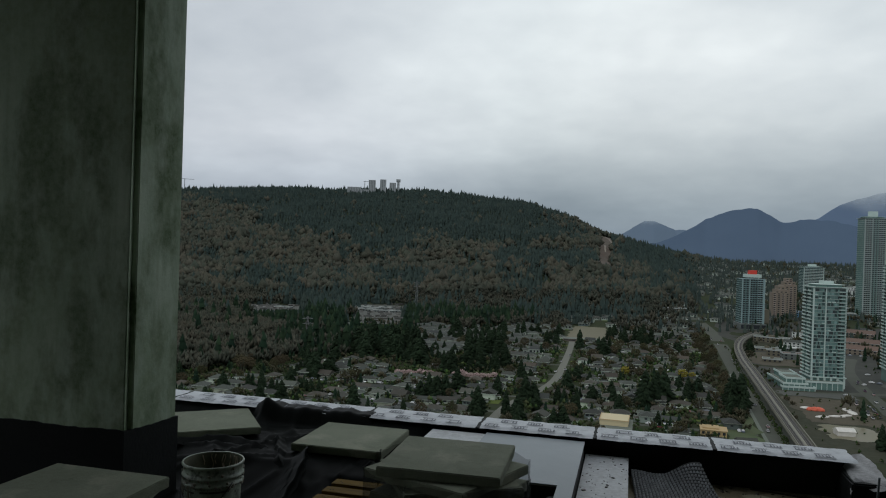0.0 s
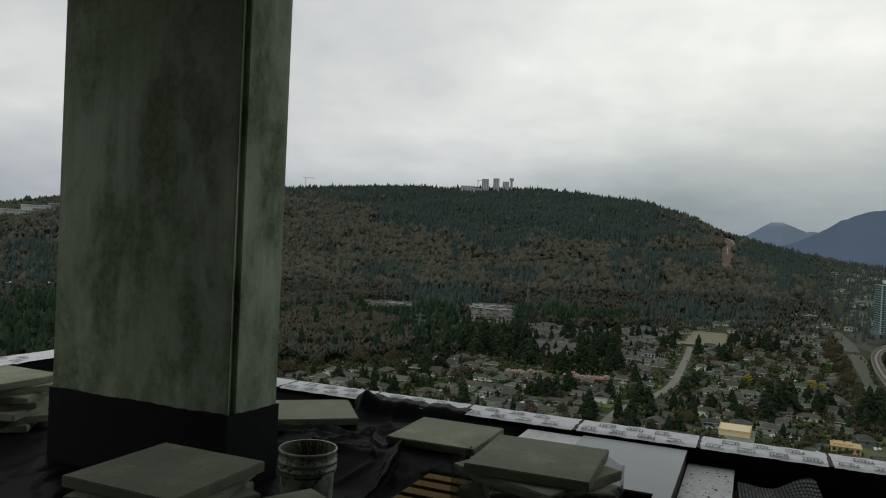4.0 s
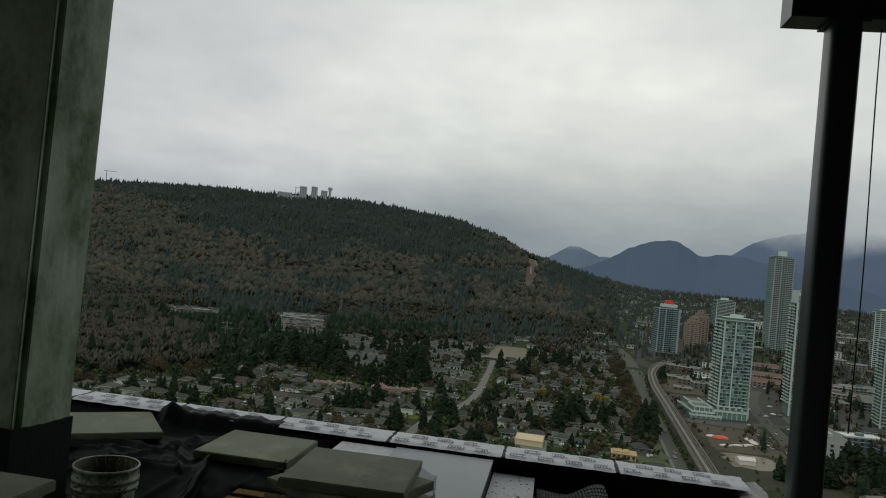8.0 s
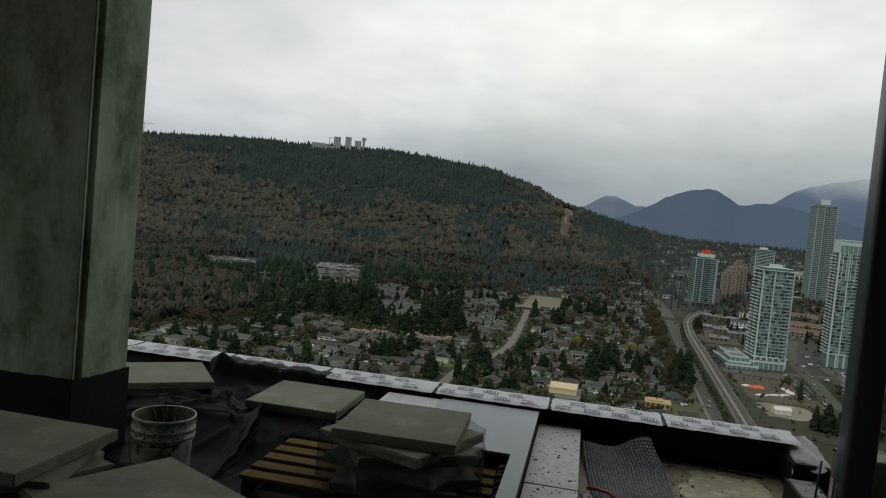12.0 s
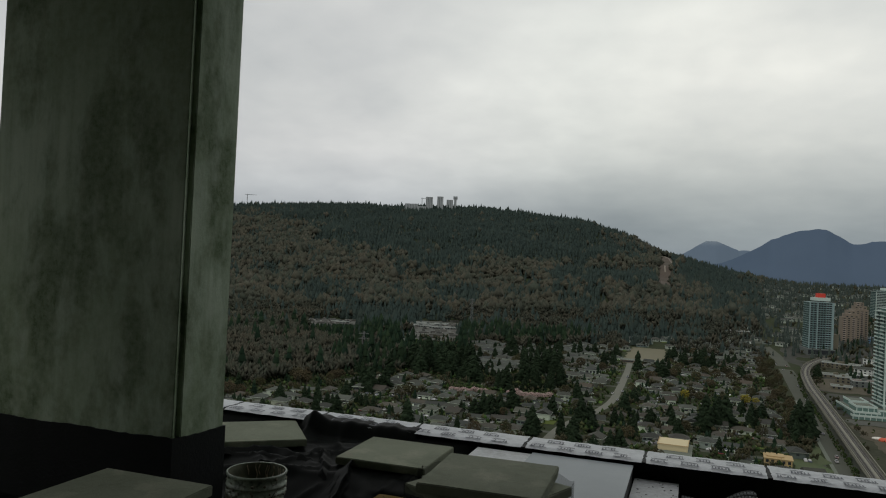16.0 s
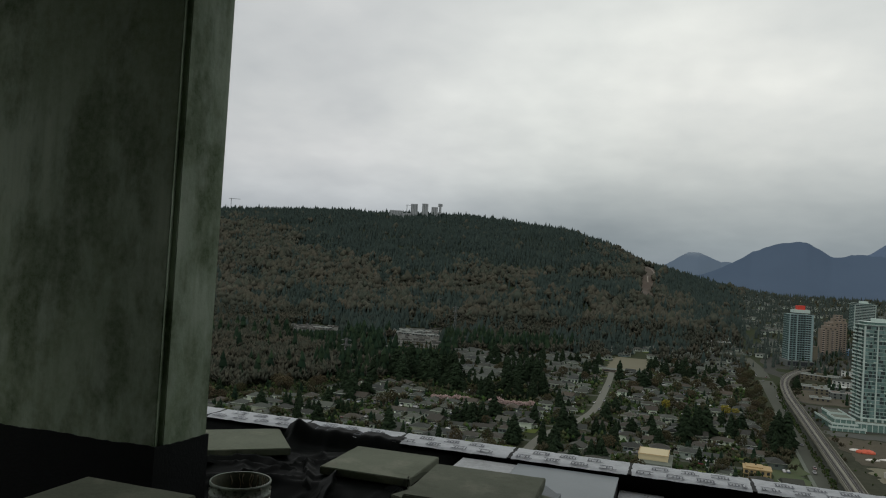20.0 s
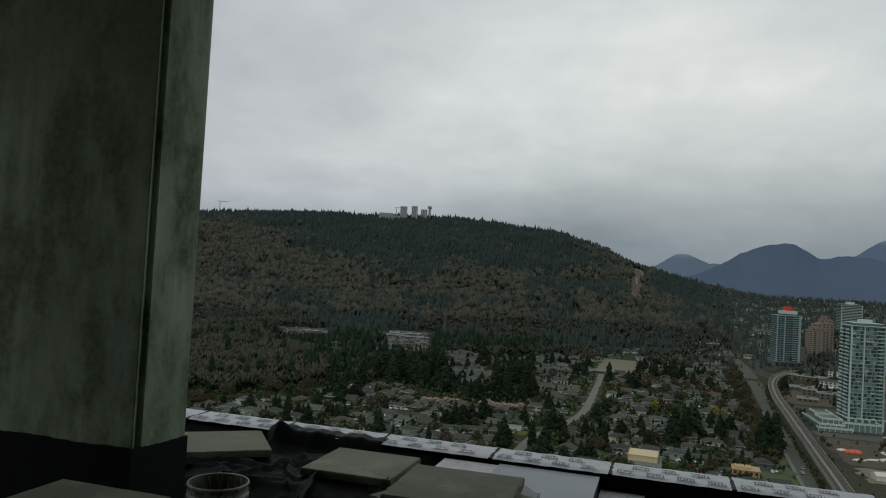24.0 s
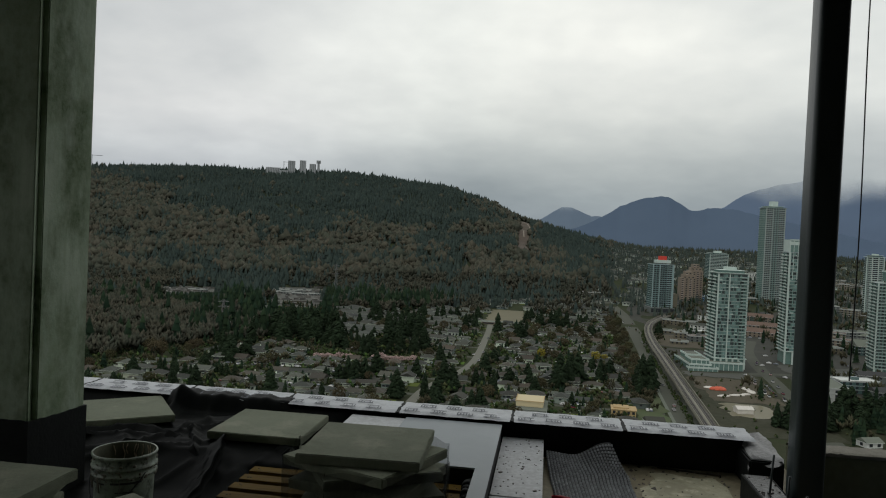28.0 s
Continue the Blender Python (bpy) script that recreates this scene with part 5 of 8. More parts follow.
tagged(new("garden_lawns", soup("garden_lawns", np.array(lawn_v), lawn_f, 4, M["turf"])), "small green lawns behind the houses", "lawns", kind="stuff")
# vehicles parked in drives and along the kerbs, too small to tell apart
pk = np.random.default_rng(72)
pv, pf = [], []
UNIT = np.array([(-1, -1, 0), (1, -1, 0), (1, 1, 0), (-1, 1, 0), (-1, -1, 1), (1, -1, 1), (1, 1, 1), (-1, 1, 1)], float)
UNIT_F = [(0, 1, 5, 4), (1, 2, 6, 5), (2, 3, 7, 6), (3, 0, 4, 7), (4, 5, 6, 7)]
spots_ = [(q[1] + pk.uniform(-7, 7), q[2] - q[3] * pk.uniform(6.5, 10), pk.choice((0.0, 1.57))) for q in sites for _ in range(2)]
spots_ += [(pk.uniform(150, 330), pk.uniform(620, 1000), pk.uniform(0, 3)) for _ in range(40)]
for x, y, a in spots_:
    z = float(ground_z(x, y)) + 0.3
    ca_, sa_ = math.cos(a), math.sin(a)
    for l, w, lo, hi, sh_x in ((2.15, 0.9, 0.25, 0.95, 0.0), (1.15, 0.78, 0.95, 1.5, -0.2)):
        u = UNIT * [l, w, 1] + [sh_x, 0, 0]
        if hi > 1:
            u[4:, :2] *= 0.8
        c0 = len(pv)
        for px_, py_, pz_ in u:
            pv.append((x + px_ * ca_ - py_ * sa_, y + px_ * sa_ + py_ * ca_, z + (hi if pz_ else lo)))
        pf += [tuple(i + c0 for i in q) for q in UNIT_F]
M["fleet"] = mat("parked_paint", (0.4, 0.4, 0.4), 0.35, island=0.2, ramp=[(0.62, 0.63, 0.62), (0.05, 0.05, 0.055), (0.30, 0.31, 0.32), (0.70, 0.70, 0.69), (0.04, 0.045, 0.05), (0.12, 0.15, 0.2), (0.55, 0.55, 0.54)])
tagged(new("parked_cars", soup("parked_cars", np.array(pv), pf, 4, M["fleet"])), "small light and dark cars parked in drives", "cars", kind="stuff")
# small garden trees between the houses
gx1, gy1 = scatter(5200, -42, 7, 380, 1000, 54)
ok = (gx1 < 64) & (np.abs(gx1 - np.interp(gy1, [330, 450, 499, 545, 598, 676, 800, 880], [-82, -80, -79, -64, -56, -57, -60, -64])) > 10) & (np.min([np.abs(gy1 - (q + 3)) for q in STREETS], axis=0) > 4)
ok &= (np.array([np.min(np.hypot(house_xy[:, 0] - a, house_xy[:, 1] - b)) for a, b in zip(gx1, gy1)]) > 6.5) & ~((np.abs(gx1 + 51) < 28) & (np.abs(gy1 - 965) < 112)) & ~((np.abs(gx1 + 6) < 14) & (np.abs(gy1 - 440) < 26))
ok &= ~((np.abs(gx1 + 140) < 46) & (np.abs(gy1 - 580) < 24))
gx1, gy1 = gx1[ok], gy1[ok]
gh = np.random.default_rng(55).triangular(2.2, 4.0, 10.0, len(gx1))
gp = np.random.default_rng(56).uniform(0, 1, len(gx1)) < 0.34
v, f = conifers(gx1[gp], gy1[gp], gh[gp] * 1.2, 57, 6, 9, 0.26)
tagged(new("garden_conifers", soup("garden_conifers", v, f, 3, M["conifer_low"])), "small dark conifers and cedar hedges in the gardens", "trees", kind="stuff")
v, f = brushes(gx1[~gp], gy1[~gp], gh[~gp] * 1.1, 58, 18, 0.062, 2.6)
tagged(new("garden_bare_trees", soup("garden_bare_trees", v, f, 3, M["bare"])), "brown leafless fruit trees in the gardens", "trees", kind="stuff")
# tufts and saplings on the open plots
tx, ty = np.random.default_rng(73).uniform(106, 235, 900), np.random.default_rng(74).uniform(430, 900, 900)
rough_ = (fbm(tx, ty, 40, 0.9, 3) > 0.05) & (np.abs(tx - np.interp(ty, [330, 480, 554, 680, 900], [150, 164, 174, 186, 240])) > 8) & ~((tx > 128) & (tx < 206) & (ty > 600) & (ty < 770)) & ~((tx > 190) & (ty > 690) & (ty < 760))
tx, ty = tx[rough_], ty[rough_]
v, f = crowns(tx, ty, np.random.default_rng(75).uniform(0.8, 3.6, len(tx)), 76, 4, 0.1)
tagged(new("plot_scrub", soup("plot_scrub", v, f, 3, M["shrub"])), "scrub and saplings on the open plots", "shrubs", kind="stuff")
# leafless trees along the wide road and the railway
wt = np.random.default_rng(77)
ry = wt.uniform(470, 1050, 160)
rx_ = np.where(wt.uniform(0, 1, 160) < 0.9, np.interp(ry, [445, 600, 740, 900, 1050], [72, 79, 84, 91, 92]) - wt.uniform(0, 17, 160), np.interp(ry, [404, 527, 644, 749, 845, 924, 1012], [98, 103, 108, 112, 121, 136, 167]) + wt.uniform(0, 9, 160))
v, f = brushes(rx_, ry, wt.uniform(5, 11, 160), 78, 40, 0.042, 2.4)
tagged(new("roadside_bare_trees", soup("roadside_bare_trees", v, f, 3, M["bare"])), "leafless brown trees along the wide road", "trees", kind="stuff")
# scrub below the raised railway
kx = np.random.default_rng(59).uniform(0, 1, 420)
ky = 430 + 470 * kx
v, f = crowns(np.interp(ky, [280, 404, 527, 644, 749, 845, 924], [82, 91, 96, 101, 105, 113, 127]) + np.random.default_rng(60).uniform(-6.5, -3.0, 420), ky, np.random.default_rng(65).uniform(1.0, 2.6, 420), 68, 4, 0.1)
tagged(new("trackside_scrub", soup("trackside_scrub", v, f, 3, M["shrub"])), "dark scrub under and beside the raised railway", "shrubs", kind="stuff")

ux0, uy0 = scatter(2300, 8, 40, 440, 1600, 61)
ok = (ux0 > 150) & (np.abs(ux0 - np.interp(uy0, [330, 480, 554, 680, 900], [150, 164, 174, 186, 240])) > 9) & ~((ux0 < 215) & (uy0 > 600) & (uy0 < 780)) & ~((np.abs(ux0 - 303) < 26) & (np.abs(uy0 - 705) < 26)) & ~((np.abs(ux0 - 233) < 28) & (np.abs(uy0 - 718) < 28))
ux0, uy0 = ux0[ok], uy0[ok]
half = np.arange(len(ux0)) % 5 < 2
uh = np.random.default_rng(62).uniform(6, 14, len(ux0))
wx, wy = scatter(26, 21, 33, 470, 520, 66)
cx_, cy_ = np.concatenate([ux0[half], wx]), np.concatenate([uy0[half], wy])
ch_ = np.concatenate([uh[half] * 1.25, np.random.default_rng(67).uniform(9, 15, len(wx))])
v, f = conifers(cx_, cy_, ch_, 63, 6, 9)
tagged(new("district_conifers", soup("district_conifers", v, f, 3, M["conifer_low"])), "dark conifers among the blocks", "trees", kind="stuff")
v, f = brushes(ux0[~half], uy0[~half], uh[~half], 64, 16, 0.08, 2.2)
tagged(new("district_bare_trees", soup("district_bare_trees", v, f, 3, M["bare"])), "brown leafless street trees among the blocks", "trees", kind="stuff")


# ---------------------------------------------------------------- cars
M["car_paint"] = mat("car_paint", (0.4, 0.4, 0.4), 0.3, obj=0.2, ramp=[(0.6, 0.6, 0.6), (0.08, 0.08, 0.09), (0.35, 0.36, 0.38), (0.7, 0.7, 0.69), (0.25, 0.05, 0.05), (0.1, 0.14, 0.25)])
M["tyre"] = mat("tyre", (0.02, 0.02, 0.02), 0.8)
car0 = thing("car", "small parked car on the street", "car", pose(0, 0, -400), group="cars on the streets")
part("body", boxes((-0.9, 0.9, -2.2, 2.2, 0.35, 0.95), bevel=0.12), M["car_paint"], car0)
part("cabin", boxes((-0.78, 0.78, -1.3, 1.1, 0.95, 1.5), bevel=0.18), M["pane"], car0, "dark glazed cabin")
for sx_ in (-0.85, 0.85):
    for sy_ in (-1.4, 1.4):
        bm = bmesh.new()
        cyl(bm, 0.33, 0.33, -0.1, 0.1, 12, Matrix.Translation((sx_, sy_, 0.33)) @ Matrix.Rotation(math.pi / 2, 4, "Y"))
        part("wheel", bm, M["tyre"], car0)
cr = random.Random(3)
spots = [(-84 + cr.choice((0, 7)), y, 90) for y in (415, 440, 475)] + [(-53, 610, 88), (-60, 640, 88), (-53, 655, 88), (-61, 700, 88), (-56, 745, 88)]
spots += [(83, 480, 88), (85, 492, 88), (88, 560, 88), (93, 640, 88), (97, 705, 87), (101, 790, 86), (107, 890, 87), (101, 915, 87), (108, 950, 87), (98, 960, 87)]
spots += [(172, 560, 84), (176, 585, 84), (186, 640, 80), (191, 700, 80), (188, 690, 80), (165, 500, 80), (178, 606, 84), (184, 655, 84)]
for k in range(18):
    spots.append((cr.uniform(-230, 60), cr.choice(STREETS[:5]) + cr.choice((-1.5, 5)), cr.uniform(-2, 2)))
for k in range(14):
    spots.append((cr.uniform(158, 168), 535 + k * 5.2, 84))
for x, y, a in spots:
    copy_thing(car0, pose(x, y, float(ground_z(x, y)) + 0.3, 0, 0, a + 90))
for o in list(car0.children_recursive) + [car0]:
    bpy.data.objects.remove(o)
# ---------------------------------------------------------------- towers and blocks
M["glass_pale"] = mat("pale_green_glass", (0.1292, 0.2205, 0.1948), 0.25, spec=0.6, vary=[(0.12, 0.5, (0.07671, 0.1372, 0.1236)), (0.6, 0.4, (0.1857, 0.294, 0.2662))], space="World")
M["glass_blue"] = mat("blue_grey_glass", (0.06992, 0.1209, 0.1188), 0.2, spec=0.7, vary=[(0.12, 0.5, (0.04195, 0.078, 0.07805)), (0.6, 0.4, (0.1118, 0.1755, 0.1664))], space="World")
M["tower_pane"] = mat("tower_window", (0.086, 0.14, 0.14), 0.15, spec=0.7, obj=0.2, ramp=[(0.1462, 0.245, 0.23), (0.172, 0.28, 0.265), (0.0172, 0.03, 0.031), (0.1892, 0.3, 0.285), (0.1376, 0.23, 0.22), (0.0258, 0.042, 0.043), (0.0516, 0.085, 0.085), (0.1806, 0.285, 0.27)])
M["balcony_pane"] = mat("balcony_glazing", (0.048, 0.064, 0.064), 0.15, spec=0.7, obj=0.2, ramp=[(0.028, 0.0384, 0.04), (0.08, 0.108, 0.104), (0.0176, 0.024, 0.0248), (0.044, 0.06, 0.06), (0.12, 0.152, 0.144)])
M["slab_white"] = mat("white_slab_edge", (0.4607, 0.5565, 0.5147), 0.75, vary=[(0.3, 0.4, (0.3455, 0.4319, 0.4021)), (0.05, 0.3, (0.3887, 0.4735, 0.4424))], space="World")
M["slab_mid"] = mat("pale_green_slab_edge", (0.34, 0.3948, 0.378), 0.7, vary=[(0.3, 0.4, (0.238, 0.294, 0.2814))], space="World")
M["slab_grey"] = mat("grey_slab_edge", (0.26, 0.36, 0.36), 0.7, vary=[(0.3, 0.4, (0.17, 0.25, 0.255)), (0.05, 0.3, (0.21, 0.29, 0.29))], space="World")
M["rail_glass"] = mat("balcony_glass", (0.2288, 0.3234, 0.3038), 0.2, spec=0.7, obj=0.15)
M["sign_red"] = mat("red_cladding", (0.60, 0.05, 0.03), 0.6)
M["wrap_green"] = mat("green_wrap", (0.20, 0.50, 0.05), 0.7)
M["crane_orange"] = mat("crane_paint", (0.34, 0.13, 0.05), 0.6)
M["teal"] = mat("teal_glass", (0.06, 0.25, 0.25), 0.25, vary=[(0.3, 0.4, (0.04, 0.17, 0.17))], space="World")
M["tan_wall"] = mat("tan_render", (0.1349, 0.1253, 0.08797), 0.85, vary=[(0.1, 0.4, (0.1135, 0.09788, 0.07268))], space="World")
M["grey_wall"] = mat("grey_render", (0.1111, 0.1292, 0.1209), 0.85, vary=[(0.1, 0.4, (0.1042, 0.1175, 0.1148))], space="World")
M["brick_roof"] = mat("brown_roof", (0.1344, 0.08925, 0.068), 0.9, vary=[(0.1, 0.5, (0.09486, 0.068, 0.05525))], space="World")
M["slate"] = mat("dark_shingles", (0.035, 0.037, 0.038), 0.85, vary=[(0.5, 0.5, (0.022, 0.023, 0.024)), (3, 0.4, (0.055, 0.056, 0.055))], space="World")
M["tan_panel"] = mat("orange_brown_sheathing", (0.42, 0.20, 0.07), 0.8, vary=[(0.3, 0.5, (0.30, 0.15, 0.06))], space="World")
M["blue_roof"] = mat("blue_roof", (0.12, 0.26, 0.42), 0.7, vary=[(0.1, 0.3, (0.10, 0.2, 0.33))], space="World")


def tower(name, label, az, r, w, d, top, skew, front, storey=2.9, glass="glass_pale", pent=5.0, base=2, crown=True, side="balcony", slab_mat="slab_white"):
    """A tower block whose front is made of upright fields: (start, end, kind) in metres, kind pane, balcony or pier."""
    x, y, z = place(az, r)
    t = thing(name, label, "tower block", pose(x, y, z, 0, 0, skew - az))
    h = top - z
    n = int((h - pent) / storey)
    hh = n * storey
    part("glazing", boxes((-w / 2, w / 2, -d / 2, d / 2, -4, hh)), M[glass], t, "curtain wall of greenish glass")
    far = r > 1000
    if far:
        # far off: the floors and windows are real but joined, too small to pick apart
        bm = bmesh.new()
        for q in range(base, n + 1):
            box(bm, -w / 2 - 0.4, w / 2 + 0.4, -d / 2 - 0.4, d / 2 + 0.4, q * storey - 0.18, q * storey + 0.18)
        tagged(part("floor_slab_field", bm, M[slab_mat], t), kind="stuff")
        for a, b, kind in front:
            if kind == "pier":
                part("pier", boxes((a, b, -d / 2 - 0.75, -d / 2 + 0.1, 0, hh + 0.4)), M[slab_mat], t)
                continue
            bm, rb, m = bmesh.new(), bmesh.new(), max(1, int((b - a) / 3))
            for q in range(base, n):
                for j in range(m):
                    c = a + (j + 0.5) * (b - a) / m
                    box(bm, c - 1.0, c + 1.0, -d / 2 - 0.07, -d / 2 + 0.05, q * storey + 0.5, q * storey + storey - 0.5)
                if kind == "balcony":
                    box(rb, a, b, -d / 2 - 1.7, -d / 2, q * storey - 0.2, q * storey + 0.7)
            tagged(part("window_field", bm, M["pane"], t), kind="stuff")
            if kind == "balcony":
                tagged(part("balcony_field", rb, M[slab_mat], t), kind="stuff")
            else:
                rb.free()
        front, side = [], ""
    slab = None if far else mesh_of("floor_slab", boxes((-w / 2 - 0.35, w / 2 + 0.35, -d / 2 - 0.35, d / 2 + 0.35, -0.15, 0.15)), M["slab_mid"])
    for k in range(base, n + 1) if slab else ():
        o = new("floor_slab", slab)
        o.parent, o.location = t, (0, 0, k * storey)
    if not far:
        # flat dark panels put in for shaded loggias, and white spandrels, scattered over the front and the west side
        g = random.Random(int(r))
        db, wb = bmesh.new(), bmesh.new()
        for k in range(base, n):
            u = -w / 2 + 0.9
            while u < w / 2 - 2.2:
                wide = g.choice((0.9, 1.3, 2.2, 3.0))
                if g.random() < 0.34:
                    box(db, u, u + wide, -d / 2 - 0.16, -d / 2 + 0.05, k * storey + 0.25, k * storey + storey - g.choice((0.3, 0.3, 1.0)))
                elif g.random() < 0.30:
                    box(wb, u, u + wide, -d / 2 - 0.5, -d / 2 + 0.05, k * storey + 0.17, k * storey + g.choice((0.5, 0.9)))
                u += wide + g.uniform(0.5, 2.2)
            v_ = -d / 2 + 0.9
            while v_ < d / 2 - 2.2:
                if g.random() < 0.45:
                    box(db, -w / 2 - 0.16, -w / 2 + 0.05, v_, v_ + 1.6, k * storey + 0.3, k * storey + storey - 0.35)
                v_ += g.uniform(2.0, 3.6)
        tagged(part("loggia_field", db, M["balcony_pane"], t, "flat dark panels standing in for shaded loggias"), kind="stuff")
        tagged(part("spandrel_field", wb, M["slab_white"], t, "white spandrel panels"), kind="stuff")
    pane_me = mesh_of("window", boxes((-0.95, 0.95, -0.07, 0.05, 0.45, storey - 0.45)), M["tower_pane"])
    count = 0
    for a, b, kind in front:
        if kind == "pane":
            m = max(1, int((b - a) / 2.7))
            for k in range(base, n):
                for j in range(m):
                    if count < 250:
                        o = new("window", pane_me)
                        o.parent, o.location = t, (a + (j + 0.5) * (b - a) / m, -d / 2 - 0.05, k * storey)
                        count += 1
        elif kind == "balcony":
            bal = mesh_of("balcony", boxes((a, b, -d / 2 - 1.9, -d / 2, -0.16, 0.16)), M["slab_white"])
            rail_me = mesh_of("balustrade", boxes((a, b, -d / 2 - 1.9, -d / 2 - 1.82, 0.16, 0.85), (a, a + 0.08, -d / 2 - 1.82, -d / 2, 0.16, 0.85), (b - 0.08, b, -d / 2 - 1.82, -d / 2, 0.16, 0.85)), M["rail_glass"])
            doors = [(a + 0.5 + q * 3.0, min(b - 0.3, a + 2.3 + q * 3.0)) for q in range(max(1, int((b - a) / 3.0)))]
            doors = [mesh_of("balcony_door", boxes((u0, u1, -d / 2 - 0.06, -d / 2 + 0.05, 0.3, storey - 0.45)), M["balcony_pane"]) for u0, u1 in doors]
            for k in range(base, n):
                o = new("balcony", bal)
                o.parent, o.location = t, (0, 0, k * storey + 0.01)
                for nm, me in [("balustrade", rail_me)] + [("balcony_door", door) for door in doors]:
                    q = new(nm, me)
                    q.parent = o
        elif kind == "pier":
            part("pier", boxes((a, b, -d / 2 - 0.75, -d / 2 + 0.1, 0, hh + 0.4)), M[slab_mat], t)
    if side == "balcony":
        for lo, hi in ((-d * 0.45, -d * 0.08), (d * 0.08, d * 0.45)):
            bal = mesh_of("balcony", boxes((-w / 2 - 1.8, -w / 2, lo, hi, -0.16, 0.16), (-w / 2 - 1.8, -w / 2 - 1.72, lo, hi, 0.16, 1.1)), M["slab_white"])
            for k in range(base, n):
                o = new("side_balcony", bal)
                o.parent, o.location = t, (0, 0, k * storey + 0.01)
    elif side == "pane":
        m = max(1, int(d / 3.2))
        pm = mesh_of("side_window", boxes((-0.07, 0.05, -1.0, 1.0, 0.45, storey - 0.45)), M["tower_pane"])
        for k in range(base, n):
            for j in range(m):
                if count < 250:
                    o = new("window", pm)
                    o.parent, o.location = t, (-w / 2 - 0.05, -d / 2 + (j + 0.5) * d / m, k * storey)
                    count += 1
    part("corner_pier", boxes((-w / 2 - 0.5, -w / 2 + 0.6, -d / 2 - 0.5, -d / 2 + 0.6, 0, hh + 0.4)), M[slab_mat], t)
    part("corner_pier", boxes((w / 2 - 0.6, w / 2 + 0.5, -d / 2 - 0.5, -d / 2 + 0.6, 0, hh + 0.4)), M[slab_mat], t)
    if crown:
        part("roof_canopy", boxes((-w * 0.56, w * 0.56, -d * 0.56, d * 0.56, hh + 0.6, hh + 1.0)), M["slab_white"], t)
        part("penthouse", boxes((-w * 0.40, w * 0.40, -d * 0.40, d * 0.40, hh + 0.2, hh + 2.9)), M[glass], t)
        part("penthouse_roof", boxes((-w * 0.46, w * 0.46, -d * 0.46, d * 0.46, hh + 2.9, hh + 3.25)), M["slab_white"], t)
        part("plant_room", boxes((-w * 0.14, w * 0.2, -d * 0.2, d * 0.2, hh + 3.25, h)), M["slab_white"], t)
    if base:
        m = 6
        for k in range(m):
            xx = -w / 2 + k * w / (m - 1)
            part("base_column", boxes((xx - 0.7, xx + 0.7, -d / 2 - 1.4, -d / 2 - 0.2, -3, base * storey - 0.2)), M["slab_white"], t)
        part("base_band", boxes((-w / 2 - 1.6, w / 2 + 1.6, -d / 2 - 1.6, d / 2 + 1.6, base * storey - 0.2, base * storey + 0.6)), M["slab_white"], t)
    return t


tower("glass_tower", "pale green glass residential tower with white slab edges", 13.1, 689, 25, 22, -18, 20,
      [(-12.4, -3.5, "pane"), (-3.4, -2.6, "pier"), (-2.5, 6.3, "pane"), (6.6, 12.5, "balcony")], base=3)
t_white = tower("white_tower", "tall white residential tower with stacked balconies", 18.0, 755, 33, 22, 2, 16,
                [(-16.4, -15.6, "pier"), (-15.5, -8.4, "pane"), (-8.3, -7.5, "pier"), (-7.4, -2.2, "pane"), (-1.8, 16.4, "balcony")], base=4, crown=False)
hh = 2 - t_white.location.z
part("high_block", boxes((-16.5, 1.0, -11, 8, hh - 5, hh + 5.5)), M["glass_pale"], t_white)
for k in range(4):
    part("crown_mullion", boxes((-13.4 + k * 3.6, -13.0 + k * 3.6, -11.5, -10.9, hh - 30, hh + 5.4)), M["slab_white"], t_white)
part("crown_frame", boxes((-16.9, -16.1, -11.4, 8.4, hh - 5, hh + 6.3), (0.6, 1.4, -11.4, 8.4, hh - 5, hh + 6.3), (-16.9, 1.4, -11.4, -10.6, hh + 5.5, hh + 6.6), (-16.9, 1.4, -11.4, -10.6, hh + 1.5, hh + 2.2)), M["slab_white"], t_white, "white roof frame")
part("crown_wall", boxes((-16.1, 0.6, -11.25, -11.05, hh + 2.2, hh + 4.6)), M["slab_white"], t_white)
t_right = tower("white_tower", "white residential tower with long curved balconies", 23.3, 768, 29, 20, -20, 18,
                [(-14.4, 3.0, "balcony"), (3.3, 4.6, "pier"), (4.7, 8.2, "pane"), (8.3, 9.4, "pier"), (9.5, 14.4, "pane")], base=1, crown=False)
hh = -20 - t_right.location.z
part("crown_block", boxes((-6, 10, -9, 8, hh - 5, hh + 3)), M["glass_pale"], t_right)
part("crown_cornice", boxes((-6.8, 10.8, -9.8, 8.8, hh + 3, hh + 4.2)), M["slab_white"], t_right)
t_red = tower("blue_tower", "blue-green glass tower with a red rooftop block", 8.35, 1090, 29, 26, -24, 18, [(-14, -6, "pane"), (-5.6, -4.6, "pier"), (-4.4, 5, "pane"), (5.5, 12, "balcony"), (12.4, 14.2, "pier")], glass="glass_blue", crown=False, side="", slab_mat="slab_grey")
hh = -24 - t_red.location.z
part("roof_room", boxes((-9, 11, -10, 5, hh - 5, hh - 0.8)), M["slab_white"], t_red)
part("red_block", boxes((-4, 5, -9, 1, hh - 0.8, hh + 4.6)), M["sign_red"], t_red, "red rooftop block")
part("low_wing", boxes((-18, 16, -20, 10, -2, 7)), M["grey_wall"], t_red)
part("wing_glazing", boxes((-17, 15, -20.1, -19.9, 0.5, 5.8)), M["pane"], t_red)
part("side_annex", boxes((15, 24, -6, 8, -2, 26)), M["tan_wall"], t_red)
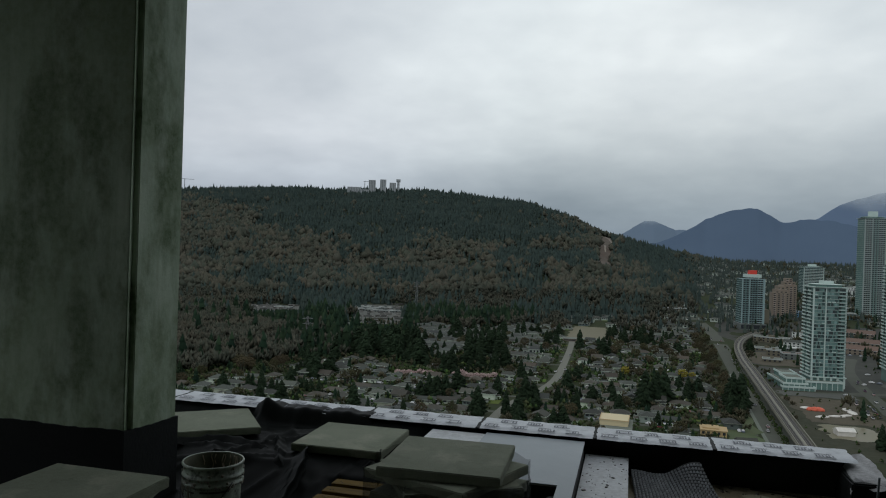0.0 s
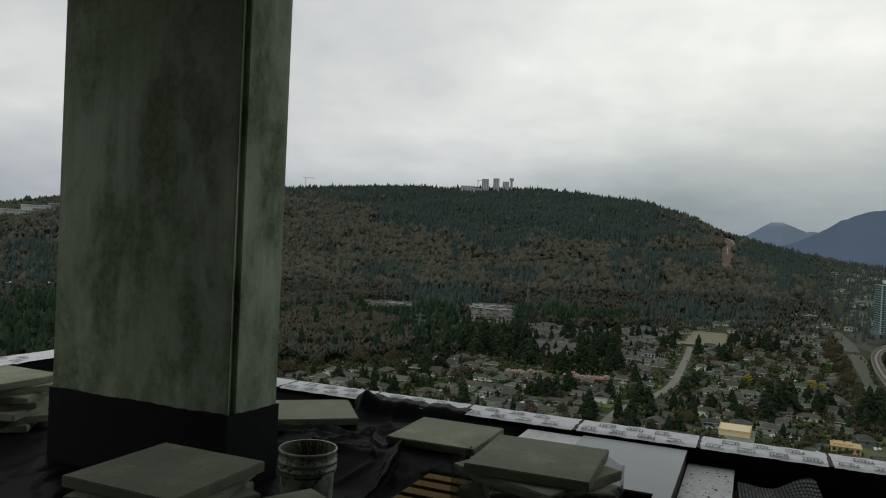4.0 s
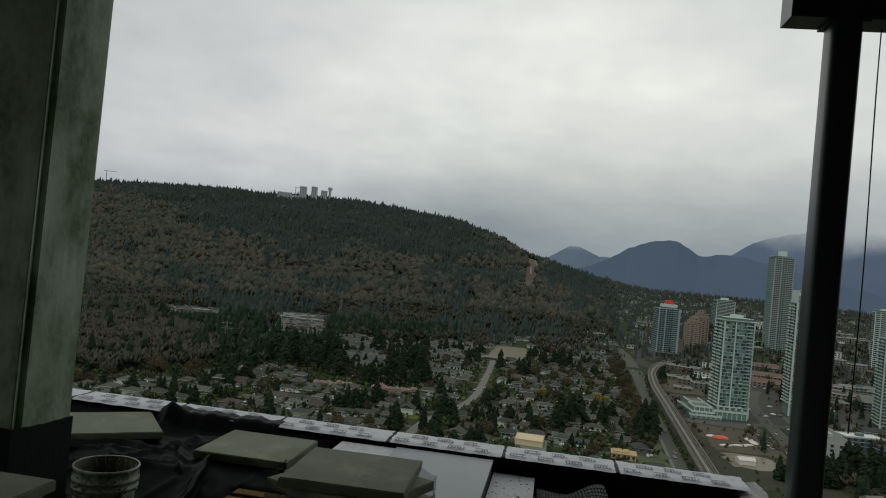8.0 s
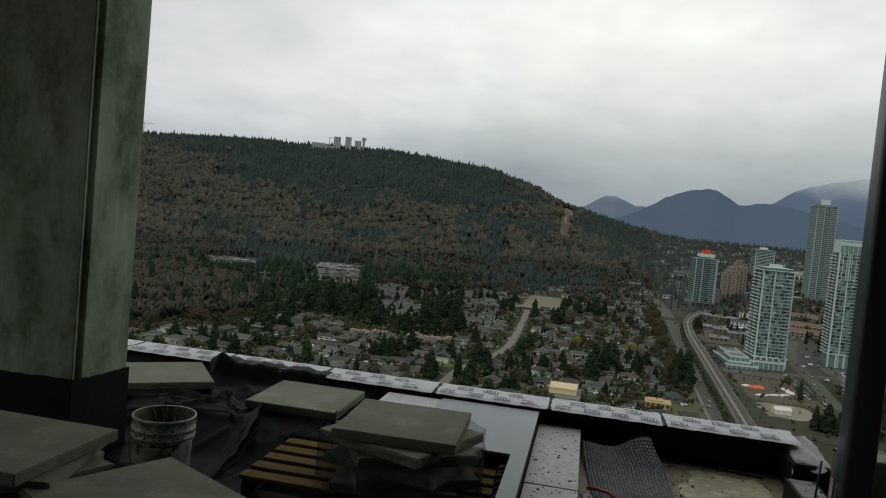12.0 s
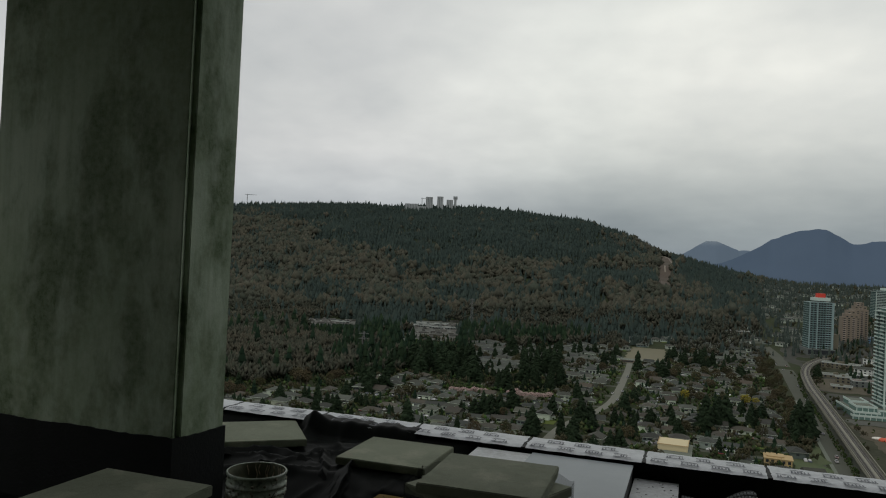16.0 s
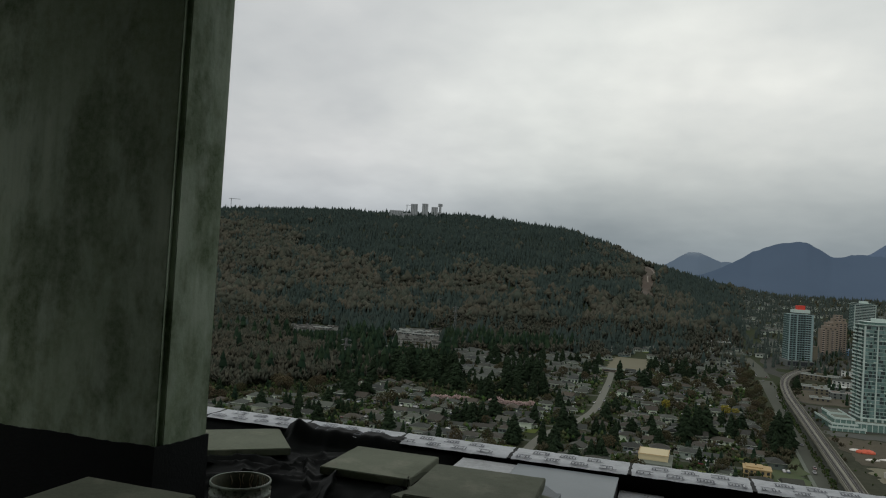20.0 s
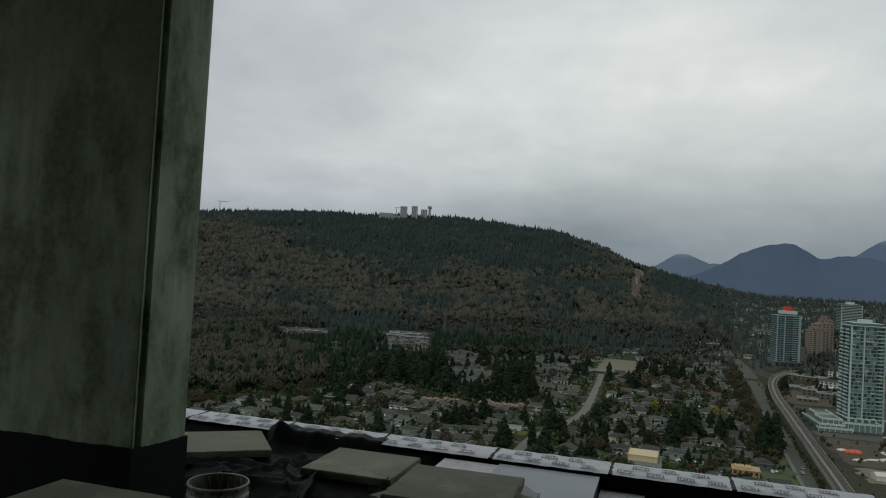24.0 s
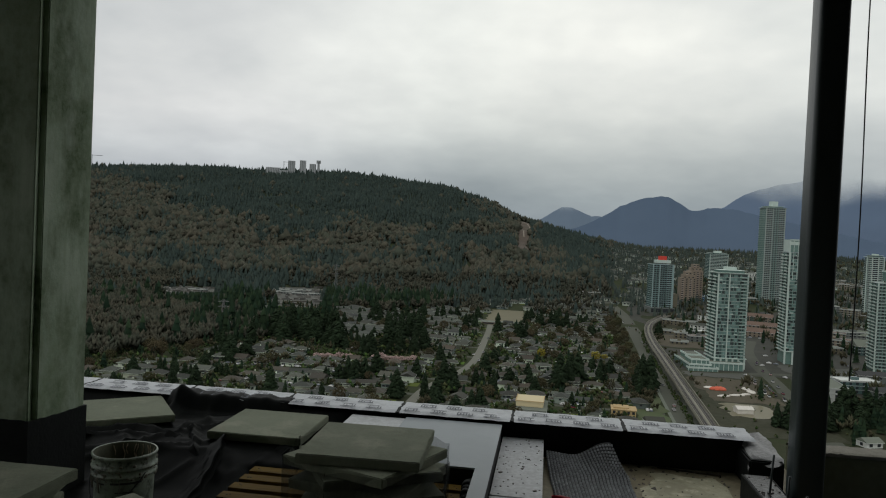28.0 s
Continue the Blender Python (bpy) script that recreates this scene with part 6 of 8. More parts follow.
tower("tall_glass_tower", "very tall slim pale green glass tower", 15.75, 1280, 30, 24, 72, 25, [(-14, -5, "balcony"), (-4.5, -3.8, "pier"), (-3.5, 4, "pane"), (4.5, 14, "balcony")], glass="glass_pale", pent=10, side="", base=0, slab_mat="slab_mid")
tower("white_tower", "white apartment tower far behind the trees", 12.2, 1600, 36, 28, -13, 20, [(-17, -6, "balcony"), (-5, 5, "balcony"), (6, 17, "balcony")], glass="glass_blue", pent=6, side="", base=0)
tower("white_tower", "white gridded apartment tower behind another", 22.15, 1250, 22, 20, -3, 10, [(-10, -5, "balcony"), (-4.5, -3.5, "pier"), (-3, 3, "balcony"), (3.5, 4.5, "pier"), (5, 10, "balcony")], glass="glass_blue", side="", base=0)
t_un = tower("unfinished_tower", "unfinished tower of bare floors under a tower crane", 23.6, 1320, 30, 24, -8, 12, [(4, 5, "pier"), (7.5, 8.5, "pier"), (11, 12, "pier"), (-14, 3, "pane")], glass="teal", crown=False, side="", base=0)
hh = -8 - t_un.location.z
part("bare_floor", boxes((-15, 15, -12, 12, hh - 2, hh - 1), (-15, 15, -12, 12, hh + 2, hh + 2.6), (-13, -12, -11, 11, hh - 1, hh + 2), (12, 13, -11, 11, hh - 1, hh + 2)), M["grey_wall"], t_un)
part("green_wrap", boxes((-4, 3, -12.5, -4, hh - 2, hh + 3.5)), M["wrap_green"], t_un, "bright green wrapped formwork")
bm = boxes((-2.7, -1.3, 2, 3.4, hh, hh + 16), (-2.4, -1.6, -8, 30, hh + 14.6, hh + 15.4), (-5, 1, 1, 1.6, hh + 14.4, hh + 15.4))
part("tower_crane", bm, M["crane_orange"], t_un, "orange tower crane")
for az, r, w, d, top, step in ((10.25, 1230, 24, 18, -44, 7), (10.75, 1255, 22, 18, -33, 6)):
    x, y, z = place(az, r)
    t_b = thing("brown_block", "stepped brown brick apartment block with pale balconies", "apartment block", pose(x, y, z, 0, 0, 15 - az))
    h = top - z
    for k, (w0, w1, drop) in enumerate(((-0.5, 0.5, 10), (-0.34, 0.42, 5), (-0.2, 0.24, 0))):
        part("brick_tier", boxes((w0 * w, w1 * w, -d / 2 + k * 1.5, d / 2, -3, h - drop)), M["brown_wall"], t_b)
        bm, rb = bmesh.new(), bmesh.new()
        n = int((h - drop) / 2.9)
        for q in range(n):
            m = max(2, int((w1 - w0) * w / 5))
            for j in range(m):
                c = w0 * w + (j + 0.5) * (w1 - w0) * w / m
                if j % 2 == k % 2:
                    box(rb, c - 1.9, c + 1.9, -d / 2 + k * 1.5 - 1.2, -d / 2 + k * 1.5 + 0.1, q * 2.9 - 0.15, q * 2.9 + 0.8)
                box(bm, c - 1.3, c + 1.3, -d / 2 + k * 1.5 - 0.07, -d / 2 + k * 1.5 + 0.05, q * 2.9 + 0.9, q * 2.9 + 2.3)
        tagged(part("window_field", bm, M["pane"], t_b), kind="stuff")
        tagged(part("balcony_field", rb, M["pale_brick"], t_b), kind="stuff")

# podium of the glass tower
x, y, z = place(12.2, 672)
pod = thing("podium", "low glazed podium with white parapets at the tower's foot", "podium", pose(x, y, z, 0, 0, 5))
for k, row in enumerate(((-22, -4, -14, 34, -2, 4.6), (-4, 24, -9, 8, -2, 6.0), (-19, -5, -10, 10, 4.4, 8.2), (-17, -5, 12, 33, 4.4, 8.6), (-24, 0, -19, -14, -2, 2.6))):
    a, b, c, d, lo, hi = row
    part("glazing", boxes(row), M["glass_pale"], pod)
    part("parapet", boxes((a - 0.5, b + 0.5, c - 0.5, c, hi - 0.4, hi + 1.1), (a - 0.5, a, c, d, hi - 0.4, hi + 1.1), (b, b + 0.5, c, d, hi - 0.4, hi + 1.1)), M["slab_white"], pod)
    part("flat_roof", boxes((a, b, c, d, hi, hi + 0.2)), M["roof_grey"], pod)
    for q in range(int((b - a) / 4) + 1):
        part("mullion", boxes((a + q * 4 - 0.25, a + q * 4 + 0.25, c - 0.3, c, -2, hi - 0.4)), M["slab_white"], pod)


def lowrise(x, y, w, d, floors, turn, wall, roof, label, gable=False, name="apartment_block"):
    """A low block: walls, floor bands, a parapet or gabled roof and windows on its front and its west side."""
    t = thing(name, label, "building", pose(x, y, float(ground_z(x, y)), 0, 0, turn), group="low blocks of the district")
    h = floors * 3.0
    part("wall", boxes((-w / 2, w / 2, -d / 2, d / 2, -4, h)), M[wall], t)
    if gable:
        part("roof", roof_bm(w, d, h, min(w, d) * 0.26, 0.7, False), M[roof], t).data.materials.append(M["trim"])
    else:
        part("roof", boxes((-w / 2, w / 2, -d / 2, d / 2, h, h + 0.2)), M[roof], t)
        part("parapet", boxes((-w / 2 - 0.3, w / 2 + 0.3, -d / 2 - 0.3, -d / 2, h - 0.3, h + 0.8), (-w / 2 - 0.3, w / 2 + 0.3, d / 2, d / 2 + 0.3, h - 0.3, h + 0.8), (-w / 2 - 0.3, -w / 2, -d / 2, d / 2, h - 0.3, h + 0.8), (w / 2, w / 2 + 0.3, -d / 2, d / 2, h - 0.3, h + 0.8)), M["tower_wall"], t)
        part("roof_hatch", boxes((-w * 0.1, w * 0.08, -d * 0.1, d * 0.1, h + 0.2, h + 2.4)), M[wall], t)
    m, ms = max(2, int(w / 4.5)), max(1, int(d / 4.5))
    far = math.hypot(x, y) > 700
    spots = [(-w / 2 + (j + 0.5) * w / m, -d / 2 - 0.03, f * 3.0, 0) for f in range(floors) for j in range(m)]
    spots += [(-w / 2 - 0.03, -d / 2 + (j + 0.5) * d / ms, f * 3.0, 1) for f in range(floors) for j in range(ms)]
    if far:
        bm = bmesh.new()
        for a, b, c, q in spots:
            e, g = (0.06, 1.0) if q else (1.0, 0.06)
            box(bm, a - e, a + e, b - g, b + g, c + 0.7, c + 2.4)
        tagged(part("window_field", bm, M["pane"], t), kind="stuff")
    else:
        front, side = mesh_of("window", boxes((-1.0, 1.0, -0.06, 0.06, 0.7, 2.4)), M["pane"]), mesh_of("window", boxes((-0.06, 0.06, -1.0, 1.0, 0.7, 2.4)), M["pane"])
        for a, b, c, q in spots:
            o = new("window", side if q else front)
            o.parent, o.location = t, (a, b, c)
    if floors > 2:
        bm = bmesh.new()
        for f in range(1, floors):
            box(bm, -w / 2 - 0.25, w / 2 + 0.25, -d / 2 - 0.25, d / 2 + 0.25, f * 3.0 - 0.15, f * 3.0 + 0.15)
        tagged(part("facade_band", bm, M["tower_wall"], t, "pale floor edges"), kind="stuff")
    return t


lowrise(360, 737, 38, 92, 5, -24, "grey_wall", "roof_grey", "five-storey grey apartment block with a flat pale roof")
low_w = lowrise(199, 560, 17, 62, 4, -4, "tower_wall", "roof_grey", "four-storey grey block with timber panels and a flat roof")
for k in range(3):
    part("timber_panel", boxes((-8.75, -8.51, -22 + k * 17, -17 + k * 17, 1.5, 10.5)), M["timber"], low_w, "warm brown cladding panel")
lowrise(232, 592, 30, 16, 3, 10, "glass_blue", "trim", "low blue-fronted building with a flat white roof")
for k, (x, y, w, a) in enumerate(((244, 570, 20, 16), (262, 562, 18, -10), (286, 592, 26, 14), (298, 578, 18, -76), (326, 606, 30, 6), (312, 575, 22, 8), (268, 640, 34, 4))):
    lowrise(x, y, w, 11, 2, a, "trim" if k % 3 else "grey_wall", "slate", "white townhouse row with a dark grey gabled roof", True, "townhouse_row")
for x, y, w, d, f, a, wall in ((413, 872, 34, 13, 3, -4, "tan_wall"), (455, 868, 38, 13, 3, -4, "tan_wall"), (505, 905, 40, 14, 3, -8, "tan_wall"), (657, 1412, 66, 20, 5, -14, "grey_wall"), (740, 1455, 70, 22, 5, -14, "tan_wall"), (812, 1510, 70, 22, 5, -16, "grey_wall"), (560, 1190, 46, 18, 4, -20, "grey_wall")):
    lowrise(x, y, w, d, f, a, wall, "roof_grey", "flat-roofed apartment row with pale floor edges")
lowrise(955, 1815, 70, 26, 6, -20, "tan_panel", "timber", "orange-brown sheathed block under construction")
lowrise(178, 430, 10, 8, 1, 20, "trim", "roof_grey", "small white house with a grey gabled roof", True, "cottage")
for k, (x, y, w, a) in enumerate(((266, 1030, 62, -20), (248, 905, 52, -18), (252, 960, 60, -18))):
    lowrise(x, y, w, 16, 2, a, "brown_wall", "brick_roof", "brown townhouse row under a red-brown roof", True, "townhouse_row")
lowrise(236, 1255, 50, 26, 2, -30, "blue_roof", "blue_roof", "long low building with a blue roof")
lowrise(372, 1350, 80, 40, 3, -12, "tan_wall", "trim", "wide pale-roofed hall behind the towers")
lowrise(150, 890, 26, 14, 1, -6, "tan_wall", "roof_grey", "low workshop beside the railway")
lowrise(176, 905, 20, 14, 1, -6, "grey_wall", "trim", "low workshop beside the railway")
lowrise(168, 965, 40, 16, 2, -25, "tan_wall", "roof_grey", "low shop row beside the railway")
lowrise(215, 1010, 28, 18, 2, -30, "trim", "roof_grey", "low white shop building")
lowrise(70, 1190, 26, 16, 3, 5, "tan_wall", "brown_wall", "small tan apartment block at the road junction")
for k, (x, y, w, d, a) in enumerate(((140, 800, 18, 11, -8), (165, 830, 22, 12, 5), (196, 815, 16, 12, -14), (150, 850, 14, 9, -10), (205, 870, 26, 12, -16), (185, 935, 18, 10, -20), (214, 950, 20, 12, -20), (300, 860, 34, 14, 10), (330, 910, 30, 14, -8), (286, 800, 26, 13, 12))):
    lowrise(x, y, w, d, 1 + k % 2, a, ("tan_wall", "grey_wall", "trim")[k % 3], ("roof_grey", "brick_roof", "roof_tile")[k % 3], "small low building beside the railway yards", k % 3 == 2, "workshop")
lr = random.Random(17)
for k in range(78):
    az, r = lr.uniform(13.5, 37), math.sqrt(lr.uniform(800 ** 2, 1750 ** 2))
    if (az < 19 and r < 1150) or (21.5 < az < 25 and r < 870):
        continue
    x, y, z = place(az, r)
    wall, roof = lr.choice((("tan_wall", "roof_grey"), ("grey_wall", "roof_grey"), ("trim", "roof_grey"), ("brown_wall", "brick_roof"), ("tan_wall", "brick_roof"), ("glass_blue", "roof_grey")))
    lowrise(x, y, lr.uniform(22, 55), lr.uniform(14, 24), lr.choice((2, 3, 3, 4, 5)), lr.uniform(-35, 20), wall, roof, "low apartment block of the district behind the towers", lr.random() < 0.3)
for k in range(9):
    lowrise(-395 + lr.uniform(-60, 60), 1112 + lr.uniform(-40, 40), lr.uniform(12, 34), lr.uniform(8, 14), 1, lr.uniform(-8, 8), "grey_wall", "roof_grey", "low pale storage shed in the yard", name="storage_shed")
for k in range(5):
    lowrise(-640 + k * 60, 1010 + k * 20, lr.uniform(25, 45), 12, 1, lr.uniform(-8, 8), "grey_wall", "roof_grey", "low grey shed at the wood's edge", name="storage_shed")

for az, r, w, d in ((-53.2, 1180, 60, 14), (-52.0, 1330, 70, 18), (-50.8, 1120, 40, 12), (-53.5, 1500, 60, 16)):
    x, y, z = place(az, r)
    lowrise(x, y, w, d, 2, 50, "grey_wall", "trim", "pale low building in the wooded valley", name="valley_building")
for az, r, w in ((-51.5, 2500, 70), (-50.6, 2520, 50), (-52.6, 2480, 60)):
    x, y, z = place(az, r)
    o_ = lowrise(x, y, w, 18, 5, 50, "tan_wall", "trim", "pale terrace of buildings near the ridge", name="ridge_terrace")
    o_.location.z += 12
# clutter on the building plot
heap = bmesh.new()
for k in range(9):
    bmesh.ops.create_icosphere(heap, subdivisions=2, radius=1.0, matrix=Matrix.Translation((lr.uniform(-4, 4), lr.uniform(-2, 2), 0.4)) @ Matrix.Diagonal((lr.uniform(2, 3.4), lr.uniform(1.5, 2.5), lr.uniform(0.8, 2.2), 1)))
M["tarp_orange"] = mat("orange_tarp", (0.62, 0.12, 0.06), 0.6, vary=[(0.6, 0.5, (0.45, 0.09, 0.05))])
M["tarp_white"] = mat("white_tarp", (0.62, 0.60, 0.55), 0.7, vary=[(0.5, 0.5, (0.45, 0.43, 0.38))])
ob = part("covered_mound", heap, M["tarp_orange"])
tagged(ob, "heap under a bright orange tarpaulin", "heap")
ob.location = (127, 560, -104.6)
for x, y, w, d, a in ((126, 538, 5, 2, 20), (136, 543, 6, 1.5, 10), (143, 548, 5, 1.5, 30), (122, 566, 4, 3, 5), (150, 560, 3, 6, 0), (149, 570, 3, 5, 0)):
    bm = bmesh.new()
    bmesh.ops.create_icosphere(bm, subdivisions=2, radius=1.0, matrix=Matrix.Diagonal((w, d, 1.0, 1)))
    ob = part("covered_mound", bm, M["tarp_white"])
    tagged(ob, "long heap under white sheeting on the plot", "heap")
    ob.matrix_world = pose(x, y, -104.6, 0, 0, a)
shed = thing("site_tent", "white site tent beside the muddy pool", "tent", pose(127, 489, -105, 0, 0, 8))
part("wall", boxes((-5, 5, -4, 4, 0, 3.2)), M["tarp_white"], shed)
part("roof", roof_bm(10, 8, 3.2, 1.6, 0.3, False), M["tarp_white"], shed)

# ---------------------------------------------------------------- on the hill
# both greys are lightened: distance haze is put into wall and window colour
M["window_hazed"] = mat("hazed_glazing", (0.13, 0.145, 0.15), 0.3, vary=[(0.1, 0.4, (0.10, 0.112, 0.117))], space="World")
M["campus_wall"] = mat("hazed_concrete", (0.33, 0.355, 0.36), 0.85, vary=[(0.05, 0.4, (0.27, 0.29, 0.295))], space="World")
for az, w, top, hgt in ((-19.93, 26, 4.80, 60), (-19.09, 23, 4.87, 60), (-18.35, 24, 4.65, 45), (-17.92, 9, 4.80, 50), (-17.92, 16, 4.93, 10), (-21.3, 50, 4.22, 30), (-20.5, 70, 4.05, 30)):
    r = 2780
    a = radians(az)
    x, y = r * math.sin(a), r * math.cos(a)
    zt = EYE_Z + r * math.tan(radians(top))
    cb = thing("campus_block", "grey concrete block on the wooded ridge", "building", pose(x, y, zt - hgt, 0, 0, -az), group="blocks on the ridge")
    part("wall", boxes((-w / 2, w / 2, -9, 9, 0, hgt)), M["campus_wall"], cb)
    for k in range(int(w / 6)):
        xx = -w / 2 + 3 + k * 6
        part("window_band", boxes((xx - 1.0, xx + 1.0, -9.2, -8.9, 3, hgt - 2)), M["window_hazed"], cb)


# long pale buildings on the western shoulder, above the trees below them
for az, r, top, w, lab in ((-51.9, 2500, 1.06, 75, "long pale low building on the western shoulder"), (-50.4, 2550, 1.10, 95, "long pale low building on the western shoulder"), (-53.5, 2450, 0.72, 110, "long pale low building on the western shoulder"),
                           (-53.0, 1500, -3.05, 80, "long pale roofed shed among the trees"), (-52.3, 1330, -4.35, 38, "grey block with rows of windows among trees"), (-53.4, 1300, -4.75, 30, "grey block with rows of windows among trees"), (-50.95, 800, -7.1, 10, "small white house at the wood's edge")):
    x, y, z = place(az, r)
    hgt = EYE_Z + r * math.tan(radians(top)) - z + 2
    sb = thing("hillside_block", lab, "building", pose(x, y, z - 2, 0, 0, -az + 8), group="buildings on the western shoulder")
    part("wall", boxes((-w / 2, w / 2, -7, 7, 0, hgt)), M["campus_wall"], sb)
    part("roof", boxes((-w / 2 - 1, w / 2 + 1, -8, 8, hgt, hgt + 1.2)), M["trim"], sb)
    for k in range(max(2, int(w / 9))):
        xx = -w / 2 + (k + 0.5) * w / max(2, int(w / 9))
        part("window", boxes((xx - 1.6, xx + 1.6, -7.2, -6.9, hgt - 4.6, hgt - 1.4)), M["window_hazed"], sb)


def jib_crane(az, r, top_el, span):
    a = radians(az)
    x, y = r * math.sin(a), r * math.cos(a)
    zt = EYE_Z + r * math.tan(radians(top_el))
    t = thing("jib_crane", "thin tower crane on the ridge", "crane", pose(x, y, zt - 40, 0, 0, -az))
    part("mast", boxes((-1, 1, -1, 1, 0, 40)), M["grey_wall"], t)
    part("jib", boxes((-span * 0.3, span, -0.8, 0.8, 37.5, 38.8)), M["grey_wall"], t)


jib_crane(-33.7, 2900, 4.25, 34)
jib_crane(-20.5, 2780, 4.72, 16)
jib_crane(27.9, 1450, -0.50, -26)

M["galv"] = mat("galvanised_steel", (0.15, 0.155, 0.155), 0.6, 0.3)


def bar(bm, a, b, t=0.22):
    a, b = Vector(a), Vector(b)
    d = b - a
    m = Matrix.Translation((a + b) / 2) @ d.to_track_quat("Z", "Y").to_matrix().to_4x4()
    box(bm, -t / 2, t / 2, -t / 2, t / 2, -d.length / 2, d.length / 2, m=m)


def pylon(az, r, top_el, heavy=1.0):
    """A lattice pylon whose tip stands at that height angle."""
    x, y, z = place(az, r)
    k = (EYE_Z + r * math.tan(radians(top_el)) - z) / 29
    pyl = thing("pylon", "grey steel lattice power pylon among trees", "pylon", pose(x, y, z, 0, 0, 20), group="power pylons")
    bm = bmesh.new()
    lev = [(0, 3.2), (8, 2.3), (15, 1.5), (21, 1.0), (29, 0.5)]
    for (z0, a), (z1, b) in zip(lev[:-1], lev[1:]):
        z0, z1 = z0 * k, z1 * k
        for sx_, sy_ in ((-1, -1), (1, -1), (1, 1), (-1, 1)):
            bar(bm, (sx_ * a, sy_ * a, z0), (sx_ * b, sy_ * b, z1), 0.3 * heavy)
        for s in (-1, 1):
            bar(bm, (-a, s * a, z0), (b, s * b, z1), 0.22 * heavy)
            bar(bm, (a, s * a, z0), (-b, s * b, z1), 0.22 * heavy)
            bar(bm, (s * a, -a, z0), (s * b, b, z1), 0.22 * heavy)
    part("lattice", bm, M["galv"], pyl)
    for q in (19, 23, 27):
        bm = bmesh.new()
        bar(bm, (-5, 0, q * k), (5, 0, q * k), 0.35 * heavy)
        bar(bm, (-5, 0, q * k), (0, 0, q * k + 1.6), 0.22 * heavy)
        bar(bm, (5, 0, q * k), (0, 0, q * k + 1.6), 0.22 * heavy)
        part("cross_arm", bm, M["galv"], pyl)


pylon(-24.5, 720, -5.75)
pylon(-17.4, 1480, -2.31, 0.9)
pylon(-16.25, 1200, -2.85, 0.9)

# ---------------------------------------------------------------- the roof
Z_SLAB = 0.05
tagged(new("floor", mesh_of("floor", boxes((-9, 1.70, -4, 5.45, -0.35, Z_SLAB))
                            , M["slab_concrete"])), "rough stained concrete roof slab", "floor", kind="structure")
tagged(new("floor_low", mesh_of("floor_low", boxes((1.70, 6.5, -4, 5.45, -0.45, -0.26)), M["dark_slab"])), "lower concrete ledge beyond the steel post", "floor", kind="structure")
tagged(new("parapet", mesh_of("parapet", boxes((-5.93, 1.42, 5.20, 5.42, Z_SLAB, 0.30)), M["felt"])), "low parapet wrapped in black membrane", "parapet", kind="structure")
tagged(new("parapet_side", mesh_of("parapet_side", boxes((-6.24, -5.93, -2.998, 5.42, Z_SLAB, 0.30)), M["felt"])), "low parapet wrapped in black membrane", "parapet", kind="structure")
tagged(new("low_wall", mesh_of("low_wall", boxes((1.70, 6.5, 5.22, 5.42, -0.26, 0.22), bevel=0.012), M["wall_concrete"])), "low olive-stained concrete upstand", "wall", kind="structure")
# unseen back wall, overhead slab and east wall, added to dim the light here
tagged(new("wall_back", mesh_of("wall_back", boxes((-9, 6.5, -3.2, -3.0, Z_SLAB, 3.818)), M["plaster"])), "added unseen wall behind the camera, toned to set the bounce light", "wall", kind="structure")
tagged(new("ceiling", mesh_of("ceiling", boxes((-5.3, 6.5, -3.2, 4.30, 3.82, 4.1)), M["plaster"])), "added unseen slab overhead that shades the roof", "ceiling", kind="structure")
tagged(new("wall_east", mesh_of("wall_east", boxes((6.3, 6.5, -2.998, 4.30, -0.26, 3.818)), M["plaster"])), "added unseen plain wall that cuts the light from the east", "wall", kind="structure")
tagged(new("wall_below", mesh_of("wall_below", boxes((-8.95, 6.45, -3.95, 5.40, TOWN_Z - 2, -0.455)), M["plaster"])), "plain outer walls of the building below the roof", "building", kind="structure")
wr = random.Random(21)
crust = bmesh.new()
cg = {}
for k in range(220):
    for q, (yy, zz) in enumerate(((5.215, 0.214), (5.212, 0.236), (5.235, 0.243), (5.32, 0.245), (5.40, 0.243), (5.425, 0.214))):
        jit = wr.uniform(-0.0025, 0.0025) if 0 < q < 5 else 0
        cg[k, q] = crust.verts.new((1.70 + k * 0.0219, yy + jit * 0.6, zz + jit * (1.0 + 0.6 * math.sin(k * 0.21))))
for k in range(219):
    for q in range(5):
        crust.faces.new((cg[k, q], cg[k + 1, q], cg[k + 1, q + 1], cg[k, q + 1]))
tagged(part("wall_crust", crust, M["crust"]), "pale crumbling mortar along the wall top", "mortar", kind="structure")


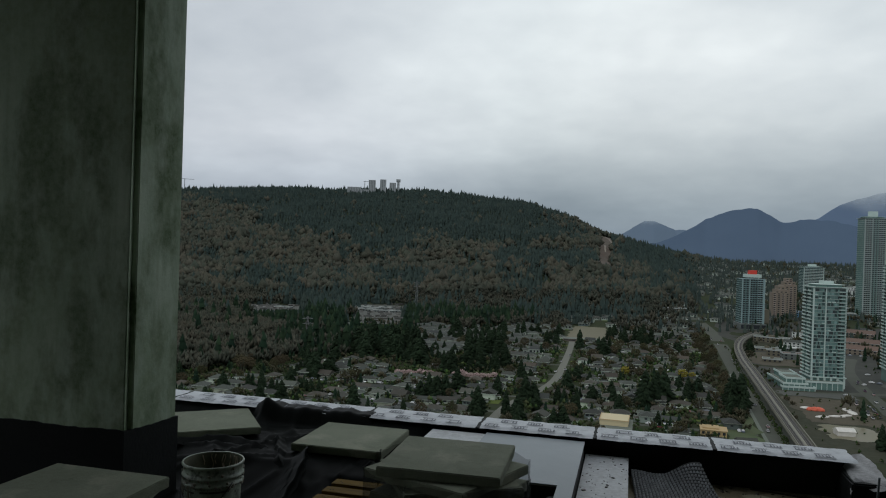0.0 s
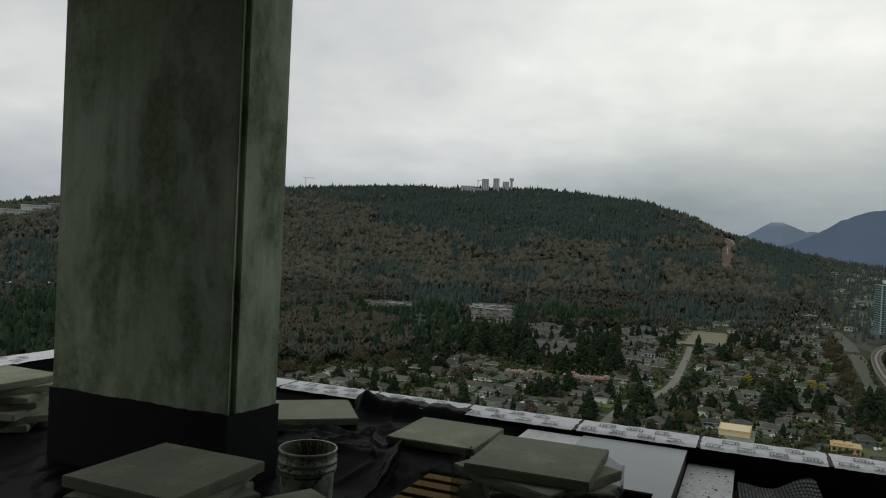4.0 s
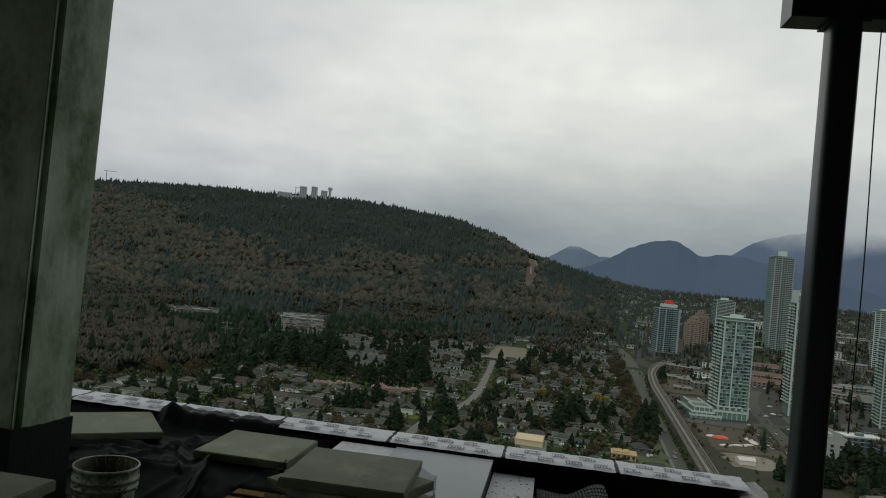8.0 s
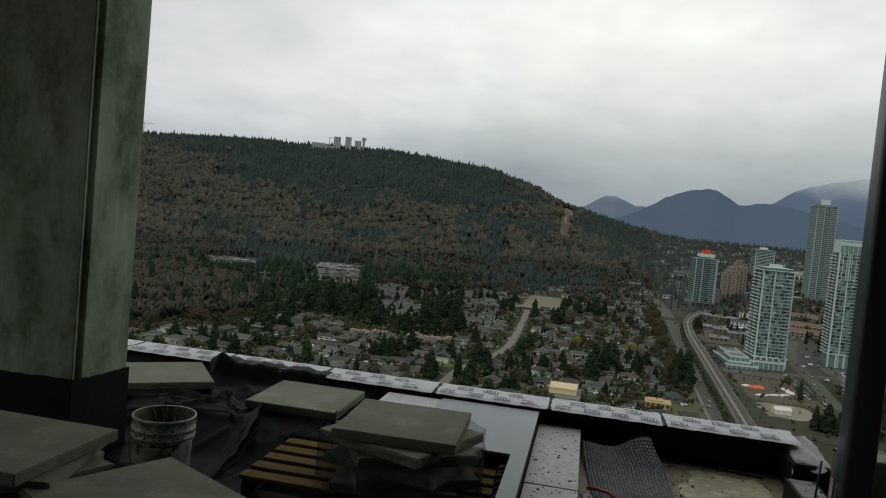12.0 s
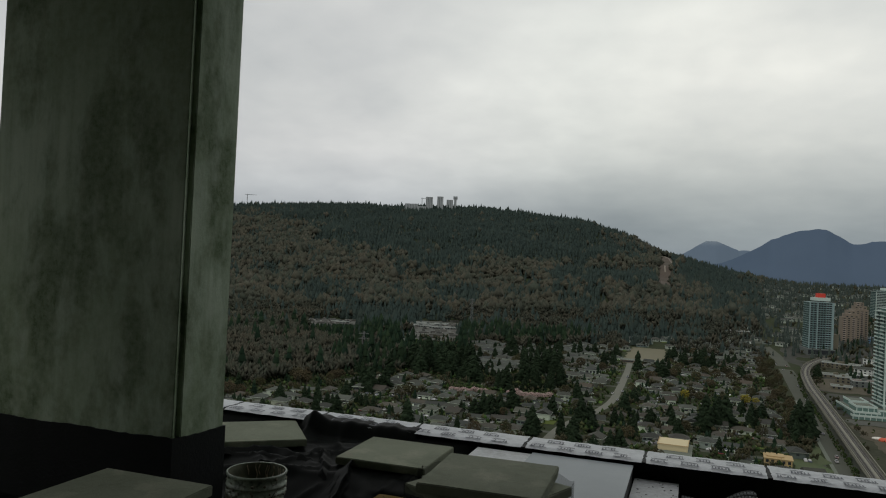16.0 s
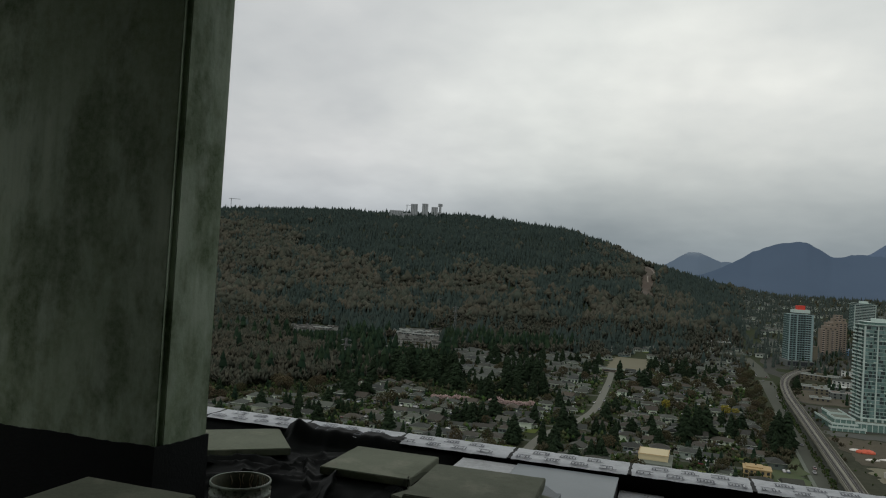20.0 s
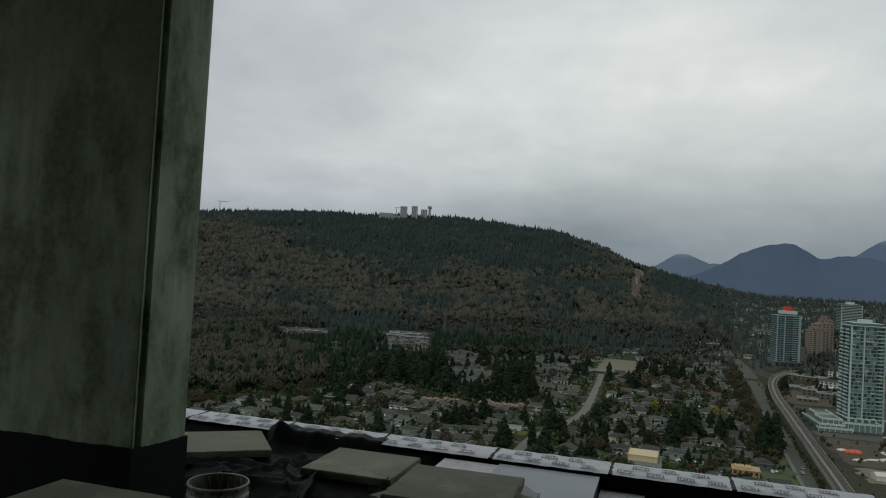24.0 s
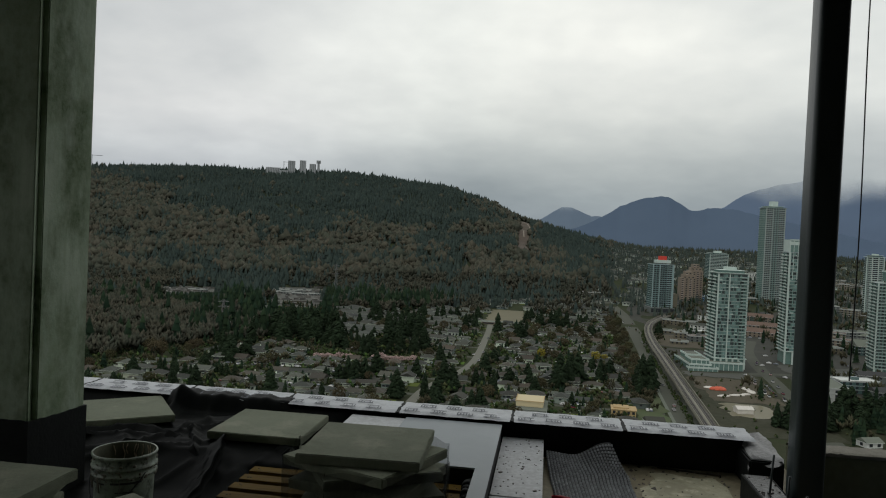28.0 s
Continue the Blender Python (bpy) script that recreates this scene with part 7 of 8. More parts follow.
def wrinkled(x, y):
    """Height of the loose membrane: gentle drape, creases and the mounds under things."""
    z = 0.088 + 0.010 * fbm(x, y, 1.4, 0.3, 2)
    ramp = np.clip((y - 3.75) / 0.6, 0, 1)
    ramp = ramp * ramp * (3 - 2 * ramp) * np.clip((-1.22 - x) / 0.22, 0, 1)
    z = z + 0.125 * ramp
    cr_ = np.abs(fbm(x * 1.0 + 0.35 * y, y * 0.45, 1.3, 1.9, 3))
    z = z + (0.018 * np.clip(1 - cr_ * 2.6, 0, 1) ** 2.2 + 0.002 * fbm(x, y, 0.35, 0.8, 2)) * np.clip((-1.0 - x) / 0.2, 0, 1)
    for x0, y0, x1, y1, h, w in CREASES:
        dx, dy = x1 - x0, y1 - y0
        t = np.clip(((x - x0) * dx + (y - y0) * dy) / (dx * dx + dy * dy), 0, 1)
        q = np.hypot(x - x0 - t * dx, y - y0 - t * dy) / (w * 0.62)
        z = z + 0.62 * h * np.exp(-np.abs(q) ** 1.3) * (0.35 + 0.65 * np.sin(np.pi * np.clip(t, 0.05, 0.95)))
    # flat seats below the pavers, the pallet, the bucket and the column
    for cx, cy, hw, hd, zz in SEATS:
        m = np.clip(1.0 - np.maximum(np.abs(x - cx) - hw, np.abs(y - cy) - hd) / 0.10, 0, 1)
        m = m * m * (3 - 2 * m)
        z = z * (1 - m) + zz * m
    # up the face of the parapet, and over its edge where it hangs loose
    loose = np.clip(1 - np.abs(x + 2.26) / 0.46, 0, 1) > 0
    rise = np.clip((y - np.where(loose, 5.02, 5.03)) / 0.09, 0, 1)
    top = np.where(loose, 0.322 + 0.006 * np.sin(x * 21) + 0.004 * np.sin(x * 53), 0.285)
    z = z * (1 - rise) + top * rise
    z = z + 0.085 * np.exp(-(np.abs(x + 2.64) / 0.05) ** 1.3 - ((y - 5.07) / 0.10) ** 2)
    return z


CREASES = [(-1.83, 3.55, -1.98, 4.35, 0.07, 0.045), (-2.2, 3.7, -2.6, 4.3, 0.06, 0.06), (-2.66, 4.75, -2.62, 5.15, 0.06, 0.08), (-2.4, 4.5, -2.15, 5.0, 0.05, 0.05),
           (-3.0, 4.05, -1.9, 4.25, 0.05, 0.07), (-1.45, 4.2, -1.2, 5.0, 0.06, 0.05), (-4.3, 2.7, -5.6, 3.0, 0.06, 0.08), (-3.6, 2.4, -5.4, 2.3, 0.05, 0.07), (-1.35, 3.0, -2.05, 3.45, 0.045, 0.04), (-2.5, 4.15, -1.95, 5.05, 0.05, 0.03), (-1.62, 4.25, -1.75, 3.5, 0.045, 0.025), (-2.35, 3.35, -2.05, 4.1, 0.05, 0.03),
           (-2.1, 4.3, -2.75, 4.0, 0.05, 0.03), (-1.4, 4.35, -1.15, 4.0, 0.04, 0.025), (-2.45, 3.0, -2.1, 3.5, 0.05, 0.03), (-3.2, 4.2, -2.4, 4.35, 0.05, 0.03)]
SEATS = [(-1.766, 4.645, 0.27, 0.27, 0.232), (-2.85, 4.68, 0.22, 0.22, 0.232), (-1.01, 3.71, 0.60, 0.31, 0.082), (-2.02, 3.35, 0.16, 0.16, 0.086), (-2.30, 2.645, 0.36, 0.36, 0.085),
         (-1.60, 2.515, 0.34, 0.34, 0.065), (-4.95, 3.75, 0.34, 0.34, 0.085), (-3.275, 3.615, 0.68, 0.2, 0.085)]
gx_, gy_ = np.meshgrid(np.linspace(-6.08, -0.96, 240), np.linspace(0.2, 5.27, 240))
gz_ = wrinkled(gx_, gy_)
keep_low = gy_ > np.where(np.abs(gx_ + 2.26) < 0.46, 5.235 + 0.012 * np.sin(gx_ * 17), 5.19)
n_ = 240
fs_ = [(i * n_ + j, i * n_ + j + 1, (i + 1) * n_ + j + 1, (i + 1) * n_ + j) for i in range(n_ - 1) for j in range(n_ - 1) if not keep_low[i, j]]
mem = new("roof_membrane", soup("roof_membrane", np.stack([gx_, gy_, gz_], -1).reshape(-1, 3), fs_, 4, M["membrane"], True))
tagged(mem, "loose wrinkled black membrane spread over the roof", "membrane")
sol = mem.modifiers.new("thickness", "SOLIDIFY")
sol.thickness, sol.offset = 0.004, -1



def fold(pts, h, w, lean):
    """A pinched fold standing up from the membrane along a line, leaning to one side."""
    bm = bmesh.new()
    line = [(Vector(pts[k]), Vector(pts[k + 1])) for k in range(len(pts) - 1)]
    rows, m = [], 12
    for k, (a, b) in enumerate(line):
        d = (b - a).normalized()
        side = Vector((-d.y, d.x))
        for q in range(m + (k == len(line) - 1)):
            u = (k + q / m) / len(line)
            p = a.lerp(b, q / m)
            e = math.sin(math.pi * u) ** 0.7
            base = float(wrinkled(np.array(p.x), np.array(p.y)))
            wob = 0.008 * math.sin(u * 17 + h * 90) + 0.004 * math.sin(u * 41)
            row = []
            for s, z in ((-1.0, -0.004), (-0.45, 0.28), (-0.12, 0.86), (0.0, 1.0), (0.10, 0.84), (0.30, 0.20), (0.75, -0.004)):
                c = p + side * (s * w * (0.45 + 0.55 * e) + wob + lean * z * e)
                row.append(bm.verts.new((c.x, c.y, base + (0.001 + h * z * e if z > 0 else -0.006))))
            rows.append(row)
    for a, b in zip(rows[:-1], rows[1:]):
        for k in range(6):
            bm.faces.new((a[k], a[k + 1], b[k + 1], b[k]))
    return part("fold", bm, M["membrane"], mem, smooth=True)


fold([(-2.02, 4.50), (-1.95, 4.28), (-1.88, 3.95), (-1.83, 3.52)], 0.060, 0.055, 0.03)
fold([(-2.30, 4.62), (-2.16, 4.40), (-2.04, 4.15)], 0.038, 0.06, -0.02)
fold([(-1.60, 4.34), (-1.50, 4.28), (-1.36, 4.08)], 0.032, 0.05, 0.02)
fold([(-2.95, 4.20), (-2.60, 4.42), (-2.25, 4.38)], 0.040, 0.06, 0.03)

# the concrete column
col = thing("column", "stained grey concrete column with a black membrane foot", "column", pose(-3.275, 3.615, Z_SLAB), kind="structure")
part("shaft", boxes((-0.655, 0.703, -0.243, -0.221, 0, 3.768), (-0.655, 0.676, -0.222, -0.174, 0, 3.762), (-0.655, 0.705, -0.175, 0.215, 0, 3.768), bevel=0.005), M["concrete"], col)
bm = bmesh.new()
ring = [(-0.666 + 1.382 * k / 40, -0.254) for k in range(41)] + [(0.716, -0.254 + 0.480 * k / 14) for k in range(1, 15)] + [(0.716 - 1.382 * k / 8, 0.226) for k in range(1, 9)] + [(-0.666, 0.226 - 0.480 * k / 4) for k in range(1, 4)]
lo = [bm.verts.new((x, y, 0)) for x, y in ring]
hi = [bm.verts.new((x, y, 0.482 - 0.045 * y + 0.003 * math.sin(k * 0.37) + wr.uniform(-0.003, 0.003))) for k, (x, y) in enumerate(ring)]
inn = [bm.verts.new((x * 0.98, y * 0.95, v.co.z)) for (x, y), v in zip(ring, hi)]
for k in range(len(ring)):
    j = (k + 1) % len(ring)
    bm.faces.new((lo[k], lo[j], hi[j], hi[k]))
    bm.faces.new((hi[k], hi[j], inn[j], inn[k]))
part("upturn", bm, M["felt"], col, "black membrane upturn")


# foil strips on the parapet
def strip(x0, x1, y0=5.10, y1=5.405, side=False):
    t = thing("foil_strip", "white foil-faced membrane strip printed in dark blue", "membrane strip", pose((x0 + x1) / 2, (y0 + y1) / 2, 0.302), group="strips along the parapet")
    w, d = (x1 - x0) / 2, (y1 - y0) / 2
    bm = bmesh.new()
    nx, ny = 28, 8
    g = [[bm.verts.new((-w + 2 * w * i / nx + (wr.uniform(-0.006, 0.006) if i in (0, nx) else 0), -d + 2 * d * j / ny + (0.0008 * math.sin(i * 1.3 + x0 * 9) + wr.uniform(-0.001, 0.001) if j in (0, ny) else 0),
                        0.010 + 0.0012 * math.sin(i * 0.9 + j) + (-0.010 if j == 0 else 0.0) + wr.uniform(-0.001, 0.001))) for j in range(ny + 1)] for i in range(nx + 1)]
    for i in range(nx):
        for j in range(ny):
            bm.faces.new((g[i][j], g[i + 1][j], g[i + 1][j + 1], g[i][j + 1]))
    sh_ = part("sheet", bm, M["strip"], t, smooth=True)
    pr = bmesh.new()
    for row in range(2):
        v = -d + 0.030 + row * 0.140
        u = -w + 0.03 + row * 0.095
        while u < w - 0.14:
            # unreadable marks: two long bars with short upright bars between
            box(pr, u, u + 0.115, v, v + 0.010, 0.0142, 0.0152)
            box(pr, u, u + 0.075 + wr.uniform(0, 0.04), v + 0.070, v + 0.080, 0.0142, 0.0152)
            for k in range(6):
                if wr.random() < 0.8:
                    a = u + k * 0.020 + wr.uniform(0, 0.004)
                    box(pr, a, a + wr.uniform(0.006, 0.010), v + 0.018, v + wr.uniform(0.045, 0.062), 0.0142, 0.0152)
            u += 0.190
    tagged(part("print", pr, M["print"], sh_, "rows of unreadable dark blue print"), kind="stuff")
    return t


edges = [-4.26, -3.46, -2.66, -1.86, -1.01, -0.20, 0.567, 1.42]
for a, b in zip(edges[:-1], edges[1:]):
    strip(a + 0.010, b - 0.012)
for k in range(5):
    strip(-6.25, -5.87, 5.4 - 0.8 * (k + 1) + 0.01, 5.4 - 0.8 * k - 0.01)
for x in edges[1:-1]:
    lap = part("lap_patch", boxes((x - 0.014, x + 0.014, 5.095, 5.40, 0.302, 0.308 + wr.uniform(0, 0.003))), M["felt"])
    tagged(lap, "black tape patch over a strip joint", "tape", group="tape patches on the joints")

# the parapet's end and the steel curb
ret = thing("parapet_return", "broken parapet end under torn grey foil", "parapet", pose(1.415, 5.13, Z_SLAB), kind="structure")
part("block", boxes((-0.105, 0.105, -0.29, 0.06, 0, 0.20), (0.01, 0.11, 0.06, 0.29, 0, 0.2), bevel=0.01), M["felt"], ret)
bm = bmesh.new()
gg = {}
for i in range(9):
    for j in range(11):
        u, v = -0.112 + 0.225 * i / 8, -0.295 + 0.58 * j / 10
        z = 0.208 + 0.008 * math.sin(i * 1.2 + j * 0.7) + wr.uniform(-0.003, 0.003) + 0.03 * j / 10
        if i == 0:
            z -= 0.05
        if j == 0:
            z -= 0.03
        gg[i, j] = bm.verts.new((u + 0.05 * (j / 10) * (1 - i / 8) + wr.uniform(-0.005, 0.005), v + (0.04 * math.sin(i * 0.9) if j in (0, 10) else 0), z))
for i in range(8):
    for j in range(10):
        bm.faces.new((gg[i, j], gg[i + 1, j], gg[i + 1, j + 1], gg[i, j + 1]))
part("foil", bm, M["foil"], ret, "crumpled grey foil", smooth=True)

curb = thing("steel_curb", "dark steel curb channel strewn with grit", "curb", pose(1.31, 3.6, Z_SLAB))
part("channel", boxes((-0.085, 0.085, -1.3, 1.10, 0, 0.012), (-0.085, -0.073, -1.3, 1.10, 0.012, 0.15), (0.073, 0.085, -1.3, 1.10, 0.012, 0.15), bevel=0.003), M["felt"], curb)
part("fill", boxes((-0.072, 0.072, -1.29, 1.09, 0.013, 0.152), bevel=0.004), M["tar"], curb, "black wet bitumen filling")
rub = bmesh.new()
for k in range(90):
    s = wr.uniform(0.002, 0.007)
    box(rub, -s, s, -s, s, -s * 0.6, s * 0.6, m=pose(wr.uniform(-0.065, 0.065), wr.uniform(-1.2, 1.07), 0.153, wr.uniform(0, 60), wr.uniform(0, 60), wr.uniform(0, 360)))
part("grit", rub, M["grit"], curb, "loose grey grit")
for y, lean, h in ((4.36, 3, 0.24), (4.07, 3, 0.21), (3.79, 2, 0.20)):
    rod = thing("threaded_rod", "rusty threaded rod standing in the curb", "rod", pose(1.295, y, 0.185, 0, lean, 0), group="rods in the curb")
    bm = bmesh.new()
    cyl(bm, 0.006, 0.006, 0, h, 10)
    part("bar", bm, M["steel"], rod, smooth=True)
    bm = bmesh.new()
    cyl(bm, 0.013, 0.013, 0.01, 0.024, 6)
    part("nut", bm, M["grime"], rod)

# steel portal
for xs in (1.46, 2.37):
    p = thing("steel_post", "dark painted square steel post", "post", pose(xs + 0.085, 4.555, Z_SLAB if xs < 1.6 else -0.26), group="portal posts")
    h = 3.13 if xs < 1.6 else 3.44
    bm = bmesh.new()
    ring = [(q[0] * 0.053 + 0.032 * math.cos(radians(a)), q[1] * 0.053 + 0.032 * math.sin(radians(a))) for q, a0 in (((1, 1), 0), ((-1, 1), 90), ((-1, -1), 180), ((1, -1), 270)) for a in range(a0, a0 + 91, 15)]
    lo, hi = [bm.verts.new((x, y, 0.012)) for x, y in ring], [bm.verts.new((x, y, h - 0.015)) for x, y in ring]
    for k in range(len(ring)):
        bm.faces.new((lo[k], lo[(k + 1) % len(ring)], hi[(k + 1) % len(ring)], hi[k]))
    part("tube", bm, M["steel"], p, smooth=True)
    bp_ = part("base_plate", boxes((-0.14, 0.14, -0.13, 0.13, 0, 0.014), bevel=0.003), M["steel"], p)
    for sx_ in (-0.11, 0.11):
        for sy_ in (-0.1, 0.1):
            bm = bmesh.new()
            cyl(bm, 0.012, 0.012, 0.014, 0.04, 6, Matrix.Translation((sx_, sy_, 0)))
            part("bolt", bm, M["grime"], bp_)
    part("cap_plate", boxes((-0.11, 0.11, -0.11, 0.11, h - 0.014, h), bevel=0.002), M["steel"], p)
bmx = thing("steel_beam", "dark steel beam across the posts", "beam", pose(2.2, 4.555, 3.18))
part("web", boxes((-0.955, 1.25, -0.006, 0.006, 0.012, 0.238)), M["steel"], bmx)
part("flange", boxes((-0.96, 1.26, -0.11, 0.11, 0, 0.012), bevel=0.002), M["steel"], bmx)
part("flange", boxes((-0.96, 1.26, -0.11, 0.11, 0.238, 0.25), bevel=0.002), M["steel"], bmx)
part("end_plate", boxes((-0.974, -0.961, -0.11, 0.11, 0, 0.25)), M["steel"], bmx)
def tube_path(pts, r, n=8):
    """One connected round bar along a line of points."""
    bm = bmesh.new()
    p = [Vector(q) for q in pts]
    rings = []
    for k, c in enumerate(p):
        d = (p[min(k + 1, len(p) - 1)] - p[max(k - 1, 0)]).normalized()
        m = d.to_track_quat("Z", "Y").to_matrix()
        rings.append([bm.verts.new(c + m @ Vector((r * math.cos(2 * math.pi * i / n), r * math.sin(2 * math.pi * i / n), 0))) for i in range(n)])
    for a, b in zip(rings[:-1], rings[1:]):
        for i in range(n):
            bm.faces.new((a[i], a[(i + 1) % n], b[(i + 1) % n], b[i]))
    bm.faces.new(rings[0][::-1])
    bm.faces.new(rings[-1])
    return bm


cab = thing("hanging_cable", "thin black cable hanging from the beam", "cable", pose(1.775, 4.60, 0.83))
part("strand", tube_path([(0.006 * math.sin(s * 0.172), 0.004 * math.sin(s * 0.24 + 1), s * 0.0784) for s in range(31)], 0.004, 6), M["wire"], cab, smooth=True)
jamb = thing("door_jamb", "pale scuffed board beside a blue panel", "panel", pose(2.49, 4.35, -0.26))
part("board", boxes((-0.045, 0.03, -0.03, 0.03, 0, 3.3), bevel=0.004), M["jamb"], jamb)
part("blue_panel", boxes((0.032, 1.2, -0.015, 0.025, 0, 3.3)), M["blue_panel"], jamb, "deep blue panel")

# boards beside the pallet
def slab_board(name, row, material, label, holes=0):
    a, b, c, d, lo, hi = row
    t = thing(name, label, "board", pose((a + b) / 2, (c + d) / 2, lo), group="boards on the roof")
    w, l, h = (b - a) / 2, (d - c) / 2, hi - lo
    part("facing", boxes((-w, w, -l, l, h - 0.012, h), bevel=0.002), M[material], t)
    part("core", boxes((-w + 0.003, w - 0.003, -l + 0.003, l - 0.003, 0, h - 0.0125)), M["dark_edge"], t, "dark foam core")
    if holes:
        bm = bmesh.new()
        for k in range(holes):
            s = wr.uniform(0.002, 0.006) * (2 if wr.random() < 0.12 else 1)
            box(bm, -s, s, -s * 0.7, s * 0.7, -0.002, s * 0.5, m=pose(wr.uniform(-w * 0.95, w * 0.95), wr.uniform(-l * 0.97, l * 0.97), h, 0, 0, wr.uniform(0, 180)))
        part("grit", bm, M["grit"], t, "scattered dark grit")
    return t


bl = thing("roof_board", "wide smooth blue-grey roof board cut round the pallet", "board", pose(-0.6, 4.6, Z_SLAB), group="boards on the roof")
part("facing", boxes((-0.34, 0.335, -0.50, 0.495, 0.218, 0.23), (0.245, 0.335, -2.0, -0.50, 0.218, 0.23)), M["board"], bl)
part("core", boxes((-0.337, 0.332, -0.497, 0.492, 0, 0.2175), (0.248, 0.332, -2.0, -0.497, 0, 0.2175)), M["dark_edge"], bl, "dark foam core")
roll = bmesh.new()
for k in range(26):
    y = 2.75 + k * 0.052
    rr = 0.026 + 0.006 * math.sin(k * 0.9) + wr.uniform(-0.003, 0.003)
    cyl(roll, rr, rr + wr.uniform(-0.003, 0.003), 0, 0.056, 10, Matrix.Translation((-0.376 + 0.006 * math.sin(k * 0.5), y, 0.085 + rr + 0.10 * math.exp(-((y - 3.9) / 0.35) ** 2))) @ Matrix.Rotation(-math.pi / 2, 4, "X"))
    box(roll, -0.39, -0.362, y, y + 0.054, 0.052, 0.10 + 0.09 * math.exp(-((y - 3.9) / 0.35) ** 2))
tagged(part("membrane_fold", roll, M["felt"], smooth=True), "folded black membrane edge between pallet and board", "membrane")
slab_board("roof_board", (-1.33, -0.945, 4.72, 5.08, 0.21, 0.272), "board_light", "small pale board end behind the pavers")
slab_board("roof_board", (-0.258, 0.025, 3.955, 5.13, Z_SLAB, 0.19), "board_light", "pale narrow roof board specked with grit", 70)
slab_board("roof_board", (-0.258, 0.025, 2.6, 3.94, Z_SLAB, 0.19), "board_light", "pale narrow roof board specked with grit", 60)

# drainage mat with studs, its far corner curled up
def mat_z(x, y):
    a, b = np.clip((y - 4.66) / 0.40, 0, 1), np.clip((x - 0.24) / 0.22, 0, 1)
    return 0.058 + a * a * (0.072 + 0.10 * b * b * (3 - 2 * b)) + 0.006 * a * np.sin(x * 23 + y * 5)


def mat_x(u, y):
    """Across the sheet, 0 to 1: it lies askew and widens a little away from the boards."""
    lo, hi = 0.05 + (4.96 - y) * 0.087, 0.575 + (4.8 - y) * 0.035 - 0.35 * np.clip(y - 4.8, 0, 1)
    return lo + (hi - lo) * u


dm = thing("drain_mat", "grey-black studded drainage mat with a curled corner", "mat")
ux, uy = np.meshgrid(np.linspace(0, 1, 34), np.linspace(2.9, 5.07, 110))
vx = mat_x(ux, uy)
fs_ = [(i * 34 + j, i * 34 + j + 1, (i + 1) * 34 + j + 1, (i + 1) * 34 + j) for i in range(109) for j in range(33)]
o = new("sheet", soup("sheet", np.stack([vx, uy, mat_z(vx, uy)], -1).reshape(-1, 3), fs_, 4, M["mat_base"], True))
o.parent = dm
su, sv = np.meshgrid(np.arange(0.02, 0.99, 0.044), np.arange(2.95, 5.05, 0.0235))
su, sv = su.ravel(), sv.ravel()
sx0 = mat_x(su, sv)
base = np.stack([sx0, sv, mat_z(sx0, sv)], -1)
k_ = [(-0.0085, -0.0085, 0), (0.0085, -0.0085, 0), (0.0085, 0.0085, 0), (-0.0085, 0.0085, 0), (-0.005, -0.005, 0.011), (0.005, -0.005, 0.011), (0.005, 0.005, 0.011), (-0.005, 0.005, 0.011)]
sv_ = (base[:, None, :] + np.array(k_)[None]).reshape(-1, 3)
sf_ = (np.array([(0, 1, 5, 4), (1, 2, 6, 5), (2, 3, 7, 6), (3, 0, 4, 7), (4, 5, 6, 7)])[None] + (np.arange(len(base)) * 8)[:, None, None]).reshape(-1, 4)
o = tagged(new("studs", soup("studs", sv_, sf_, 4, M["mat"])), kind="stuff")
o.parent = dm

# red hand tool, film scrap, lath and crumbs on the slab
tool = thing("strap_tool", "red plastic strapping tool lying on the mat", "tool", pose(0.0, 0.0, 0.073))
part("upper_handle", tube_path([(0.085, 4.31, 0.012), (0.14, 4.275, 0.028), (0.20, 4.225, 0.035), (0.245, 4.17, 0.02)], 0.010), M["red"], tool, smooth=True)
part("lower_handle", tube_path([(0.14, 4.142, 0.010), (0.18, 4.08, 0.014), (0.215, 4.04, 0.012)], 0.007), M["red"], tool, smooth=True)
part("head", boxes((0.212, 0.262, 4.005, 4.075, 0.0, 0.035), (0.235, 0.258, 4.07, 4.18, 0.004, 0.03), bevel=0.006), M["red"], tool)
film = bmesh.new()
g = {}
for i in range(9):
    for j in range(13):
        x, y = 0.035 + 0.065 * i / 8 + 0.02 * math.sin(j * 0.8), 3.80 + 0.40 * j / 12
        g[i, j] = film.verts.new((x + wr.uniform(-0.008, 0.008), y, 0.062 + 0.035 * abs(math.sin(i * 1.1 + j * 0.9)) + wr.uniform(0, 0.012)))
for i in range(8):
    for j in range(12):
        film.faces.new((g[i, j], g[i + 1, j], g[i + 1, j + 1], g[i, j + 1]))
tagged(part("film_scrap", film, M["scrap"], smooth=True), "crumpled scrap of whitish plastic film", "scrap")
lath = part("lath", boxes((-0.205, 0.205, -0.006, 0.006, 0, 0.010), bevel=0.002), M["dark_shaded_wood"])
tagged(lath, "thin wooden lath lying along the parapet", "lath")
lath.matrix_world = pose(1.00, 5.13, 0.051, 0, 0, -11)
chip = part("wood_chip", boxes((-0.03, 0.03, -0.008, 0.008, 0, 0.012)), M["dark_edge"])
tagged(chip, "small dark offcut on the slab", "offcut")
chip.matrix_world = pose(1.02, 4.45, 0.051, 0, 0, 8)
crumbs = bmesh.new()
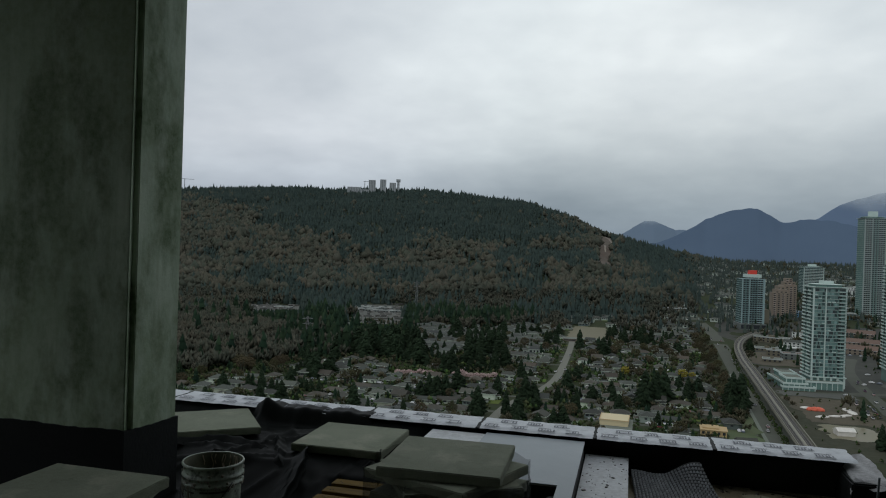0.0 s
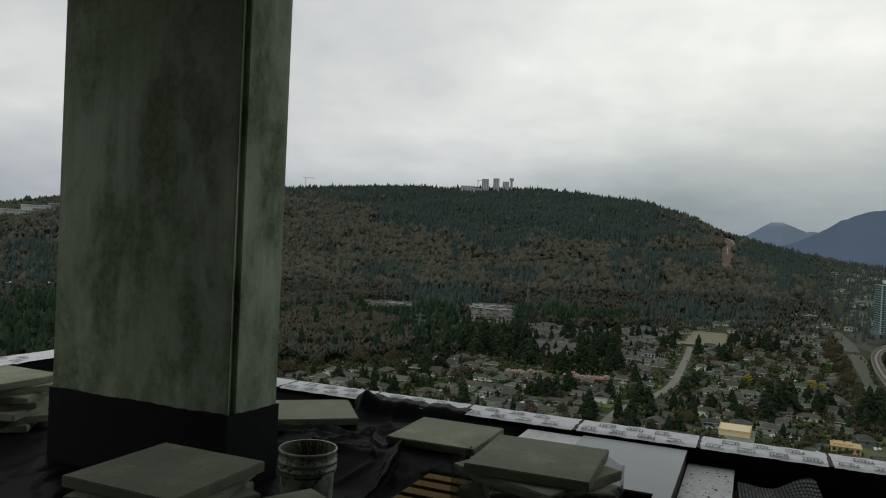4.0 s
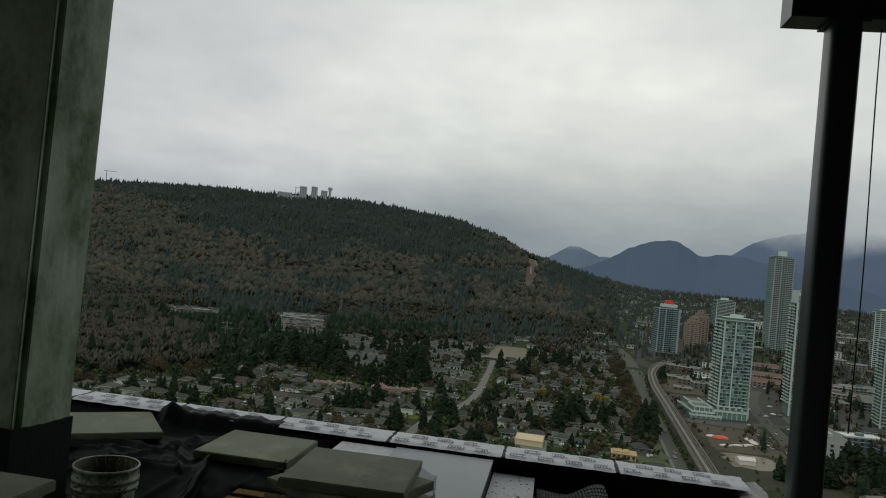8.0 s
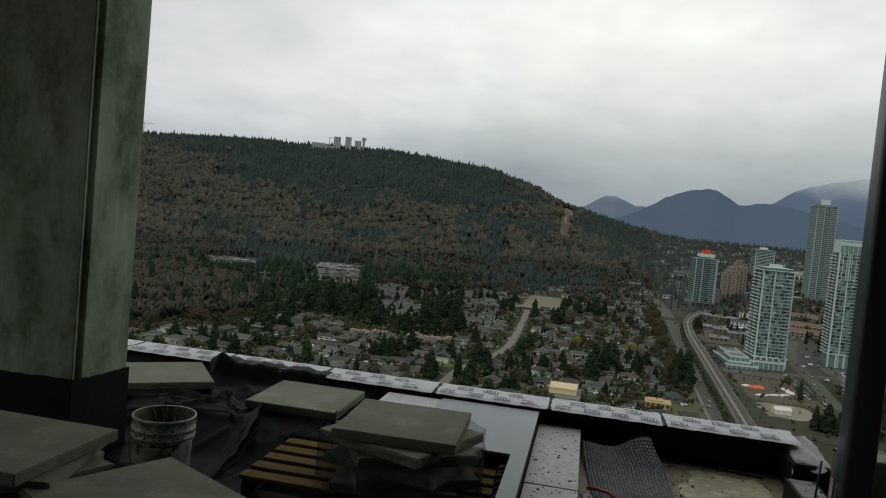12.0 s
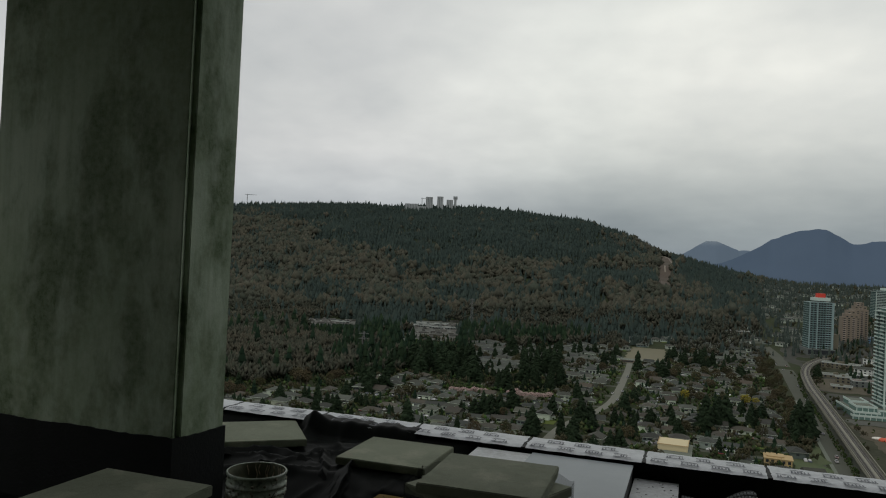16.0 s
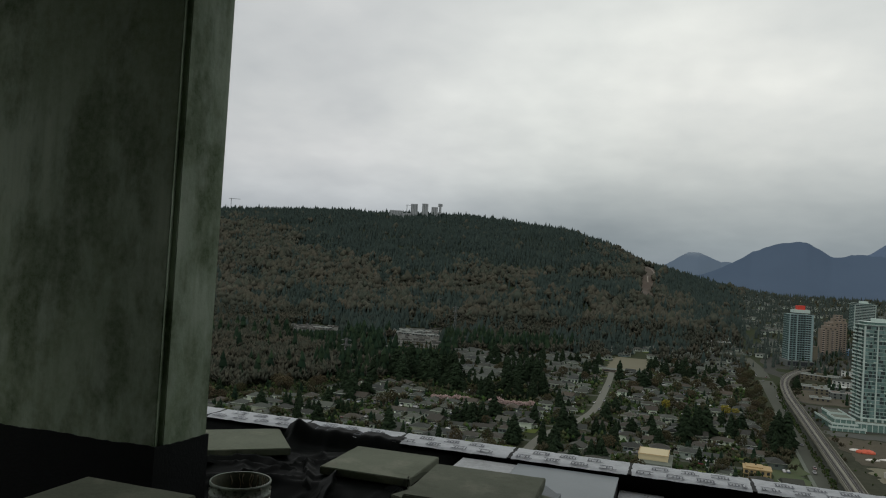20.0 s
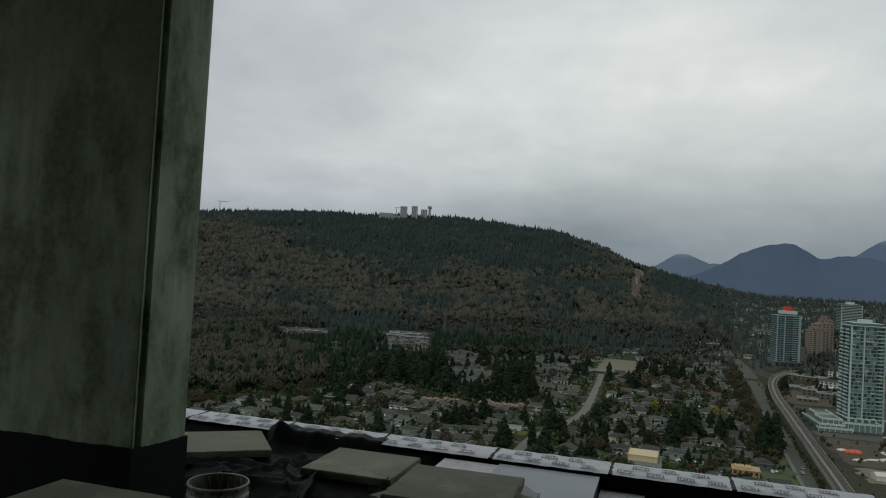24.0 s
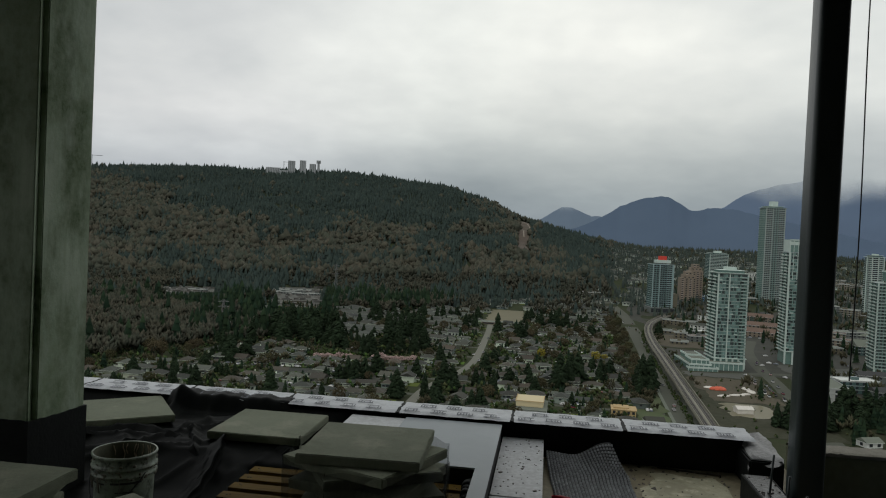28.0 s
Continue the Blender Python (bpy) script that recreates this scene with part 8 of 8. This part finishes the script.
for k in range(420):
    s = wr.uniform(0.002, 0.008) * (2.2 if wr.random() < 0.07 else 1)
    box(crumbs, -s, s, -s * wr.uniform(0.5, 1), s, -s * 0.4, s * 0.4, m=pose(wr.uniform(0.58, 1.21), wr.uniform(2.8, 5.15), 0.052, wr.uniform(0, 40), wr.uniform(0, 40), wr.uniform(0, 360)))
tagged(part("slab_crumbs", crumbs, M["grit"]), "scattered mortar crumbs on the concrete", "debris", kind="stuff")
skim = bmesh.new()
ns, ms = 64, 18
sk = {}
for a in range(ns + 1):
    y = 2.7 + (5.04 - 2.7) * a / ns
    left = 0.70 + 0.045 * math.sin(y * 5.1) + 0.03 * math.sin(y * 13.0 + 1) + 0.012 * math.sin(y * 41) + 0.10 * max(0.0, y - 4.75)
    right = 1.205 - 0.02 * abs(math.sin(y * 9)) - 0.16 * max(0.0, y - 4.8)
    for b in range(ms + 1):
        edge = min(a, ns - a, b, ms - b) == 0
        x = left + (right - left) * b / ms
        sk[a, b] = skim.verts.new((x, y + (0.03 * math.sin(x * 17) if a == ns else 0), 0.0505 if edge else 0.055 + 0.0016 * math.sin(x * 31 + y * 7) + wr.uniform(0, 0.0012)))
for a in range(ns):
    for b in range(ms):
        skim.faces.new((sk[a, b], sk[a, b + 1], sk[a + 1, b + 1], sk[a + 1, b]))
tagged(part("mortar_skim", skim, M["skim"], smooth=True), "dried pale mortar skim on the slab", "mortar", kind="structure")


# ---------------------------------------------------------------- pavers, pallet and bucket
def paver_mesh(seed):
    g = random.Random(seed)
    bm = bmesh.new()
    box(bm, -0.305, 0.305, -0.305, 0.305, 0, 0.049)
    bmesh.ops.subdivide_edges(bm, edges=[e for e in bm.edges if abs(e.verts[0].co.z - e.verts[1].co.z) < 1e-6], cuts=7, use_grid_fill=True)
    for v in bm.verts:
        if max(abs(v.co.x), abs(v.co.y)) > 0.304:
            s = 1 - g.uniform(0, 0.006) - (0.012 if g.random() < 0.08 else 0)
            v.co.x *= s
            v.co.y *= s
    es = [e for e in bm.edges if e.calc_length() > 0 and len(e.link_faces) == 2 and e.calc_face_angle(0) > 0.8]
    bmesh.ops.bevel(bm, geom=es, offset=0.005, segments=2, affect="EDGES", clamp_overlap=True)
    return mesh_of("paver", bm, M["paver"])


PAVERS = [paver_mesh(k) for k in range(4)]


def paver_stack(cx, cy, z, turns, label, group, slip=0.015):
    for k, a in enumerate(turns):
        p = tagged(new("paver", PAVERS[k % 4]), label, "paver", group)
        last = k == len(turns) - 1
        p.matrix_world = pose(cx + (0 if last else wr.uniform(-slip, slip)), cy + (0 if last else wr.uniform(-slip, slip)), z + 0.05 * k, 0, 0, a)


paver_stack(-0.875, 3.712, 0.20, [8, 26, -14, 30, -22, 2.0], "grey concrete paver in a stack on the pallet", "pavers stacked on the pallet", 0.03)
# clear film stretched round the lower pavers of the stack
film_mat = mat("stretch_film", (0.012, 0.016, 0.016), 0.22, vary=[(6, 0.6, (0.03, 0.036, 0.036), (1, 1, 0.3))], bump=[(9, 0.02)])
film_mat.node_tree.nodes["Principled BSDF"].inputs["Alpha"].default_value = 0.36
hull = [Vector((0.318 * sx * math.cos(radians(a)) - 0.318 * sy * math.sin(radians(a)), 0.318 * sx * math.sin(radians(a)) + 0.318 * sy * math.cos(radians(a)))) for a in (5, 27, -15, 31) for sx in (-1, 1) for sy in (-1, 1)]
hull = [hull[k] for k in geometry.convex_hull_2d(hull)]
outline = [hull[k].lerp(hull[(k + 1) % len(hull)], q / 4) for k in range(len(hull)) for q in range(4)]
bm = bmesh.new()
wraps = []
for j in range(7):
    row = []
    for k, p in enumerate(outline):
        s = 1.0 + 0.012 * math.sin(j * 1.9 + k * 0.8) * (k % 4 > 0) - 0.05 * (k % 4 > 0) * (0.5 + 0.5 * math.sin(j * 2.4 + k))
        row.append(bm.verts.new((p.x * s, p.y * s, 0.245 * j / 6 + 0.007 * math.sin(k * 1.7))))
    wraps.append(row)
for a, b in zip(wraps[:-1], wraps[1:]):
    for k in range(len(outline)):
        bm.faces.new((a[k], a[(k + 1) % len(outline)], b[(k + 1) % len(outline)], b[k]))
wrap = tagged(part("stretch_film", bm, film_mat, smooth=True), "dark glossy clear film stretched round stacked pavers", "plastic film")
wrap.location = (-0.875, 3.712, 0.206)
paver_stack(-1.766, 4.645, 0.236, [0.5], "grey concrete paver lying on the black membrane", "pavers by the parapet")
paver_stack(-2.865, 4.70, 0.236, [-53], "grey concrete paver lying on the black membrane", "pavers by the parapet")
paver_stack(-2.30, 2.645, 0.092, [18, -22, 34, -12, 26, -24, 16, 0], "grey concrete paver in a stack beside the bucket", "pavers beside the bucket", 0.035)
paver_stack(-1.60, 2.515, 0.070, [-20, -33, -25, -36, -30, -14, -28.7], "grey concrete paver in the stack before the bucket", "pavers before the bucket", 0.03)
paver_stack(-4.95, 3.75, 0.092, [38, -30, 20, -40, 33, -24, 0], "grey concrete paver in a stack beyond the column", "pavers beyond the column", 0.03)

pal = thing("pallet", "weathered brown wooden pallet half covered by pavers", "pallet", pose(-1.01, 3.71, 0.088))
for k in range(5):
    y = -0.325 + 0.047 + k * 0.139
    bm = boxes((-0.61, 0.61, y - 0.043, y + 0.043, 0.092, 0.112))
    bmesh.ops.subdivide_edges(bm, edges=[e for e in bm.edges if e.calc_length() > 1], cuts=14)
    for v in bm.verts:
        v.co.y += wr.uniform(-0.002, 0.002)
        v.co.z += wr.uniform(-0.0012, 0.0)
    sl_ = part("slat", bm, M["wood"], pal)
    for x in (-0.57, -0.555, 0.555, 0.57):
        bm = bmesh.new()
        cyl(bm, 0.004, 0.004, 0.1115, 0.1135, 8, Matrix.Translation((x, y + wr.uniform(-0.02, 0.02), 0)))
        part("nail", bm, M["dark_edge"], sl_)
for x in (-0.575, 0, 0.575):
    part("bearer", boxes((x - 0.019, x + 0.019, -0.325, 0.325, 0.014, 0.0915), bevel=0.003), M["dark_shaded_wood"], pal, "bearer with the shade under the pallet in its colour")
for k in range(3):
    y = -0.27 + k * 0.27
    part("bottom_slat", boxes((-0.61, 0.61, y - 0.045, y + 0.045, 0.0, 0.0135)), M["dark_shaded_wood"], pal)

buc = thing("bucket", "dirty white plastic bucket crusted with dried mortar", "bucket", pose(-2.02, 3.35, 0.090))
prof = [(0.128, 0.0), (0.131, 0.004), (0.139, 0.25), (0.140, 0.262), (0.150, 0.264), (0.1515, 0.272), (0.1435, 0.278), (0.1435, 0.298), (0.151, 0.300), (0.1525, 0.308), (0.145, 0.314), (0.146, 0.352), (0.152, 0.354), (0.153, 0.362), (0.150, 0.367), (0.144, 0.366)]
bm = bmesh.new()
n = 48
rings = [[bm.verts.new((r * math.cos(2 * math.pi * k / n), r * math.sin(2 * math.pi * k / n), z)) for k in range(n)] for r, z in prof]
for a, b in zip(rings[:-1], rings[1:]):
    for k in range(n):
        bm.faces.new((a[k], a[(k + 1) % n], b[(k + 1) % n], b[k]))
bm.faces.new(rings[0][::-1])
pail = part("pail", bm, M["bucket"], buc, smooth=True)
bm = bmesh.new()
ri = [[bm.verts.new((r * math.cos(2 * math.pi * k / n), r * math.sin(2 * math.pi * k / n), z)) for k in range(n)] for r, z in ((0.1438, 0.3655), (0.141, 0.355), (0.134, 0.20), (0.126, 0.012))]
for a, b in zip(ri[:-1], ri[1:]):
    for k in range(n):
        bm.faces.new((b[k], b[(k + 1) % n], a[(k + 1) % n], a[k]))
bm.faces.new(ri[-1])
part("lining", bm, M["bucket_in"], buc, "mortar-stained inside", smooth=True)
for k in range(9):
    a = radians(50 + k * 11 + wr.uniform(-4, 4))
    run = [(0.1405 - q * 0.0009, a + 0.04 * math.sin(q * 1.3 + k), 0.355 - q * 0.017) for q in range(wr.randrange(4, 9))]
    part("drip", tube_path([(r * math.cos(w), r * math.sin(w), z) for r, w, z in run], 0.0028, 5), M["drip"], pail, "pale dried drip")
pts = [(0.156 * math.cos(a), 0.156 * math.sin(a), 0.286 - 0.150 * math.sin((a - radians(188)) / radians(150) * math.pi)) for a in [radians(188) + radians(150) * k / 22 for k in range(23)]]
part("handle", tube_path(pts, 0.0028, 6), M["wire"], buc, "thin wire handle", smooth=True)
bm = bmesh.new()


def on_pail(bm, a0, a1, z0, z1):
    """A printed patch that follows the pail's side."""
    m = max(1, int((a1 - a0) / 4))
    q = []
    for k in range(m + 1):
        a = radians(a0 + (a1 - a0) * k / m)
        for z in (z0, z1):
            r = 0.131 + 0.008 * z / 0.25 + 0.0012
            q.append(bm.verts.new((r * math.cos(a), r * math.sin(a), z)))
    for k in range(m):
        bm.faces.new((q[2 * k], q[2 * k + 2], q[2 * k + 3], q[2 * k + 1]))


for row in [(214, 262, 0.232, 0.240), (275, 335, 0.236, 0.246), (284, 318, 0.196, 0.201), (284, 318, 0.160, 0.165), (284, 318, 0.126, 0.131), (222, 254, 0.10, 0.112)]:
    bm = bmesh.new()
    on_pail(bm, *row)
    part("printed_mark", bm, M["print_black"], pail, "worn black printed mark")
# a worn round emblem with spokes, low on the side
bm = bmesh.new()
for k in range(16):
    a = 2 * math.pi * k / 16
    ca, cz = 322 + 13.0 * math.cos(a), 0.140 + 0.030 * math.sin(a)
    if k not in (3, 11):
        on_pail(bm, ca - 2.6, ca + 2.6, cz - 0.0042, cz + 0.0042)
for k in range(7):
    q = -1 + k / 3
    on_pail(bm, 322 + 11 * q - 1.6, 322 + 11 * q + 1.6, 0.140 + 0.024 * q - 0.003, 0.140 + 0.024 * q + 0.003)
    on_pail(bm, 322 - 11 * q - 1.6, 322 - 11 * q + 1.6, 0.140 + 0.024 * q - 0.003, 0.140 + 0.024 * q + 0.003)
on_pail(bm, 320.5, 323.5, 0.112, 0.168)
part("printed_emblem", bm, M["print_black"], pail, "worn black round emblem")
# dried mortar caked on the ribs and the rim
bm = bmesh.new()
for k in range(150):
    a, z = wr.uniform(0, 6.28), wr.choice((0.266, 0.274, 0.288, 0.302, 0.309, 0.33, 0.357, 0.364))
    q = wr.uniform(0.003, 0.008)
    m = Matrix.Translation((0.1485 * math.cos(a), 0.1485 * math.sin(a), z - q)) @ Matrix.Rotation(a, 4, "Z") @ Matrix.Diagonal((0.8, wr.uniform(0.8, 2.0), wr.uniform(0.7, 1.5), 1))
    bmesh.ops.create_icosphere(bm, subdivisions=1, radius=q, matrix=m)
tagged(part("mortar_lumps", bm, M["crust"], pail, "caked grey mortar", smooth=True), kind="stuff")
for k in range(14):
    a = radians(wr.uniform(190, 420))
    run = [(0.1475 - 0.00035 * q * q + 0.002, a + 0.02 * math.sin(q + k), 0.262 - q * 0.014) for q in range(wr.randrange(2, 7))]
    part("drip", tube_path([(max(r, 0.1335 + 0.03 * z) * math.cos(w), max(r, 0.1335 + 0.03 * z) * math.sin(w), z) for r, w, z in run], wr.uniform(0.002, 0.005), 5), M["crust"], pail, "grey dried drip")
